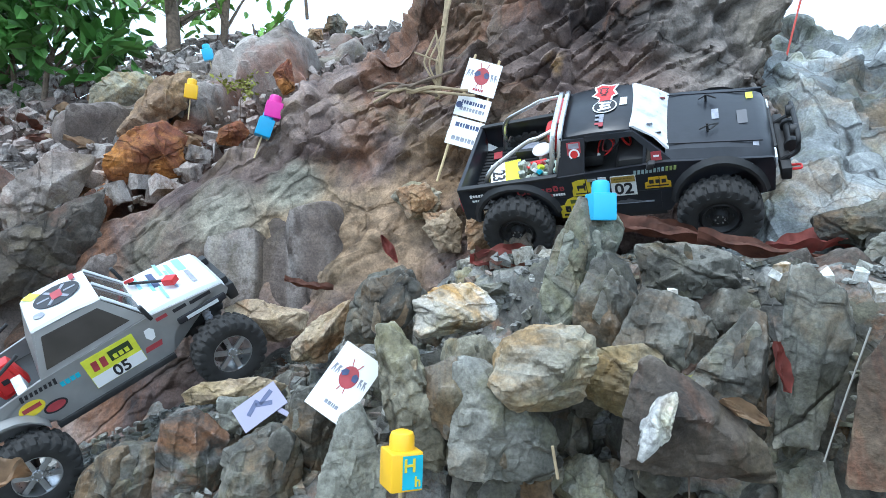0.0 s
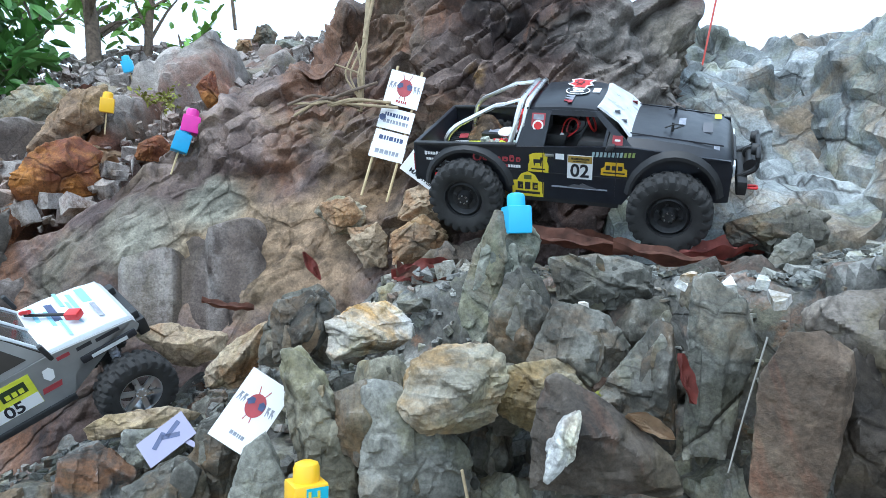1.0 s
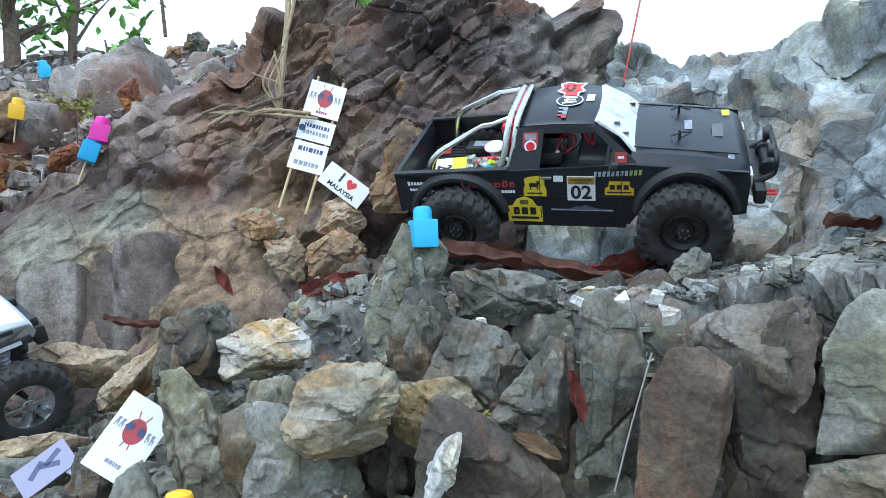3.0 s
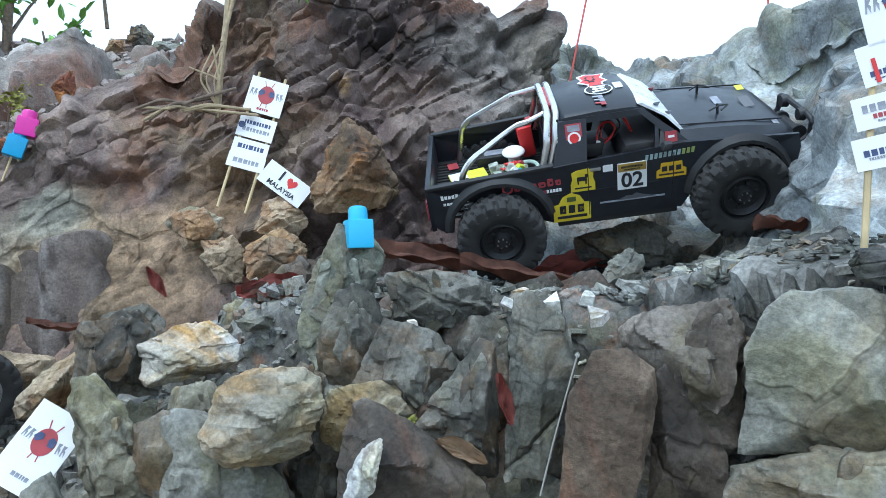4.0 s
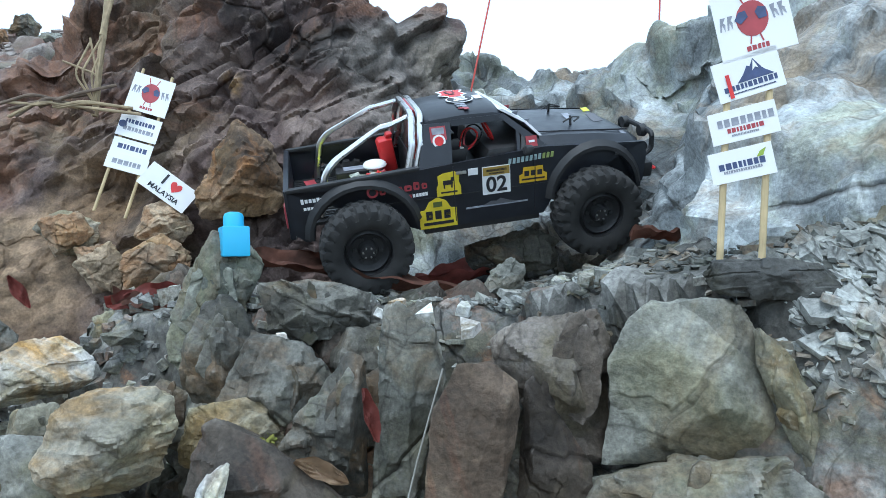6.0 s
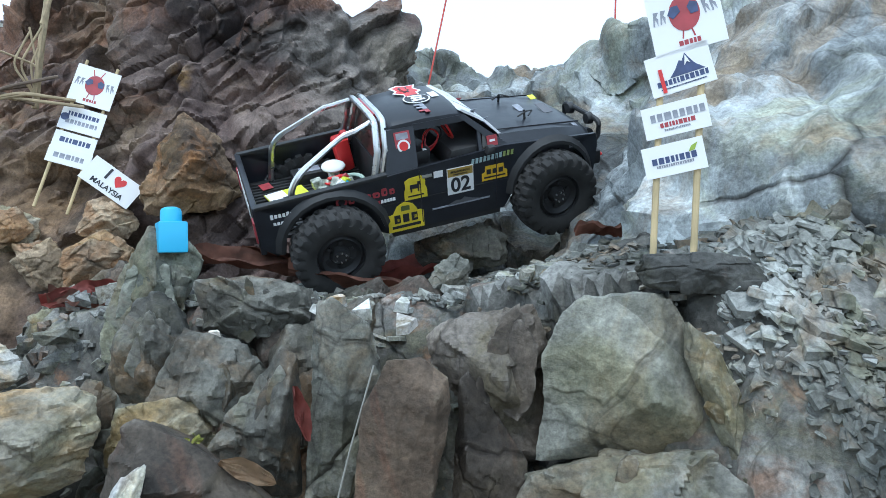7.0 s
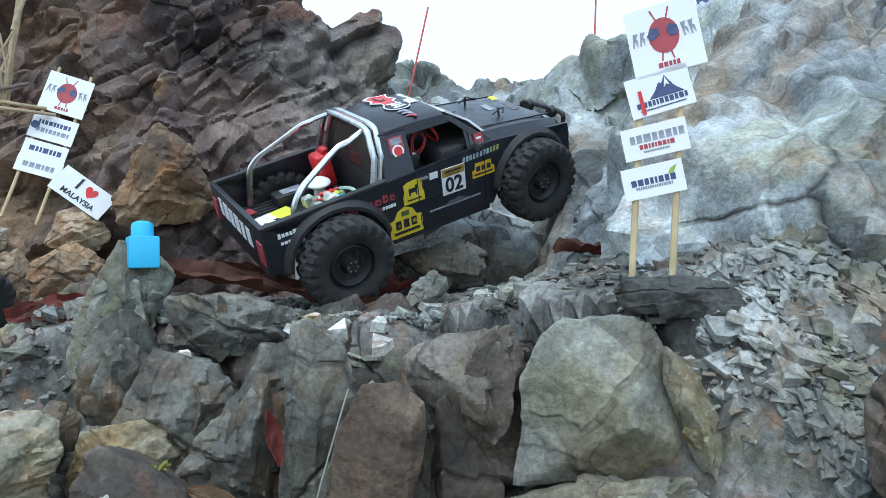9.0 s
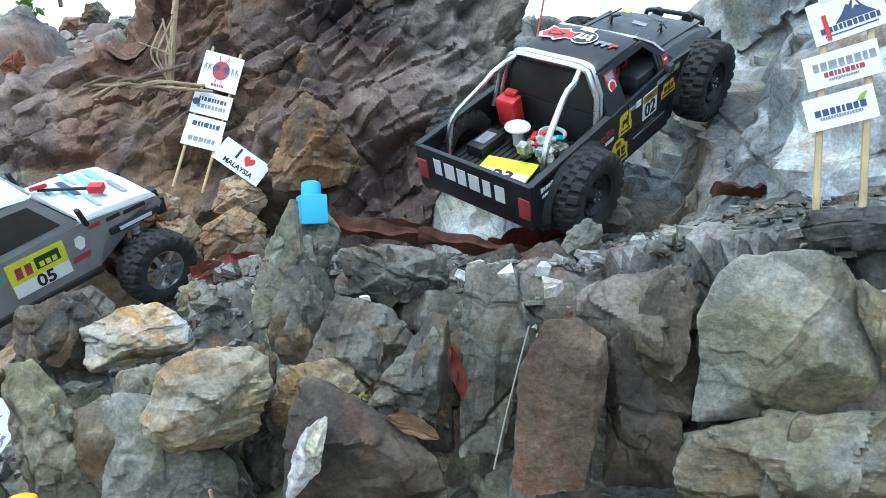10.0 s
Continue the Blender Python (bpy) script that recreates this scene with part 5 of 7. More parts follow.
        s = put(-0.0755, 0.1075, 0.050, 0.042, STICKER_YELLOW, "yellow arched sticker", ARCHED)
        bars(s, [(-0.012, -0.003, 0.0085, 0.012, INK), (0.0, -0.003, 0.0085, 0.012, INK), (0.012, -0.003, 0.0085, 0.012, INK), (-0.011, -0.004, 0.003, 0.004, STICKER_YELLOW), (0.013, -0.003, 0.005, 0.005, STICKER_YELLOW), (0, -0.0145, 0.040, 0.004, INK), (0, 0.0115, 0.012, 0.007, olive)])
        s = put(-0.059, 0.1450, 0.032, 0.032, STICKER_YELLOW, "yellow sticker with a black animal shape", [(-1, -1), (1, -1), (1, -0.3), (0.85, 0.1), (0.9, 0.7), (0.5, 1), (-0.5, 0.9), (-0.9, 0.7), (-0.85, 0.1), (-1, -0.3)])
        bars(s, [(-0.001, 0.002, 0.013, 0.006, INK), (0.005, 0.006, 0.004, 0.005, INK), (-0.006, -0.003, 0.002, 0.005, INK), (0.004, -0.003, 0.002, 0.005, INK), (0, -0.011, 0.022, 0.002, INK)])
        s = put(0.0555, 0.1430, 0.038, 0.021, amber, "amber sticker with black blocks", [(-1, -1), (1, -1), (1, 0.0), (0.75, 0.2), (0.7, 1), (-0.7, 1), (-0.75, 0.2), (-1, 0.0)])
        bars(s, [(-0.009, 0.002, 0.0065, 0.007, INK), (0, 0.002, 0.0065, 0.007, INK), (0.009, 0.002, 0.0065, 0.007, INK), (0, -0.006, 0.032, 0.0022, INK)])
        for k, (w, h) in enumerate(((0.0078, 0.0105), (0.0062, 0.0075), (0.0070, 0.0075), (0.0095, 0.0075), (0.0078, 0.0105), (0.0070, 0.0075))):
            c = put(-0.142 + k * 0.0102, 0.1455 + h / 2 - 0.004 + k * 0.0003, w, h, DARK_RED, "" if k else "row of dark red shapes", [(-1, -0.7), (-0.7, -1), (0.7, -1), (1, -0.6), (1, 0.6), (0.6, 1), (-0.8, 1), (-1, 0.6)])
            bars(c, [(0.0005, -0.0003, w * 0.35, h * 0.35, BLACK_PAINT)])
        c = put(-0.154, 0.1468, 0.015, 0.015, DARK_RED, "round dark red sign", ROUND)
        plate("sticker_disc", pose(0, 0, 0.0008), 0.009, 0.009, BLACK_PAINT, c, "", 0.0004, ROUND)
        for k in range(7):
            put(-0.113 + k * 0.0040, 0.1350 + k * 0.0001, 0.0032, 0.0044, WHITE if k > 1 else DARK_RED)
        for k in range(8):
            put(-0.236 + k * 0.0046, 0.1465, 0.0036, 0.0064 if k in (0, 4) else 0.0046, WHITE, "" if k else "pale broken lettering marks")
        for k in range(5):
            put(-0.234 + k * 0.0044, 0.1365, 0.0036, 0.0036, WHITE)
        put(-0.026, 0.157, 0.013, 0.009, WHITE)
        for k in range(11):
            put(0.024 + k * 0.0058, 0.1640 + k * 0.0003, 0.0046, 0.0072, teal_pale if k < 8 else lime_dull, "" if k else "pale teal row of slanted marks", [(-1, -1), (0.6, -1), (1, 1), (-0.6, 1)])
        put(0.005, 0.1075, 0.085, 0.0022, GREY_PRINT)
        put(0.010, 0.112, 0.050, 0.008, grey_faint, "", [(-1, -1), (1, -1), (0.5, -0.2), (0.3, 0.2), (0, 1), (-0.2, 0.1), (-0.5, 0.3)])
        put(0.185, 0.158, 0.016, 0.007, GREY_PRINT)
        m = pose(-0.074, side * (0.0975 - 0.031 * 0.26 - 0.003), 0.192, 90 - 22, 0, 0 if side < 0 else 180)
        s = plate("sticker", m, 0.021, 0.050, DARK_RED, car, "red pillar sticker with pale figures", 0.0008)
        plate("sticker_disc", pose(0, 0.006, 0.0008), 0.017, 0.017, WHITE, s, "", 0.0004, ROUND)
        plate("sticker_disc", pose(0, 0.006, 0.0012), 0.012, 0.012, RED, s, "", 0.0004, ROUND)
        bars(s, [(0, 0.019, 0.016, 0.008, GREY_PRINT), (0, -0.014, 0.016, 0.015, orange), (0.001, -0.015, 0.006, 0.010, WHITE)])
        s = plate("sticker", pose(0.052, side * (0.0975 - 0.018 * 0.26 - 0.001), 0.185, 90 - 18, 0, 0 if side < 0 else 180), 0.015, 0.014, DARK_RED, car, "", 0.0008)
        bars(s, [(0, 0, 0.008, 0.003, WHITE)])
    # roof and hood stickers
    blob = [(-1, -0.3), (-0.75, -0.9), (-0.2, -0.7), (0.1, -1), (0.5, -0.4), (1, -0.5), (0.85, 0.1), (1, 0.6), (0.4, 0.6), (0.2, 1), (-0.3, 0.7), (-0.8, 1), (-0.8, 0.3)]
    s = plate("roof_sticker", pose(-0.030, 0.038, 0.2427, 0, 0, -90), 0.062, 0.042, WHITE, roof, "red and white ragged emblem", 0.0007, blob)
    plate("sticker_patch", pose(0, 0, 0.0008), 0.052, 0.033, RED, s, "", 0.0005, blob)
    plate("sticker_patch", pose(-0.004, -0.002, 0.0014), 0.026, 0.015, INK, s, "", 0.0004, blob)
    plate("sticker_patch", pose(-0.004, -0.002, 0.0019), 0.018, 0.009, RED, s, "", 0.0004, blob)
    s = plate("roof_sticker", pose(-0.028, -0.008, 0.2432, 0, 0, -90), 0.038, 0.038, WHITE, roof, "round white and black sticker", 0.0007, ROUND)
    plate("sticker_disc", pose(0, 0, 0.0008), 0.034, 0.034, INK, s, "", 0.0004, ROUND)
    for k in range(3):
        plate("sticker_bar", pose(-0.009 + 0.009 * k, 0, 0.0013, 0, 0, 12 * (k - 1)), 0.005, 0.020 - 0.004 * (k == 1), WHITE, s, "", 0.0004)
    plate("sticker_bar", pose(0, -0.004, 0.0013), 0.024, 0.004, WHITE, s, "", 0.0004)
    for k, mt in enumerate((GREY_PRINT, GREY_PRINT, DARK_RED)):
        plate("roof_sticker", pose(-0.034, -0.040 - k * 0.0125, 0.2426 - k * 0.0007, 0, 0, -90), 0.011, 0.013, mt, roof, "" if k else "row of grey and red marks", 0.0007, [(-1, -1), (-0.2, -1), (0, 0), (1, 0), (1, 1), (-1, 1)])
    plate("roof_sticker", pose(0.000, 0.005, 0.2413, 0, 0, -90), 0.022, 0.011, WHITE, roof, "", 0.0007)
    plate("hood_sticker", pose(0.145, 0.0, 0.1885, 0, 5.5, -90), 0.024, 0.010, GREY_PRINT, car, "", 0.0007)
    plate("hood_sticker", pose(0.185, -0.01, 0.1845, 0, 9, -90), 0.030, 0.014, plain("dull_grey_print", (0.12, 0.12, 0.13), 0.6), car, "", 0.0007)
    plate("hood_sticker", pose(0.200, 0.055, 0.181, 0, 10, -90), 0.014, 0.010, LIME, car, "lime hood sticker", 0.0007)
    plate("hood_sticker", pose(0.200, -0.072, 0.177, -15, 10, -90), 0.012, 0.008, GREY_PRINT, car, "", 0.0007)
    # final proportions: a longer bed, a shorter nose and a cab that narrows towards a lower roof
    def shaped(v):
        x, y, z = v
        up = float(smooth(0.165, 0.195, z)) * float(smooth(0.085, 0.03, x)) if x > -0.13 else 0.0
        if x < -0.1:
            x = -0.1 + (x + 0.1) * 1.075
        if x > 0.1:
            x = 0.1 + (x - 0.1) * 0.93
        x += 0.010 * up
        y *= 1 - 0.13 * float(smooth(0.17, 0.225, z))
        if z > 0.19:
            z = 0.19 + (z - 0.19) * 0.78
        return x, y, z
    for ob in list(car.children_recursive):
        if ob.parent.name.startswith(("sticker", "start_plate", "roof_sticker")):
            continue
        if ob.matrix_basis == Matrix.Identity(4):
            for v in ob.data.vertices:
                v.co = shaped(v.co)
        else:
            ob.matrix_basis.translation = shaped(ob.matrix_basis.translation)
    wheels = []
    for x, z in ((-0.174, 0.083), (0.140, 0.090)):
        for side in (-1, 1):
            wheels.append(make_wheel(car, (x, side * 0.112, z), BLACK_PLASTIC, 10, side))
    return car, wheels


# ---- silver trail car ----
def make_silver_car():
    car = thing("toy_trail_car", "silver radio-controlled trail car with stickers and a red fuel can", "toy truck")
    outline = [(-0.225, 0.128), (-0.20, 0.120)] + arch(-0.163, 0.085, 0.055, 150, 35) + [(-0.10, 0.098), (0.085, 0.098), (0.098, 0.125), (0.115, 0.14), (0.20, 0.142), (0.206, 0.150), (0.200, 0.163), (0.08, 0.176), (-0.09, 0.172), (-0.225, 0.155)]
    for side in (-1, 1):
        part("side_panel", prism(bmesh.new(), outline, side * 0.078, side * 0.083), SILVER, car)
        part("side_sill", boxed((-0.01, side * 0.082, 0.093), (0.19, 0.012, 0.010), bevel=0.002), BLACK_PLASTIC, car)
        part("fender_edge", boxed((0.155, side * 0.083, 0.142), (0.085, 0.008, 0.012), (0, 0, 0), 0.003), INK, car)
        rings = []
        for x, z in arch(-0.163, 0.085, 0.055, 150, 20, 8):
            rings.append([(x, side * 0.080, z), (x, side * 0.100, z), (x, side * 0.100, z + 0.004), (x, side * 0.082, z + 0.008)])
        part("fender_flare", solid(rings), SILVER, car)
        part("door_mirror", boxed((0.078, side * 0.094, 0.190), (0.007, 0.010, 0.030), (0, -12, 0), 0.003), BLACK_PLASTIC, car)
    rings = []
    for x, hw, z in ((0.072, 0.081, 0.181), (0.12, 0.081, 0.179), (0.17, 0.080, 0.174), (0.198, 0.078, 0.168), (0.205, 0.075, 0.160)):
        rings.append([(x, -hw, 0.145), (x, -hw, z - 0.010), (x, -hw * 0.93, z - 0.001), (x, 0, z + 0.002), (x, hw * 0.93, z - 0.001), (x, hw, z - 0.010), (x, hw, 0.145)])
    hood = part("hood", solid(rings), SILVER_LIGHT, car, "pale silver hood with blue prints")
    for k, (x, y, w, h, mt) in enumerate(((0.095, 0.02, 0.075, 0.006, PALE_BLUE), (0.118, 0.012, 0.06, 0.010, NAVY), (0.142, -0.01, 0.075, 0.004, PALE_BLUE), (0.168, 0.03, 0.05, 0.012, PALE_BLUE), (0.11, 0.0, 0.05, 0.005, PALE_BLUE), (0.15, 0.02, 0.06, 0.006, PALE_BLUE), (0.135, 0.045, 0.05, 0.005, PALE_BLUE), (0.17, -0.03, 0.05, 0.007, GREY_PRINT), (0.12, -0.045, 0.05, 0.004, PALE_BLUE))):
        plate("hood_print", pose(x, y, 0.1825 - max(0, x - 0.12) * 0.1, 0, 5, -90), w, h, mt, hood, "", 0.0006, [(-1, -1), (0.8, -1), (1, 1), (-0.8, 1)])
    # cab
    base = [(-0.088, 0.172), (0.078, 0.177), (0.034, 0.233), (-0.060, 0.236)]
    for side in (-1, 1):
        def slab(pts, nm, mat, out=0.0):
            bm = bmesh.new()
            yy = lambda z, o: side * (0.082 + o - (z - 0.172) * 0.26)
            a = [bm.verts.new((x, yy(z, out), z)) for x, z in pts]
            b = [bm.verts.new((x, yy(z, out - 0.003), z)) for x, z in pts]
            bm.faces.new(a), bm.faces.new(b[::-1])
            for i in range(len(pts)):
                bm.faces.new((a[i], b[i], b[(i + 1) % len(pts)], a[(i + 1) % len(pts)]))
            return part(nm, bm, mat, car)
        slab(base, "cab_side", SILVER)
        slab([(-0.074, 0.181), (0.054, 0.185), (0.026, 0.224), (-0.056, 0.226)], "side_window", DARK_GLASS, 0.0015)
    rings = [[(x, -hw, z - 0.004), (x, -hw * 0.95, z), (x, 0, z + 0.002), (x, hw * 0.95, z), (x, hw, z - 0.004), (x, 0, z - 0.006)] for x, hw, z in ((-0.064, 0.062, 0.236), (-0.055, 0.066, 0.2405), (0.0, 0.067, 0.2405), (0.036, 0.066, 0.236))]
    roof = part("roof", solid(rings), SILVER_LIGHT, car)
    plate("roof_disc", pose(-0.012, 0.005, 0.2428), 0.070, 0.070, INK, roof, "round dark wheel print on the roof", 0.0006, ROUND)
    for k in range(6):
        plate("roof_print", pose(-0.012 + 0.020 * math.cos(k * 1.047), 0.005 + 0.020 * math.sin(k * 1.047), 0.2435, 0, 0, 60 * k), 0.018, 0.005, GREY_PRINT, roof, "", 0.0005)
    plate("roof_print", pose(-0.012, 0.005, 0.2436, 0, 0, -90), 0.028, 0.016, DARK_RED, roof, "", 0.0005)
    plate("roof_print", pose(-0.046, 0.045, 0.2420, 0, 0, -60), 0.026, 0.018, LIME, roof, "yellow roof sticker", 0.0006)
    plate("roof_print", pose(-0.045, -0.035, 0.2422, 0, 0, -70), 0.020, 0.016, GREY_PRINT, roof, "", 0.0006, ROUND)
    plate("roof_print", pose(0.018, 0.045, 0.2425, 0, 0, -90), 0.022, 0.008, DARK_RED, roof, "", 0.0006)
    bm = solid([[(0.078, -0.079, 0.180), (0.078, 0.079, 0.180), (0.073, 0.079, 0.180), (0.073, -0.079, 0.180)], [(0.036, -0.064, 0.234), (0.036, 0.064, 0.234), (0.031, 0.064, 0.234), (0.031, -0.064, 0.234)]])
    part("windscreen", bm, DARK_GLASS, car, "dark windscreen")
    for y in (-0.07, 0, 0.07):
        part("screen_post", tube(bmesh.new(), [(0.079, y, 0.179), (0.037, y * 0.92, 0.235)], 0.003, 6), SILVER_LIGHT, car)
    bm = solid([[(-0.088, -0.080, 0.172), (-0.088, 0.080, 0.172), (-0.083, 0.080, 0.172), (-0.083, -0.080, 0.172)], [(-0.064, -0.064, 0.235), (-0.064, 0.064, 0.235), (-0.059, 0.064, 0.235), (-0.059, -0.064, 0.235)]])
    part("cab_back", bm, SILVER, car)
    part("bed_floor", boxed((-0.15, 0, 0.142), (0.135, 0.156, 0.004)), BLACK_PLASTIC, car)
    bm = tube(bmesh.new(), bent([(-0.21, -0.07, 0.145), (-0.16, -0.066, 0.19), (-0.095, -0.06, 0.215)]), 0.003)
    tube(bm, bent([(-0.21, 0.07, 0.145), (-0.16, 0.066, 0.19), (-0.095, 0.06, 0.215)]), 0.003)
    tube(bm, [(-0.16, -0.066, 0.188), (-0.16, 0.066, 0.188)], 0.003)
    part("bed_cage", bm, BLACK_PLASTIC, car)
    can = boxed((-0.128, -0.030, 0.178), (0.045, 0.028, 0.052), (0, -10, 0), 0.008)
    box(can, (-0.128, -0.045, 0.178), (0.03, 0.004, 0.036), (0, -10, 0), 0.004)
    part("fuel_can", can, RED, car, "red fuel can")
    plate("can_mark", pose(-0.128, -0.0475, 0.18, 90, 0, 0), 0.010, 0.008, INK, car, "", 0.0006)
    bm = boxed((-0.115, -0.055, 0.153), (0.015, 0.035, 0.05), (25, 0, 0), 0.003)
    part("shock_reservoir", bm, SILVER_LIGHT, car)
    part("tow_point", tube(bmesh.new(), bent([(-0.218, -0.03, 0.15), (-0.235, -0.02, 0.15), (-0.235, 0.02, 0.15), (-0.218, 0.03, 0.15)]), 0.003), BLACK_PLASTIC, car)
    # jack on the hood
    bm = tube(bmesh.new(), [(0.085, 0.035, 0.188), (0.135, -0.030, 0.190)], 0.0026, 8)
    jack = part("hood_jack", bm, BLACK_PLASTIC, car, "black toy jack with red ends")
    part("jack_base", boxed((0.138, -0.034, 0.190), (0.022, 0.016, 0.012), (0, 0, -50), 0.002), RED, jack)
    part("jack_handle", tube(bmesh.new(), [(0.082, 0.05, 0.186), (0.092, 0.02, 0.198)], 0.0035, 6), RED, jack)
    bm = boxed((0.212, 0, 0.132), (0.018, 0.135, 0.030), bevel=0.005)
    box(bm, (0.210, -0.05, 0.152), (0.014, 0.02, 0.016), bevel=0.004)
    box(bm, (0.210, 0.05, 0.152), (0.014, 0.02, 0.016), bevel=0.004)
    part("bumper", bm, BLACK_PLASTIC, car)
    bm = boxed((0.0, 0, 0.10), (0.33, 0.06, 0.03), bevel=0.006)
    box(bm, (0, 0, 0.13), (0.17, 0.15, 0.04), bevel=0.004)
    part("chassis", bm, BLACK_PLASTIC, car)
    for x in (-0.160, 0.158):
        bm = bmesh.new()
        lathe(bm, [(0, -0.1), (0.0075, -0.1), (0.0085, -0.03), (0.018, -0.015), (0.018, 0.015), (0.0085, 0.03), (0.0075, 0.1), (0, 0.1)], 16)
        part("axle", bm, BLACK_PLASTIC, car).matrix_basis = pose(x, 0, 0.060)
        for side in (-1, 1):
            bm = bmesh.new()
            lathe(bm, [(0, 0), (0.004, 0), (0.004, 0.02)] + [(0.0075 if k % 2 else 0.0055, 0.02 + 0.004 * k) for k in range(12)] + [(0.004, 0.07), (0, 0.07)], 12)
            part("shock_absorber", bm, GREY_PRINT, car).matrix_basis = pose(x, side * 0.062, 0.065, 90 - 8 * side, 0, 0)
    for side in (-1, 1):
        def put(x, z, w, h, mat, label="", shape=None):
            return plate("sticker", pose(x, side * 0.0832, z, 90, 0, 0 if side < 0 else 180), w, h, mat, car, label, 0.0007, shape)
        n = put(0.006, 0.139, 0.080, 0.054, LIME, "yellow and white number sticker")
        plate("plate_field", pose(0, -0.0165, 0.0008), 0.079, 0.020, WHITE, n, "", 0.0004)
        letters("start_number", "05", 0.027, pose(0.004, -0.0165, 0.0014), INK, n)
        plate("sticker_bar", pose(0.014, 0.011, 0.0008), 0.034, 0.018, plain("dark_green_print", (0.03, 0.05, 0.02), 0.5), n, "", 0.0004)
        for k in range(3):
            plate("sticker_bar", pose(0.005 + 0.009 * k, 0.008, 0.0013), 0.0065, 0.008, LIME, n, "", 0.0004)
        for k in range(2):
            plate("sticker_bar", pose(-0.026 + 0.013 * k, 0.009, 0.0008), 0.010, 0.017, DARK_RED, n, "", 0.0004, [(-1, -1), (0.8, -1), (1, 1), (-0.8, 1)])
        put(0.068, 0.148, 0.016, 0.022, WHITE, "small white badge with red foot", [(-1, -0.2), (-0.3, -1), (0.6, -0.8), (1, 0.4), (0.4, 1), (-0.7, 0.9)])
        put(0.064, 0.126, 0.030, 0.009, DARK_RED, "", [(-1, -1), (0.8, -1), (1, 1), (-0.8, 1)])
        o = put(-0.118, 0.140, 0.036, 0.024, STICKER_YELLOW, "oval yellow sticker with dark marks", ROUND)
        plate("sticker_bar", pose(0, 0.001, 0.0008), 0.026, 0.007, DARK_RED, o, "", 0.0004)
        o = put(-0.092, 0.124, 0.034, 0.020, INK, "oval dark red and black sticker", ROUND)
        plate("sticker_disc", pose(0, 0, 0.0008), 0.028, 0.014, DARK_RED, o, "", 0.0004, ROUND)
        for k in range(8):
            put(-0.122 + k * 0.0068, 0.160, 0.0055, 0.010 if k in (0, 7) else 0.007, INK, "", [(-1, -1), (0.5, -1), (1, 1), (-0.5, 1)])
        for k in range(4):
            put(-0.068 + k * 0.0075, 0.150, 0.006, 0.008, TEAL)
        for k, (x, mt) in enumerate(((0.095, DARK_RED), (0.125, INK), (0.160, INK))):
            put(x, 0.164 - 0.05 * max(0, x - 0.1), (0.018, 0.022, 0.036)[k], 0.006, mt)
        plate("fender_print", pose(0.155, side * 0.0872, 0.142, 90, 0, 0 if side < 0 else 180), 0.055, 0.006, SILVER_LIGHT, car, "", 0.0006)
    wheels = []
    for x in (-0.160, 0.158):
        for side in (-1, 1):
            wheels.append(make_wheel(car, (x, side * 0.105, 0.060), RIM_STEEL, 6, side))
    return car, wheels


black_pickup, black_wheels = make_black_pickup()
silver_car, silver_wheels = make_silver_car()


# ---- building-block gates ----
def toy_block(m, material, label, height=0.036, w=0.032, stick=0.02, letter=False):
    bm = boxed((0, 0, height / 2), (w, w, height), bevel=0.0025)
    ob = tagged(new("toy_block"), label, "toy block", "toy blocks marking the course")
    ob.matrix_basis = m
    part("block_body", bm, material, ob)
    bm = bmesh.new()
    r = w * 0.37
    prof = [(r * 1.02, height - 0.001), (r, height + 0.012), (r * 0.88, height + 0.0155), (r * 0.5, height + 0.0175), (0.0001, height + 0.018)]
    rings = [[bm.verts.new((rr * math.cos(2 * math.pi * k / 24), rr * math.sin(2 * math.pi * k / 24), z)) for k in range(24)] for rr, z in prof]
    for a, b in zip(rings, rings[1:]):
        for k in range(24):
            bm.faces.new((a[k], a[(k + 1) % 24], b[(k + 1) % 24], b[k]))
    part("stud", bm, material, ob)
    if stick:
        part("peg", tube(bmesh.new(), [(0, 0, -stick), (0, 0, 0.004)], 0.002, 6), BAMBOO, ob)
    if letter:
        f = plate("letter_panel", pose(0.005, -w / 2 - 0.0002, height / 2, 90, 0, 0), w * 0.62, height * 0.86, TEAL, ob, "teal panel with letters", 0.0005)
        letters("letter", "H", 0.017, pose(-0.003, 0.006, 0.0008), STICKER_YELLOW, f)
        letters("letter", "h", 0.013, pose(0.005, -0.009, 0.0008), STICKER_YELLOW, f)
    return ob


toy_block(pose(0.207, 0.862, 0.637, 0, 0, 8), SKY_BLUE, "light blue plastic toy block on a peg on a rock spike")
toy_block(pose(-0.040, 0.618, 0.376, 0, 2, 25), YELLOW, "yellow plastic toy block with letters among the rocks", letter=True, stick=0.05)
toy_block(pose(-0.731, 1.90, 1.035, 8, 6, 20), YELLOW, "yellow plastic toy block on the hillside", 0.04, 0.036, 0.06)
toy_block(pose(-0.835, 2.35, 1.275, 10, -14, 10), SKY_BLUE, "light blue plastic toy block high on the hillside", 0.04, 0.036, 0.06)
toy_block(pose(-0.378, 1.447, 0.887, 0, 12, 20), PINK, "magenta plastic toy block on the hillside", 0.036, 0.036, 0.05)
toy_block(pose(-0.397, 1.437, 0.846, 0, 18, 20), plain("blue_plastic", (0.03, 0.33, 0.60), 0.4), "blue plastic toy block below a magenta one", 0.04, 0.034, 0.05)


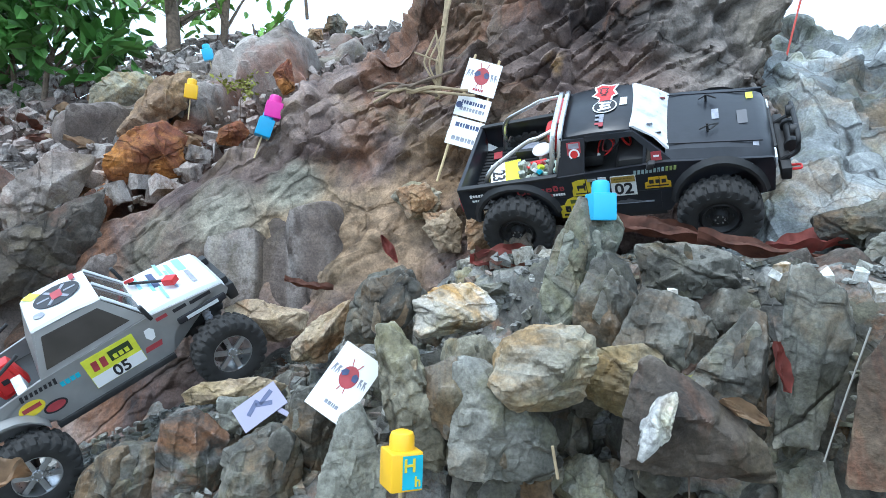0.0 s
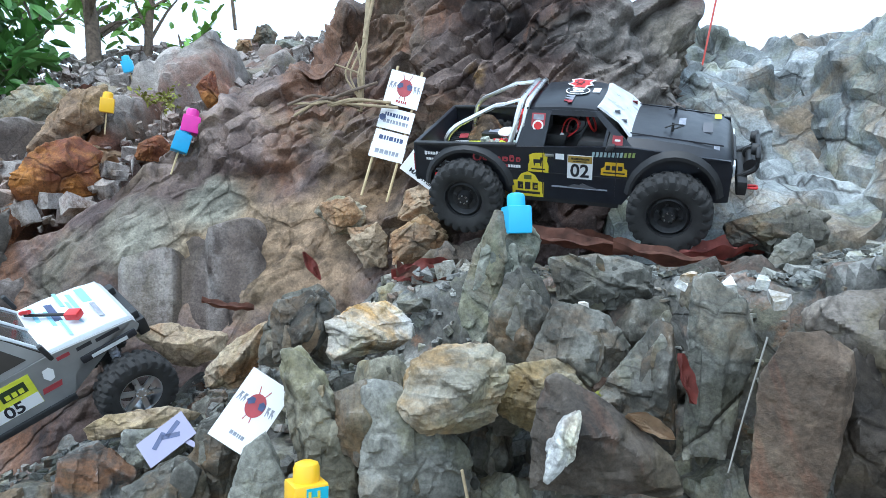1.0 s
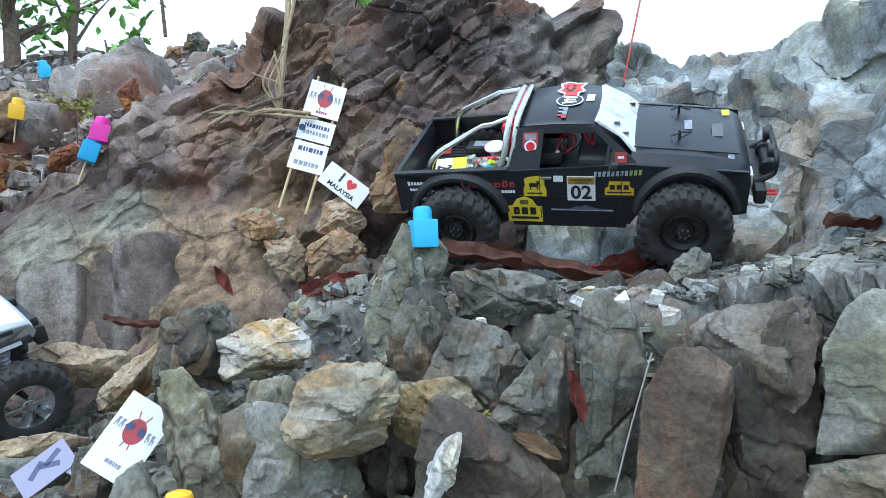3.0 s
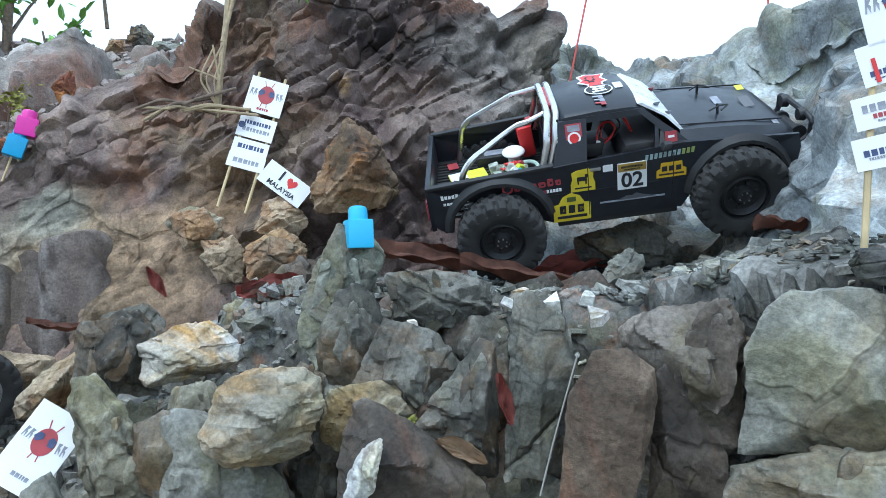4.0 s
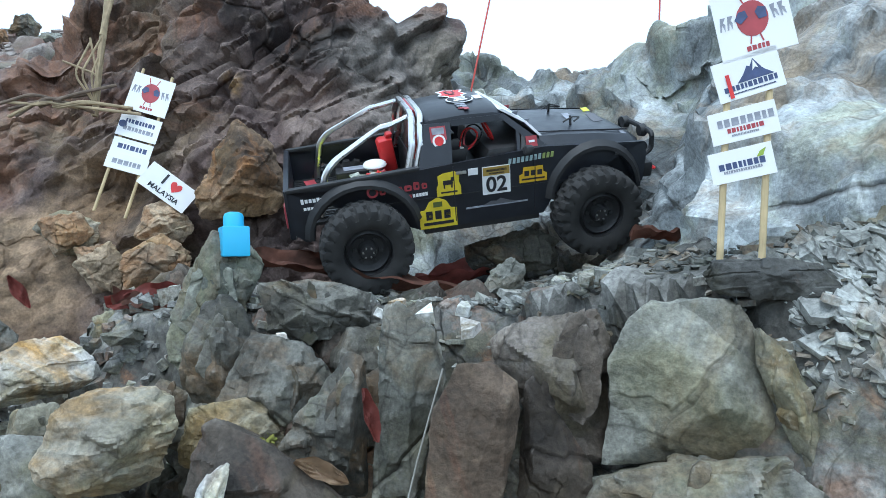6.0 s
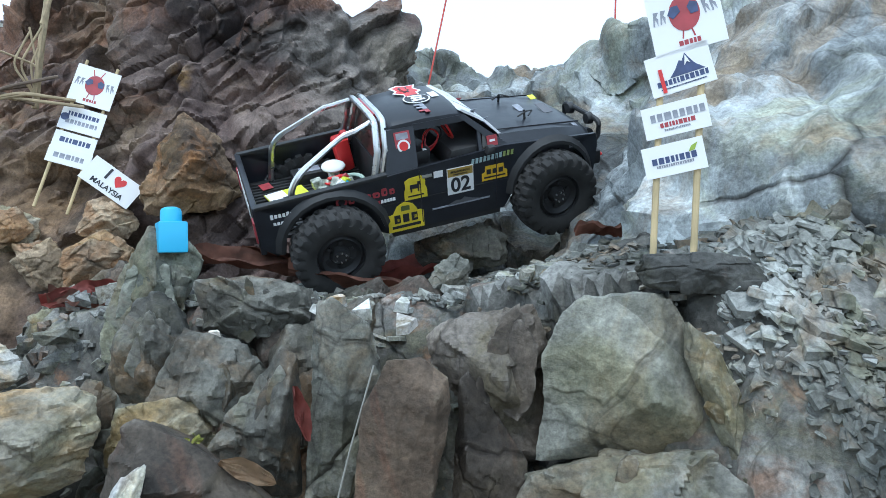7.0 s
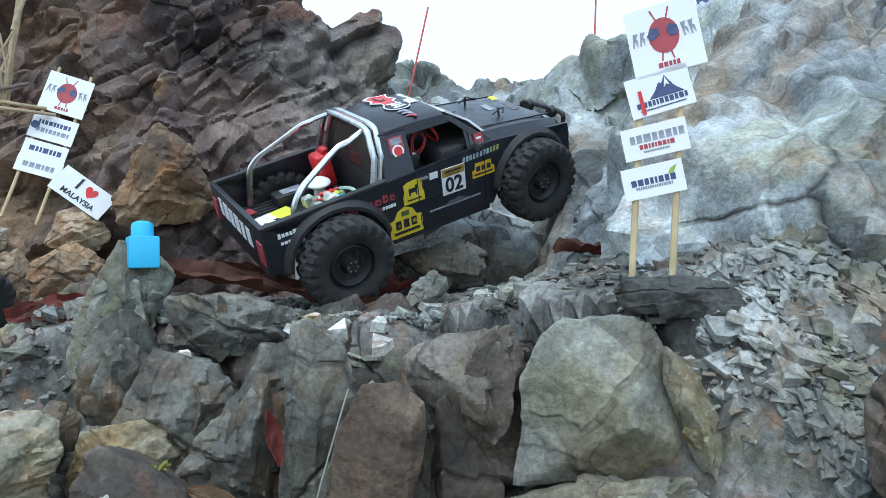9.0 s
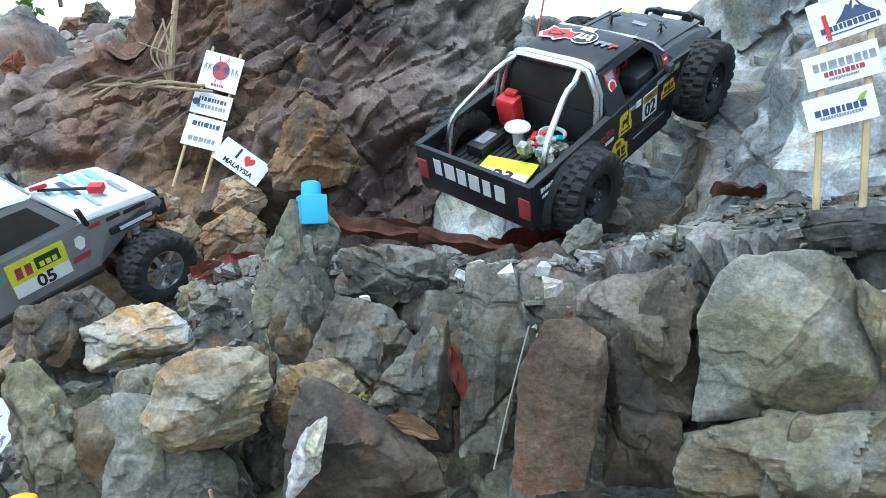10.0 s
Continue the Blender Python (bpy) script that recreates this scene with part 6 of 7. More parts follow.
# ---- signs ----
def print_bars(board, w, h, rows, seed):
    """Unreadable print: small bars in rows of (y, height, colour, share of the width)."""
    rnd = random.Random(seed)
    for y, bh, mat, share in rows:
        x = -w * share / 2
        while x < w * share / 2:
            bw = rnd.uniform(0.35, 0.9) * bh
            plate("print_bar", pose(x + bw / 2, y, 0.0012), bw, bh, mat, board, "", 0.0004)
            x += bw + bh * 0.22


def bug_print(board, s, y=0.0):
    """A round red emblem with dark wings and legs."""
    plate("emblem", pose(0, y, 0.0012), 0.42 * s, 0.52 * s, DARK_RED, board, "", 0.0004, ROUND)
    for k in (-1, 1):
        plate("emblem_wing", pose(k * 0.13 * s, y + 0.05 * s, 0.0016, 0, 0, k * 25), 0.16 * s, 0.2 * s, NAVY, board, "", 0.0004, [(-1, -0.6), (0.2, -1), (1, 0.2), (0.2, 1), (-0.8, 0.6)])
        plate("emblem_leg", pose(k * 0.1 * s, y + 0.32 * s, 0.0012, 0, 0, -k * 20), 0.02 * s, 0.16 * s, DARK_RED, board, "", 0.0004)
        plate("emblem_leg", pose(k * 0.07 * s, y - 0.30 * s, 0.0012, 0, 0, k * 12), 0.02 * s, 0.12 * s, DARK_RED, board, "", 0.0004)
        for j in (0, 1):
            plate("print_bar", pose(k * (0.29 + 0.10 * j) * s, y + 0.02 * s, 0.0012, 0, 0, k * 8), 0.07 * s, 0.2 * s, GREY_PRINT, board, "", 0.0004, [(-1, -1), (-0.4, -1), (-0.2, 0), (1, -1), (1, 0), (0.2, 0.3), (1, 1), (-1, 1)])


def make_sign(m, boards, sticks, label):
    """boards: (x, y, width, height, kind); sticks: (x, y bottom, y top)."""
    sign = tagged(new("sponsor_sign"), label, "sign")
    sign.matrix_basis = m
    for x0, y0, x1, y1 in sticks:
        part("stick", tube(bmesh.new(), [(x0, y0, -0.003), (x1, y1, -0.003)], 0.0028, 8), BAMBOO, sign, "thin wooden stick")
    for k, (x, y, w, h, kind, tilt) in enumerate(boards):
        b = plate("board", pose(x, y, 0, 0, 0, tilt), w, h, WHITE, sign, "white printed card", 0.0012)
        if kind == "bug":
            bug_print(b, h, 0.04 * h)
            print_bars(b, w, h, [(-0.38 * h, 0.07 * h, DARK_RED, 0.3)], k)
        elif kind == "peak":
            plate("mountain_print", pose(0.1 * w, 0.12 * h, 0.0012), 0.55 * w, 0.5 * h, NAVY, b, "", 0.0004, [(-1, -1), (1, -1), (0.6, -0.4), (0.45, -0.1), (0.1, 1), (-0.15, 0.3), (-0.3, 0.45), (-0.6, -0.3)])
            plate("snow_print", pose(0.12 * w, 0.2 * h, 0.0017), 0.13 * w, 0.26 * h, WHITE, b, "", 0.0004, [(-0.6, -1), (0.2, -0.4), (0.9, -0.8), (0.1, 1)])
            print_bars(b, w, h, [(-0.22 * h, 0.13 * h, NAVY, 0.78), (-0.36 * h, 0.03 * h, NAVY, 0.7)], k + 5)
            plate("print_bar", pose(-0.3 * w, -0.15 * h, 0.0018), 0.06 * w, 0.6 * h, RED, b, "", 0.0004)
        elif kind == "wide":
            print_bars(b, w, h, [(0.12 * h, 0.24 * h, GREY_PRINT, 0.75), (-0.14 * h, 0.14 * h, DARK_RED, 0.5), (-0.30 * h, 0.06 * h, GREY_PRINT, 0.4)], k + 9)
        elif kind == "race":
            print_bars(b, w, h, [(0.0, 0.20 * h, NAVY, 0.72), (-0.18 * h, 0.08 * h, GREY_PRINT, 0.6)], k + 3)
            plate("leaf_print", pose(0.33 * w, 0.22 * h, 0.0012, 0, 0, 18), 0.2 * w, 0.2 * h, plain("green_print", (0.30, 0.42, 0.05), 0.5), b, "", 0.0004, [(-1, -0.6), (0, -1), (1, 0.8), (-0.2, 0.6)])
        elif kind == "line":
            print_bars(b, w, h, [(0, 0.3 * h, GREY_PRINT if k % 2 else NAVY, 0.7)], k + 20)
        else:
            print_bars(b, w, h, [(0.18 * h, 0.17 * h, NAVY, 0.7), (-0.14 * h, 0.17 * h, GREY_PRINT, 0.72)], k + 30)
            plate("print_disc", pose(-0.4 * w, 0, 0.0012), 0.3 * h, 0.3 * h, NAVY, b, "", 0.0004, ROUND)
    return sign


# leaning against the wall: faces the path, sides lean to the right
make_sign(pose(0.055, 1.352, 0.872, 80, 16, -4),
          [(0.0, 0.088, 0.072, 0.074, "bug", 0), (0.0, 0.020, 0.070, 0.046, "rows", 0), (0.0, -0.022, 0.068, 0.030, "line", 0), (0.0, -0.052, 0.070, 0.030, "line", 0)],
          [(-0.026, -0.150, -0.026, 0.136), (0.026, -0.150, 0.026, 0.136)], "four white sponsor cards on sticks leaning on the wall")
make_sign(pose(0.600, 0.470, 0.622, 90, 0, -42),
          [(0.010, 0.190, 0.057, 0.058, "bug", 9), (0.0045, 0.1455, 0.051, 0.034, "peak", 12), (-0.0005, 0.106, 0.052, 0.027, "wide", 9), (-0.003, 0.0725, 0.049, 0.0265, "race", 9)],
          [(-0.0235, -0.012, -0.006, 0.20), (0.0085, -0.012, 0.026, 0.20)], "tall sponsor sign of four white cards on two wooden sticks")
make_sign(pose(1.05, 0.80, 1.045, 86, 12, -40), [(0, 0.0, 0.075, 0.09, "rows", 6)], [(-0.026, -0.17, -0.024, 0.05), (0.022, -0.17, 0.024, 0.05)], "small sponsor sign on two sticks on the rock slope")

love = plate("small_card", pose(0.113, 1.262, 0.770, 78, 38, 0), 0.090, 0.047, WHITE, None, "", 0.0012)
tagged(love, "small white card with red heart against a block", "card")
letters("lettering", "I", 0.028, pose(-0.012, 0.008, 0.0016), INK, love)
plate("heart_print", pose(0.010, 0.006, 0.0013), 0.020, 0.020, RED, love, "red heart", 0.0004, HEART)
letters("lettering", "MALAYSIA", 0.0125, pose(0.0, -0.0135, 0.0016), INK, love)

near = plate("small_card", pose(-0.108, 0.722, 0.452, 74, 34, -6), 0.050, 0.080, WHITE, None, "", 0.0012)
tagged(near, "white card with red bug emblem leaning on rocks", "card")
bug_print(near, 0.05, 0.008)
print_bars(near, 0.05, 0.08, [(-0.026, 0.004, GREY_PRINT, 0.3)], 2)

fallen = plate("fallen_card", pose(-0.234, 0.84, 0.398, 48, -34, 20), 0.062, 0.038, LILAC, None, "", 0.0012)
tagged(fallen, "lilac card with shade put into its colour, lying on its stick", "card")
for k, (x, y, a) in enumerate(((-0.008, 0.004, 30), (0.006, 0.0, -30), (0.012, 0.006, 20))):
    plate("print_bar", pose(x, y, 0.0012, 0, 0, a), 0.022, 0.006, NAVY, fallen, "", 0.0004)
part("stick", boxed((0.022, -0.030, -0.002), (0.006, 0.05, 0.003), (0, 0, 22)), LILAC, fallen)

for a, b in (((0.757, 1.45, 1.02), (0.815, 1.45, 1.25)), ((1.165, 1.30, 1.02), (1.185, 1.30, 1.27))):
    ob = part("marker_stake", tube(bmesh.new(), [a, b], 0.0022, 6), RED_STAKE)
    tagged(ob, "thin red wire stake on the skyline", "stake", "red stakes")


# ---- leaves, stems, bushes ----
def dry_leaf(m, length, width, material, label, seed, curl=0.35, folds=1.0):
    """A curled dry leaf with a midrib."""
    rnd = random.Random(seed)
    n, k = 34, 12
    bm = bmesh.new()
    rows = []
    for i in range(n + 1):
        u = i / n
        w = width * (math.sin(math.pi * min(1, u * 0.96 + 0.03)) ** 0.7) * (1 + 0.12 * math.sin(9 * u + seed))
        row = []
        for j in range(k + 1):
            v = j / k * 2 - 1
            z = curl * width * abs(v) ** 1.4 + folds * 0.10 * width * math.sin(7 * u + 5 * v + seed) + 0.15 * length * math.sin(2.4 * u + seed) * 0.5
            z += folds * width * (0.05 * math.sin(19 * v + 6 * u + seed) + 0.06 * math.sin(21 * u + 3 * v + 2 * seed))
            row.append(bm.verts.new((length * (u - 0.5), v * w / 2, z + rnd.uniform(-1, 1) * 0.012 * width)))
        rows.append(row)
    for a, b in zip(rows, rows[1:]):
        for j in range(k):
            bm.faces.new((a[j], a[j + 1], b[j + 1], b[j]))
    bmesh.ops.solidify(bm, geom=bm.faces[:], thickness=0.0008)
    ob = part("dry_leaf", bm, material, None, label, 60)
    ob["category"] = "leaf"
    ob.matrix_basis = m
    return ob


dry_leaf(pose(0.30, 0.93, 0.612, 25, 4, -6), 0.17, 0.04, DRY_LEAF, "long curled brown dry leaf on the ledge", 1)
dry_leaf(pose(0.44, 0.87, 0.590, 15, 3, -10), 0.20, 0.04, DRY_LEAF, "long brown dry leaf under the truck", 2)
dry_leaf(pose(0.095, 1.05, 0.568, 20, 4, -12), 0.09, 0.04, DRY_LEAF, "crumpled brown dry leaf at the foot of the wall", 15, 0.5, 1.6)
dry_leaf(pose(0.33, 0.96, 0.625, 60, 14, 20), 0.10, 0.03, DRY_LEAF, "curled dark dry leaf standing on the ledge", 16, 0.6)
dry_leaf(pose(0.52, 0.93, 0.600, 10, 0, 15), 0.16, 0.05, RED_LEAF, "reddish dry leaf on the ledge", 5)
dry_leaf(pose(0.092, 1.06, 0.585, 50, -10, 8), 0.10, 0.045, RED_LEAF, "crumpled red-brown dry leaf between blocks", 3, 0.3, 1.0)
dry_leaf(pose(0.304, 0.592, 0.494, 75, 80, 0), 0.046, 0.013, RED_LEAF, "small red dry leaf hanging between rocks", 4, 0.6)
dry_leaf(pose(0.258, 0.566, 0.458, 60, 30, 0), 0.046, 0.016, TAN_LEAF, "curled tan dry leaf on a rock", 6)
dry_leaf(pose(-0.245, 1.20, 0.535, 20, 5, 0), 0.09, 0.022, DRY_LEAF, "brown dry leaf on a tan rock", 9)
dry_leaf(pose(-0.10, 1.22, 0.60, 80, 60, 0), 0.06, 0.018, RED_LEAF, "dry leaf stuck against the rock face", 10)
dry_leaf(pose(-0.50, 0.72, 0.335, 30, -20, 20), 0.09, 0.05, TAN_LEAF, "pale dry leaf over the tyre", 11)
dry_leaf(pose(0.70, 0.72, 0.64, 10, 0, 10), 0.09, 0.03, DRY_LEAF, "dark dry leaf in the gravel", 13)
for k in range(16):
    rnd = random.Random(50 + k)
    x, y = rnd.uniform(-1.6, -0.7), rnd.uniform(1.8, 2.6)
    dry_leaf(pose(x, y, 0.66 + 0.60 * (y - 1.5) + 0.12 * min(0, x + 0.6) + 0.03, rnd.uniform(10, 50), rnd.uniform(-30, 30), rnd.uniform(0, 360)), rnd.uniform(0.08, 0.16), rnd.uniform(0.025, 0.05), (TAN_LEAF, DRY_LEAF)[k % 2], "dry brown leaf litter on the hillside", 60 + k)


def twig(name, pts, r, material, label, category="twig"):
    ob = part(name, tube(bmesh.new(), bent(pts), r, 7), material, None, label)
    ob["category"] = category
    return ob


twig("dead_stem", [(-0.012, 1.36, 0.91), (-0.002, 1.36, 1.02), (0.010, 1.37, 1.12), (0.016, 1.38, 1.26)], 0.006, DRY_GRASS, "dry upright plant stem before the wall")
twig("dead_stem", [(0.0, 1.36, 1.06), (0.02, 1.37, 1.14), (0.035, 1.38, 1.24)], 0.004, DRY_GRASS, "thin dry side stem before the wall")
for k in range(9):
    rnd = random.Random(k)
    x = -0.05 + rnd.uniform(-0.07, 0.05)
    twig("dead_stem", [(x - 0.05, 1.34, 0.905 + rnd.uniform(-0.01, 0.02)), (x, 1.33, 0.925 + rnd.uniform(-0.01, 0.02)), (x + 0.07, 1.35, 0.94 + rnd.uniform(-0.03, 0.03))], 0.003, (DRY_GRASS, BARK)[k % 2], "dry grass stalk caught on the wall")
for k in range(6):
    rnd = random.Random(20 + k)
    twig("dead_stem", [(-0.01, 1.35, 0.93), (-0.02 + rnd.uniform(-0.03, 0.02), 1.34, 0.98), (-0.02 + rnd.uniform(-0.05, 0.03), 1.34, 1.02 + rnd.uniform(-0.02, 0.04))], 0.002, DRY_GRASS, "thin dry grass blade before the wall")
twig("dead_stem", [(0.322, 0.555, 0.42), (0.335, 0.55, 0.47), (0.355, 0.545, 0.535)], 0.0008, plain("grey_twig", (0.30, 0.29, 0.26), 0.8), "thin grey twig leaning on the slabs")
twig("dead_stem", [(0.105, 0.60, 0.39), (0.10, 0.60, 0.42)], 0.0015, DRY_GRASS, "thin dry stalk in the bank")
twig("dead_stem", [(0.95, 0.55, 1.02), (1.05, 0.6, 1.0), (1.2, 0.62, 1.02)], 0.003, BARK, "thin bent twig on the rock slope")


def leafy(name, place, reach, count, size, material, label, seed, limbs=7, category="bush", trunk=0.012, height=0.5):
    """A shrub: tapered stem, limbs and single leaves."""
    rnd = random.Random(seed)
    tree = thing(name, label, category)
    tree.matrix_basis = pose(*place)
    bm = bmesh.new()
    lean = rnd.uniform(-0.1, 0.1)
    tube(bm, [(0, 0, -0.1), (lean * 0.3, 0, height * 0.5), (lean, 0.02, height), (lean * 1.4, 0.02, height * 1.6)], [trunk, trunk * 0.85, trunk * 0.6, trunk * 0.3], 8)
    tips = []
    for k in range(limbs):
        a, e = rnd.uniform(0, 2 * math.pi), rnd.uniform(0.1, 1.2)
        b = Vector((lean * 0.6, 0, height * rnd.uniform(0.25, 1.2)))
        d = Vector((math.cos(a) * math.cos(e), math.sin(a) * math.cos(e), math.sin(e))) * reach * rnd.uniform(0.6, 1.1)
        mid = b + d * 0.5 + Vector((0, 0, 0.05 * reach))
        tube(bm, [b, mid, b + d], [trunk * 0.4, trunk * 0.25, trunk * 0.1], 5)
        tips += [b + d * t for t in (0.45, 0.6, 0.75, 0.9, 1.0)]
    part("trunk", bm, BARK, tree)
    vs, fs = [], []
    for k in range(count):
        c = rnd.choice(tips) + Vector((rnd.gauss(0, 1), rnd.gauss(0, 1), rnd.gauss(0, 0.8))) * reach * 0.13
        q = Euler((rnd.uniform(-1.1, 1.1), rnd.uniform(-1.1, 1.1), rnd.uniform(0, 6.28))).to_matrix()
        s = size * rnd.uniform(0.6, 1.25)
        i = len(vs)
        for x, y, z in ((0, 0, 0), (0.3, 0.22, 0.04), (0.7, 0.2, 0.02), (1, 0, -0.08), (0.7, -0.2, 0.02), (0.3, -0.22, 0.04), (0.5, 0, -0.03)):
            vs.append(c + q @ Vector((x * s, y * s, z * s)))
        fs += [(i, i + 1, i + 6), (i + 1, i + 2, i + 6), (i + 2, i + 3, i + 6), (i + 3, i + 4, i + 6), (i + 4, i + 5, i + 6), (i + 5, i, i + 6)]
    me = mesh_of("crown", np.array([tuple(v) for v in vs]), fs, material)
    ob = new("crown", me)
    ob.parent = tree
    return tree


leafy("bush", (-1.75, 2.7, 1.22), 0.42, 620, 0.10, LEAF_GREEN, "leafy green bush on the crest of the hill", 1, 12, height=0.35)
leafy("bush", (-1.50, 2.45, 1.15), 0.34, 420, 0.09, LEAF_GREEN, "broad-leaved green bush at the hill's edge", 2, 10, height=0.3)
leafy("bush", (-2.05, 2.55, 1.05), 0.45, 600, 0.10, LEAF_GREEN, "dense green bush on the hillside", 3, 12, height=0.3)
leafy("small_tree", (-1.22, 3.0, 1.42), 0.40, 130, 0.07, LEAF_LIGHT, "thin tree with bare grey trunk on the crest", 4, 12, "tree", 0.035, 0.5)
leafy("small_tree", (-1.02, 3.05, 1.45), 0.36, 160, 0.07, LEAF_LIGHT, "thin light green tree on the crest", 5, 10, "tree", 0.022, 0.45)
leafy("small_tree", (-1.55, 3.1, 1.35), 0.5, 220, 0.08, LEAF_LIGHT, "sparse tree with thin branches on the crest", 6, 12, "tree", 0.02, 0.55)
leafy("bush", (-0.84, 3.05, 1.46), 0.20, 110, 0.06, LEAF_LIGHT, "small bright green bush on the crest", 7, 7, height=0.12)
leafy("small_tree", (-0.62, 3.0, 1.75), 0.2, 24, 0.07, LEAF_LIGHT, "twig with few light green leaves above the crest", 8, 5, "tree", 0.008, 0.2)
leafy("weed", (0.20, 1.42, 1.17), 0.09, 14, 0.06, LEAF_LIGHT, "small green weed on top of the wall", 9, 5, "plant", 0.003, 0.03)
leafy("weed", (-0.62, 2.0, 1.03), 0.09, 130, 0.018, MOSS, "yellow-green weed growing on the hillside", 10, 8, "plant", 0.002, 0.05)
leafy("weed", (0.225, 0.60, 0.47), 0.012, 40, 0.006, MOSS, "tuft of yellow-green moss between rocks", 11, 5, "plant", 0.001, 0.006)


# ---- loose stones and chips ----
def chip_mesh(spots, seed, flat=0.14):
    """Angular flat chips, (place, size, normal), joined."""
    rnd = np.random.RandomState(seed)
    vs, fs = [], []
    for c, s, nrm in spots:
        n = rnd.randint(4, 7)
        ang = np.sort(rnd.uniform(0, 2 * math.pi, n) * 0.35 + np.arange(n) * 2 * math.pi / n * 0.9)
        rad = s * rnd.uniform(0.6, 1.1, n)
        el = rnd.uniform(0.55, 1.0)
        h = s * flat * rnd.uniform(0.5, 1.6)
        q = (Vector(nrm) + Vector(rnd.normal(0, 0.25, 3))).to_track_quat("Z", "Y").to_matrix() @ Euler((0, 0, rnd.uniform(0, 6.28))).to_matrix()
        q = np.array(q)
        i = len(vs)
        for z, k in ((-h, 0.92), (h, 0.85)):
            for a, r in zip(ang, rad):
                p = np.array((r * k * math.cos(a), r * el * k * math.sin(a), z + rnd.uniform(-0.25, 0.25) * h))
                vs.append(np.asarray(c) + q @ p)
        fs.append(tuple(range(i + n - 1, i - 1, -1)))
        fs.append(tuple(range(i + n, i + 2 * n)))
        for k in range(n):
            fs.append((i + k, i + (k + 1) % n, i + n + (k + 1) % n, i + n + k))
    return np.array(vs), fs


def scatter_chips():
    rnd = np.random.RandomState(5)
    # slate chips over ledge and scree
    spots = []
    while len(spots) < 4600:
        x, y = rnd.uniform(0.22, 0.98), rnd.uniform(0.18, 1.15)
        edge = np.interp(x, [0.2, 0.3, 0.45, 0.54, 0.61, 0.9], [0.78, 0.75, 0.60, 0.50, 0.2, 0.18])
        foot = float(slope_foot(y)) + 0.02
        if y < edge or x > foot + 0.02:
            continue
        s = abs(rnd.normal(0, 1)) * 0.0055 + 0.0035
        spots.append(((x, y, float(ground_height(x, y)) + rnd.uniform(0.0, 0.010)), min(s, 0.02), (0.0, -0.15, 1.0)))
    v, f = chip_mesh(spots, 1)
    ob = new("slate_gravel", mesh_of("slate_gravel", v, f, SLATE_CHIP))
    tagged(ob, "loose pale grey slate chips on ledge and scree", "gravel", kind="stuff")
    # steep scree with larger upright flakes
    spots = []
    while len(spots) < 3200:
        x, y = rnd.uniform(0.53, 0.92), rnd.uniform(0.14, 0.48)
        s = abs(rnd.normal(0, 1)) * 0.0085 + 0.003
        spots.append(((x, y, float(ground_height(x, y)) + rnd.uniform(0.0, 0.012)), min(s, 0.03), (-0.35, -0.75, 0.7)))
    while len(spots) < 6400:
        x, z = rnd.uniform(0.53, 0.74), rnd.uniform(0.34, 0.60)
        y = 0.20 + 0.24 * (z - 0.34) / 0.26 + 0.10 * max(0, 0.62 - x) + rnd.uniform(-0.008, 0.006)
        z = float(ground_height(x, y)) + rnd.uniform(0.0, 0.010)
        s = abs(rnd.normal(0, 1)) * 0.005 + 0.003
        spots.append(((x, y, z), min(s, 0.022), (-0.25, -0.8, 0.6)))
    v, f = chip_mesh(spots, 2, 0.13)
    tagged(new("slate_scree", mesh_of("slate_scree", v, f, SLATE_CHIP)), "steep scree of thin grey slate flakes", "gravel", kind="stuff")
    # chips in the bank between the boulders
    spots = []
    while len(spots) < 2200:
        x, y = rnd.uniform(-0.75, 0.25), rnd.uniform(0.62, 1.25)
        s = abs(rnd.normal(0, 1)) * 0.008 + 0.004
        spots.append(((x, y, float(ground_height(x, y)) + rnd.uniform(0.0, 0.012)), min(s, 0.03), (0.0, -0.3, 1.0)))
    v, f = chip_mesh(spots, 3, 0.35)
    tagged(new("bank_gravel", mesh_of("bank_gravel", v, f, GRAVEL)), "grey broken stone chips between the boulders", "gravel", kind="stuff")
    # rubble on the hillside
    spots = []
    for k in range(2600):
        x, y = rnd.uniform(-2.2, 0.0), rnd.uniform(1.6, 3.1)
        z = 0.64 + 0.60 * (y - 1.5) + 0.12 * min(0, x + 0.6) - 0.9 * float(smooth(-0.12, 0.45, x)) + rnd.uniform(0.0, 0.06)
        spots.append(((x, y, z), min(abs(rnd.normal(0, 1)) * 0.02 + 0.008, 0.06), (0.0, -0.5, 0.8)))
    v, f = chip_mesh(spots, 4, 0.4)
    tagged(new("hill_rubble", mesh_of("hill_rubble", v, f, HILL)), "broken stone rubble on the hillside", "rubble", kind="stuff")
    # stones large enough to pick up
    for k in range(70):
        x, y = rnd.uniform(0.34, 0.80), rnd.uniform(0.42, 0.95)
        edge = np.interp(x, [0.2, 0.3, 0.45, 0.54, 0.61, 0.9], [0.82, 0.78, 0.62, 0.52, 0.3, 0.3])
        foot = float(slope_foot(y)) + 0.02
        if y < edge or x > foot:
            continue
        v, f = chip_mesh([((0, 0, 0), rnd.uniform(0.012, 0.024), (0, -0.2, 1))], 100 + k, 0.3)
        ob = new("slate_piece", mesh_of("slate_piece", v, f, (SLATE_CHIP, SLATE_PALE, SLATE_GREY)[k % 3]))
        ob.matrix_basis = pose(x, y, float(ground_height(x, y)) + 0.006)
        tagged(ob, "flat angular piece of grey slate on the ledge", "stone", "slate pieces on the ledge")
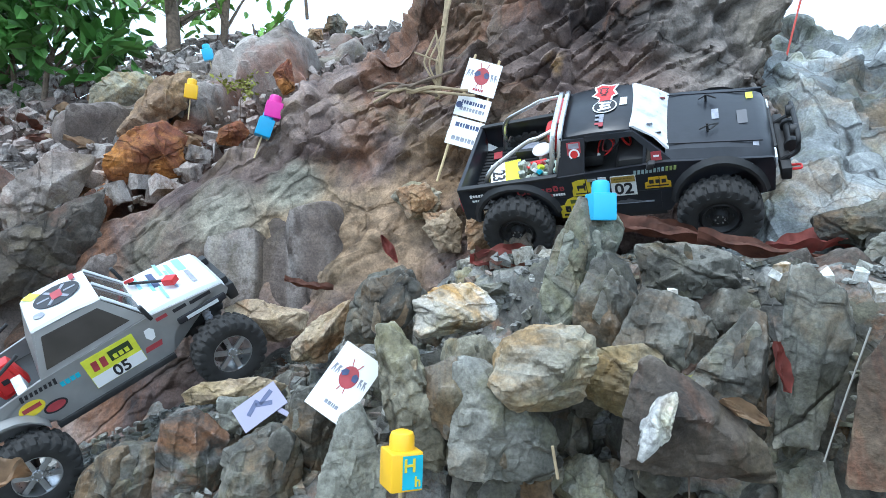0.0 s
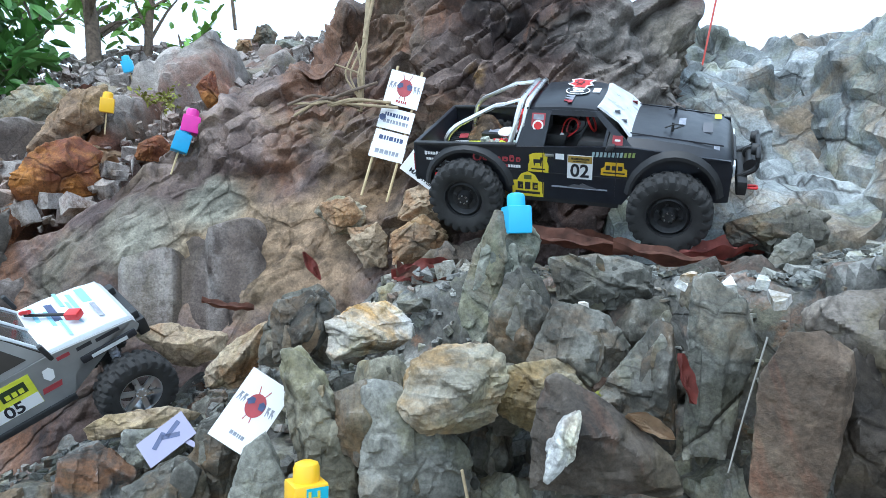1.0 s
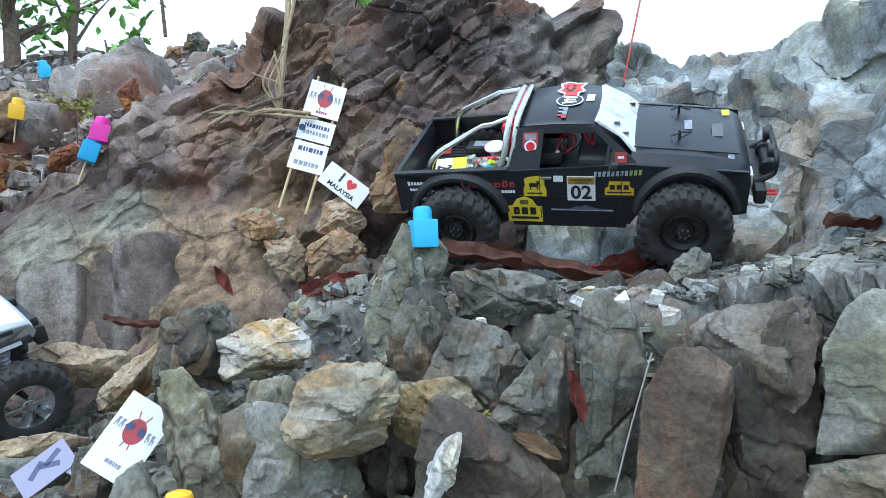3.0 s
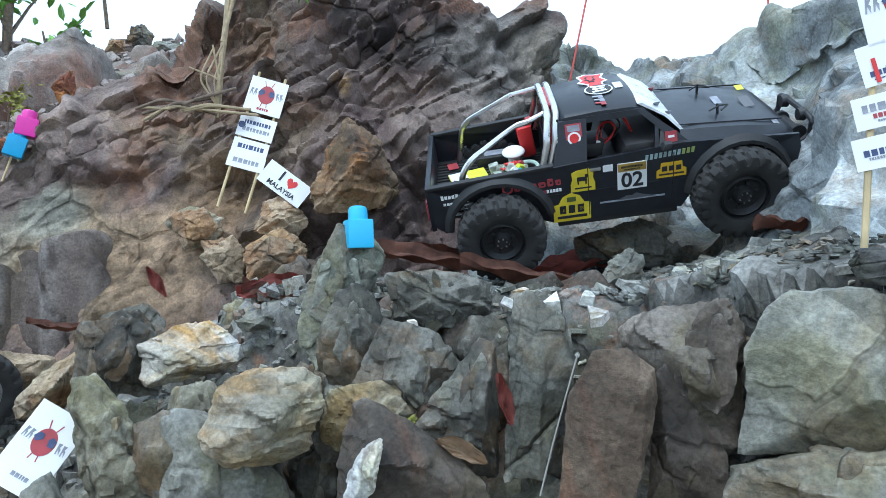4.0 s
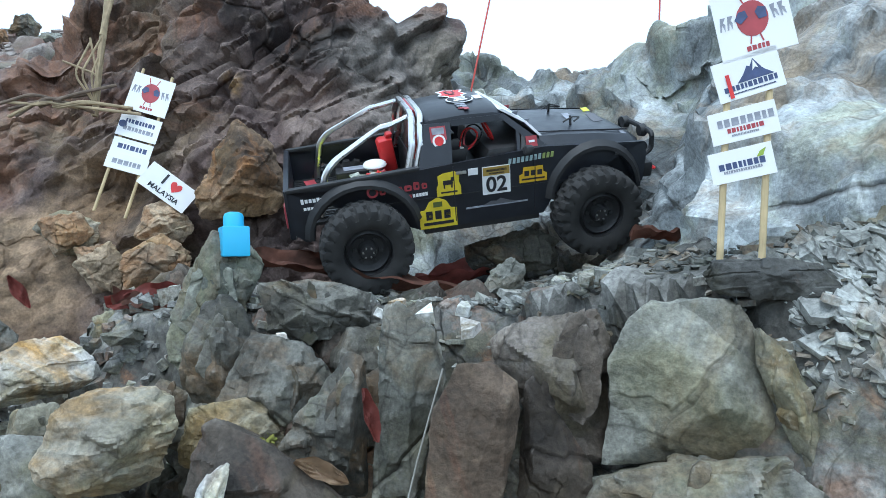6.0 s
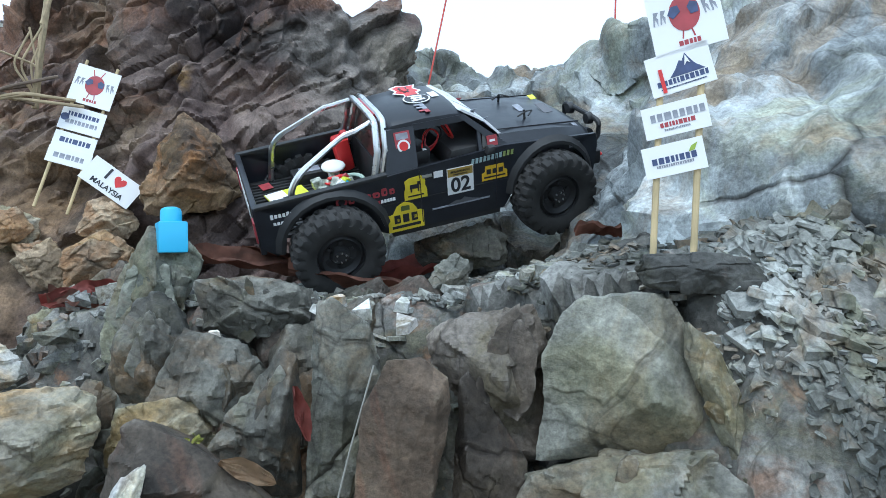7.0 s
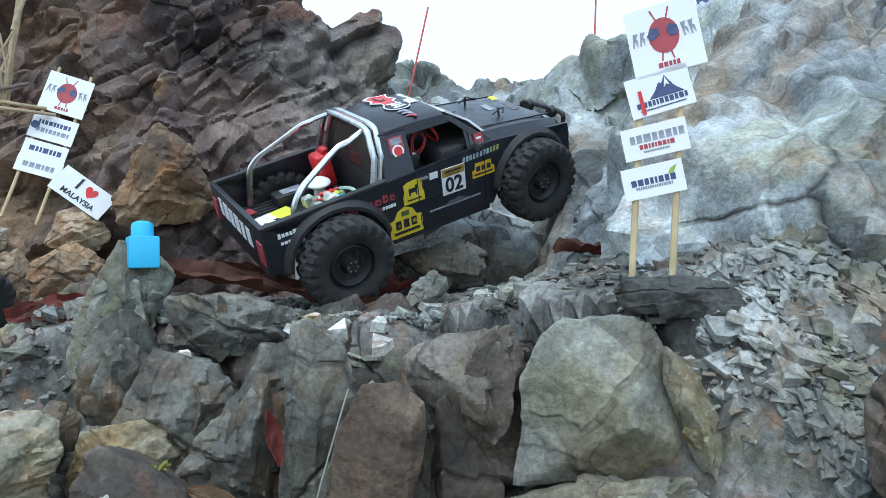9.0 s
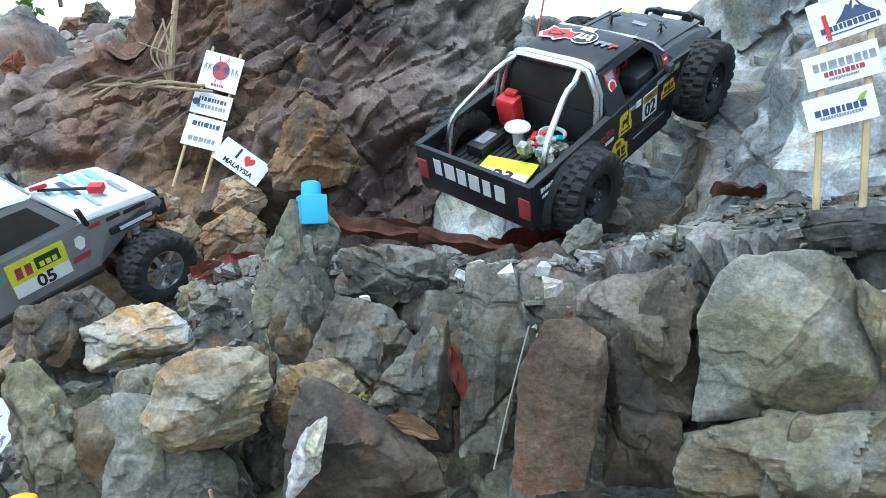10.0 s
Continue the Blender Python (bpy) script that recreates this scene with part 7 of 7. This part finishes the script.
    for x, y, z, s, sd in ((0.379, 0.645, 0.572, 0.017, 1), (0.395, 0.60, 0.560, 0.026, 2), (0.335, 0.665, 0.575, 0.012, 3), (0.245, 0.70, 0.555, 0.010, 4), (0.415, 0.66, 0.575, 0.016, 5), (0.36, 0.70, 0.58, 0.014, 6)):
        v, f = chip_mesh([((0, 0, 0), s, (-0.1, -0.5, 1))], 200 + sd, 0.22)
        ob = new("white_stone", mesh_of("white_stone", v, f, CHALK if sd % 2 else QUARTZ))
        ob.matrix_basis = pose(x, y, z)
        tagged(ob, "whitish angular stone at the edge of the ledge", "stone", "whitish stones")
    for k in range(60):
        x, y = rnd.uniform(-0.55, 0.2), rnd.uniform(0.66, 1.2)
        v, f = chip_mesh([((0, 0, 0), rnd.uniform(0.012, 0.03), (0, -0.3, 1))], 300 + k, 0.5)
        ob = new("loose_stone", mesh_of("loose_stone", v, f, (SLATE_GREY, TAN, SLATE_DARK, SLATE_TAN)[k % 4]))
        ob.matrix_basis = pose(x, y, float(ground_height(x, y)) + 0.008)
        tagged(ob, "loose angular stone on the bank", "stone", "loose stones on the bank")


scatter_chips()


# ---- smaller broken rocks that fill the bank ----
def fill_bank():
    rnd = random.Random(8)
    mats = (SLATE_DARK, SLATE_DARK, SLATE_OLIVE, SLATE_BROWN, SLATE_DARK, SLATE_GREY)
    for k in range(75):
        if k < 55:
            x, y = rnd.uniform(0.0, 0.50), rnd.uniform(0.66, 0.79)
        else:
            x, y = rnd.uniform(-0.30, 0.05), rnd.uniform(0.90, 1.15)
        z = float(ground_height(np.float64(x), np.float64(y)))
        if z < 0.22:
            z = rnd.uniform(0.26, 0.5)
            y += 0.02
        s = rnd.uniform(2.2, 5.0)
        n = rnd.randint(5, 7)
        line = [(s * rnd.uniform(0.75, 1.1) * math.cos(2 * math.pi * j / n + 0.4), s * rnd.uniform(0.8, 1.3) * math.sin(2 * math.pi * j / n + 0.4)) for j in range(n)]
        boulder("bank_rock", (x, y, z - 0.005), rnd.uniform(-30, 30), line, s * 1.8, (rnd.uniform(-1, 1), rnd.uniform(-1, 1), s * rnd.uniform(0.3, 0.8)), mats[k % 6], 400 + k, "small broken slate rock in the bank", 1.0, 12, chipped=2, shards=1)


fill_bank()


# ---- what moves ----
PICKUP = [
    (0.0, 0.342, 1.177, 0.661, 42.7, -3.2, -22.3),
    (0.5, 0.365, 1.146, 0.659, 32.7, 5.8, -24.0),
    (1.0, 0.380, 1.138, 0.665, 29.1, 8.7, -24.2),
    (1.5, 0.424, 1.108, 0.653, 23.2, 7.0, -27.0),
    (2.0, 0.467, 1.082, 0.664, 29.4, 3.9, -26.8),
    (2.5, 0.478, 1.057, 0.649, 36.3, 8.0, -31.2),
    (2.7, 0.475, 1.054, 0.651, 35.8, 7.5, -29.1),
    (3.8, 0.604, 0.975, 0.672, 37.6, -6.5, -21.5),
    (4.0, 0.613, 0.971, 0.658, 33.2, -5.6, -18.2),
    (4.5, 0.634, 0.962, 0.685, 48.7, -11.4, -25.0),
    (5.0, 0.632, 0.955, 0.665, 34.9, -11.6, -20.0),
    (5.5, 0.621, 0.965, 0.655, 28.3, -10.1, -13.2),
    (6.0, 0.567, 0.975, 0.645, 25.7, -7.0, -10.1),
    (6.2, 0.546, 0.990, 0.647, 25.8, -6.8, -9.5),
    (7.3, 0.615, 1.000, 0.663, 31.4, -16.7, -4.2),
    (7.5, 0.628, 0.991, 0.684, 32.8, -20.8, -4.2),
    (8.0, 0.652, 0.979, 0.728, 47.1, -30.0, -7.0),
    (8.5, 0.641, 0.983, 0.690, 28.5, -25.5, 1.4),
    (9.0, 0.605, 1.003, 0.666, 25.0, -19.3, 4.1),
    (9.5, 0.632, 1.010, 0.682, 27.3, -25.4, 8.5),
    (10.0, 0.663, 1.026, 0.715, 27.3, -30.5, 20.5),
]
# height of the truck's axles under its body as the suspension works: time, rear, front
AXLES = [(0.0, 0.083, 0.086), (2.7, 0.084, 0.092), (4.0, 0.083, 0.104), (6.0, 0.079, 0.084), (7.5, 0.088, 0.104), (8.0, 0.098, 0.124), (9.0, 0.090, 0.104), (10.0, 0.104, 0.118)]
CAR = [
    (0.0, -0.528, 1.145, 0.335, 19.6, -29.7, 29.4), (0.5, -0.535, 1.135, 0.334, 21.4, -27.5, 30.4), (1.0, -0.540, 1.123, 0.332, 23.2, -26.6, 31.7), (1.5, -0.537, 1.113, 0.334, 22.1, -26.3, 33.2),
    (2.0, -0.536, 1.102, 0.343, 17.8, -23.2, 33.9), (2.5, -0.540, 1.086, 0.350, 16.7, -19.4, 34.2), (4.5, -0.47, 1.12, 0.38, 18, -24, 34), (7.0, -0.30, 1.17, 0.47, 22, -26, 34), (9.0, -0.205, 1.195, 0.512, 24, -26.2, 34.3), (10.0, -0.200, 1.197, 0.514, 24.2, -26.2, 34.3),
]


def motions():
    walk(black_pickup, [(t, pose(x, y, z, rx, ry, rz)) for t, x, y, z, rx, ry, rz in PICKUP])
    walk(silver_car, [(t, pose(x, y, z, rx, ry, rz)) for t, x, y, z, rx, ry, rz in CAR])
    for wheels, rows, slip in ((black_wheels, PICKUP, 38.0), (silver_wheels, CAR, 12.0)):
        for w in wheels:
            at = w.matrix_basis.translation.copy()
            spin, keys = 0.0, []
            for a, b in zip([rows[0]] + rows, rows):
                step = math.hypot(b[1] - a[1], b[3] - a[3]) * (1 if b[1] >= a[1] else -1)
                spin += max(-80, min(80, math.degrees(step / 0.06) + slip * (b[0] - a[0])))
                z = at.z if wheels is silver_wheels else float(np.interp(b[0], [r[0] for r in AXLES], [r[1 if at.x < 0 else 2] for r in AXLES]))
                keys.append((b[0], pose(at.x, at.y, z, 0, spin, 0)))
            walk(w, keys)


motions()
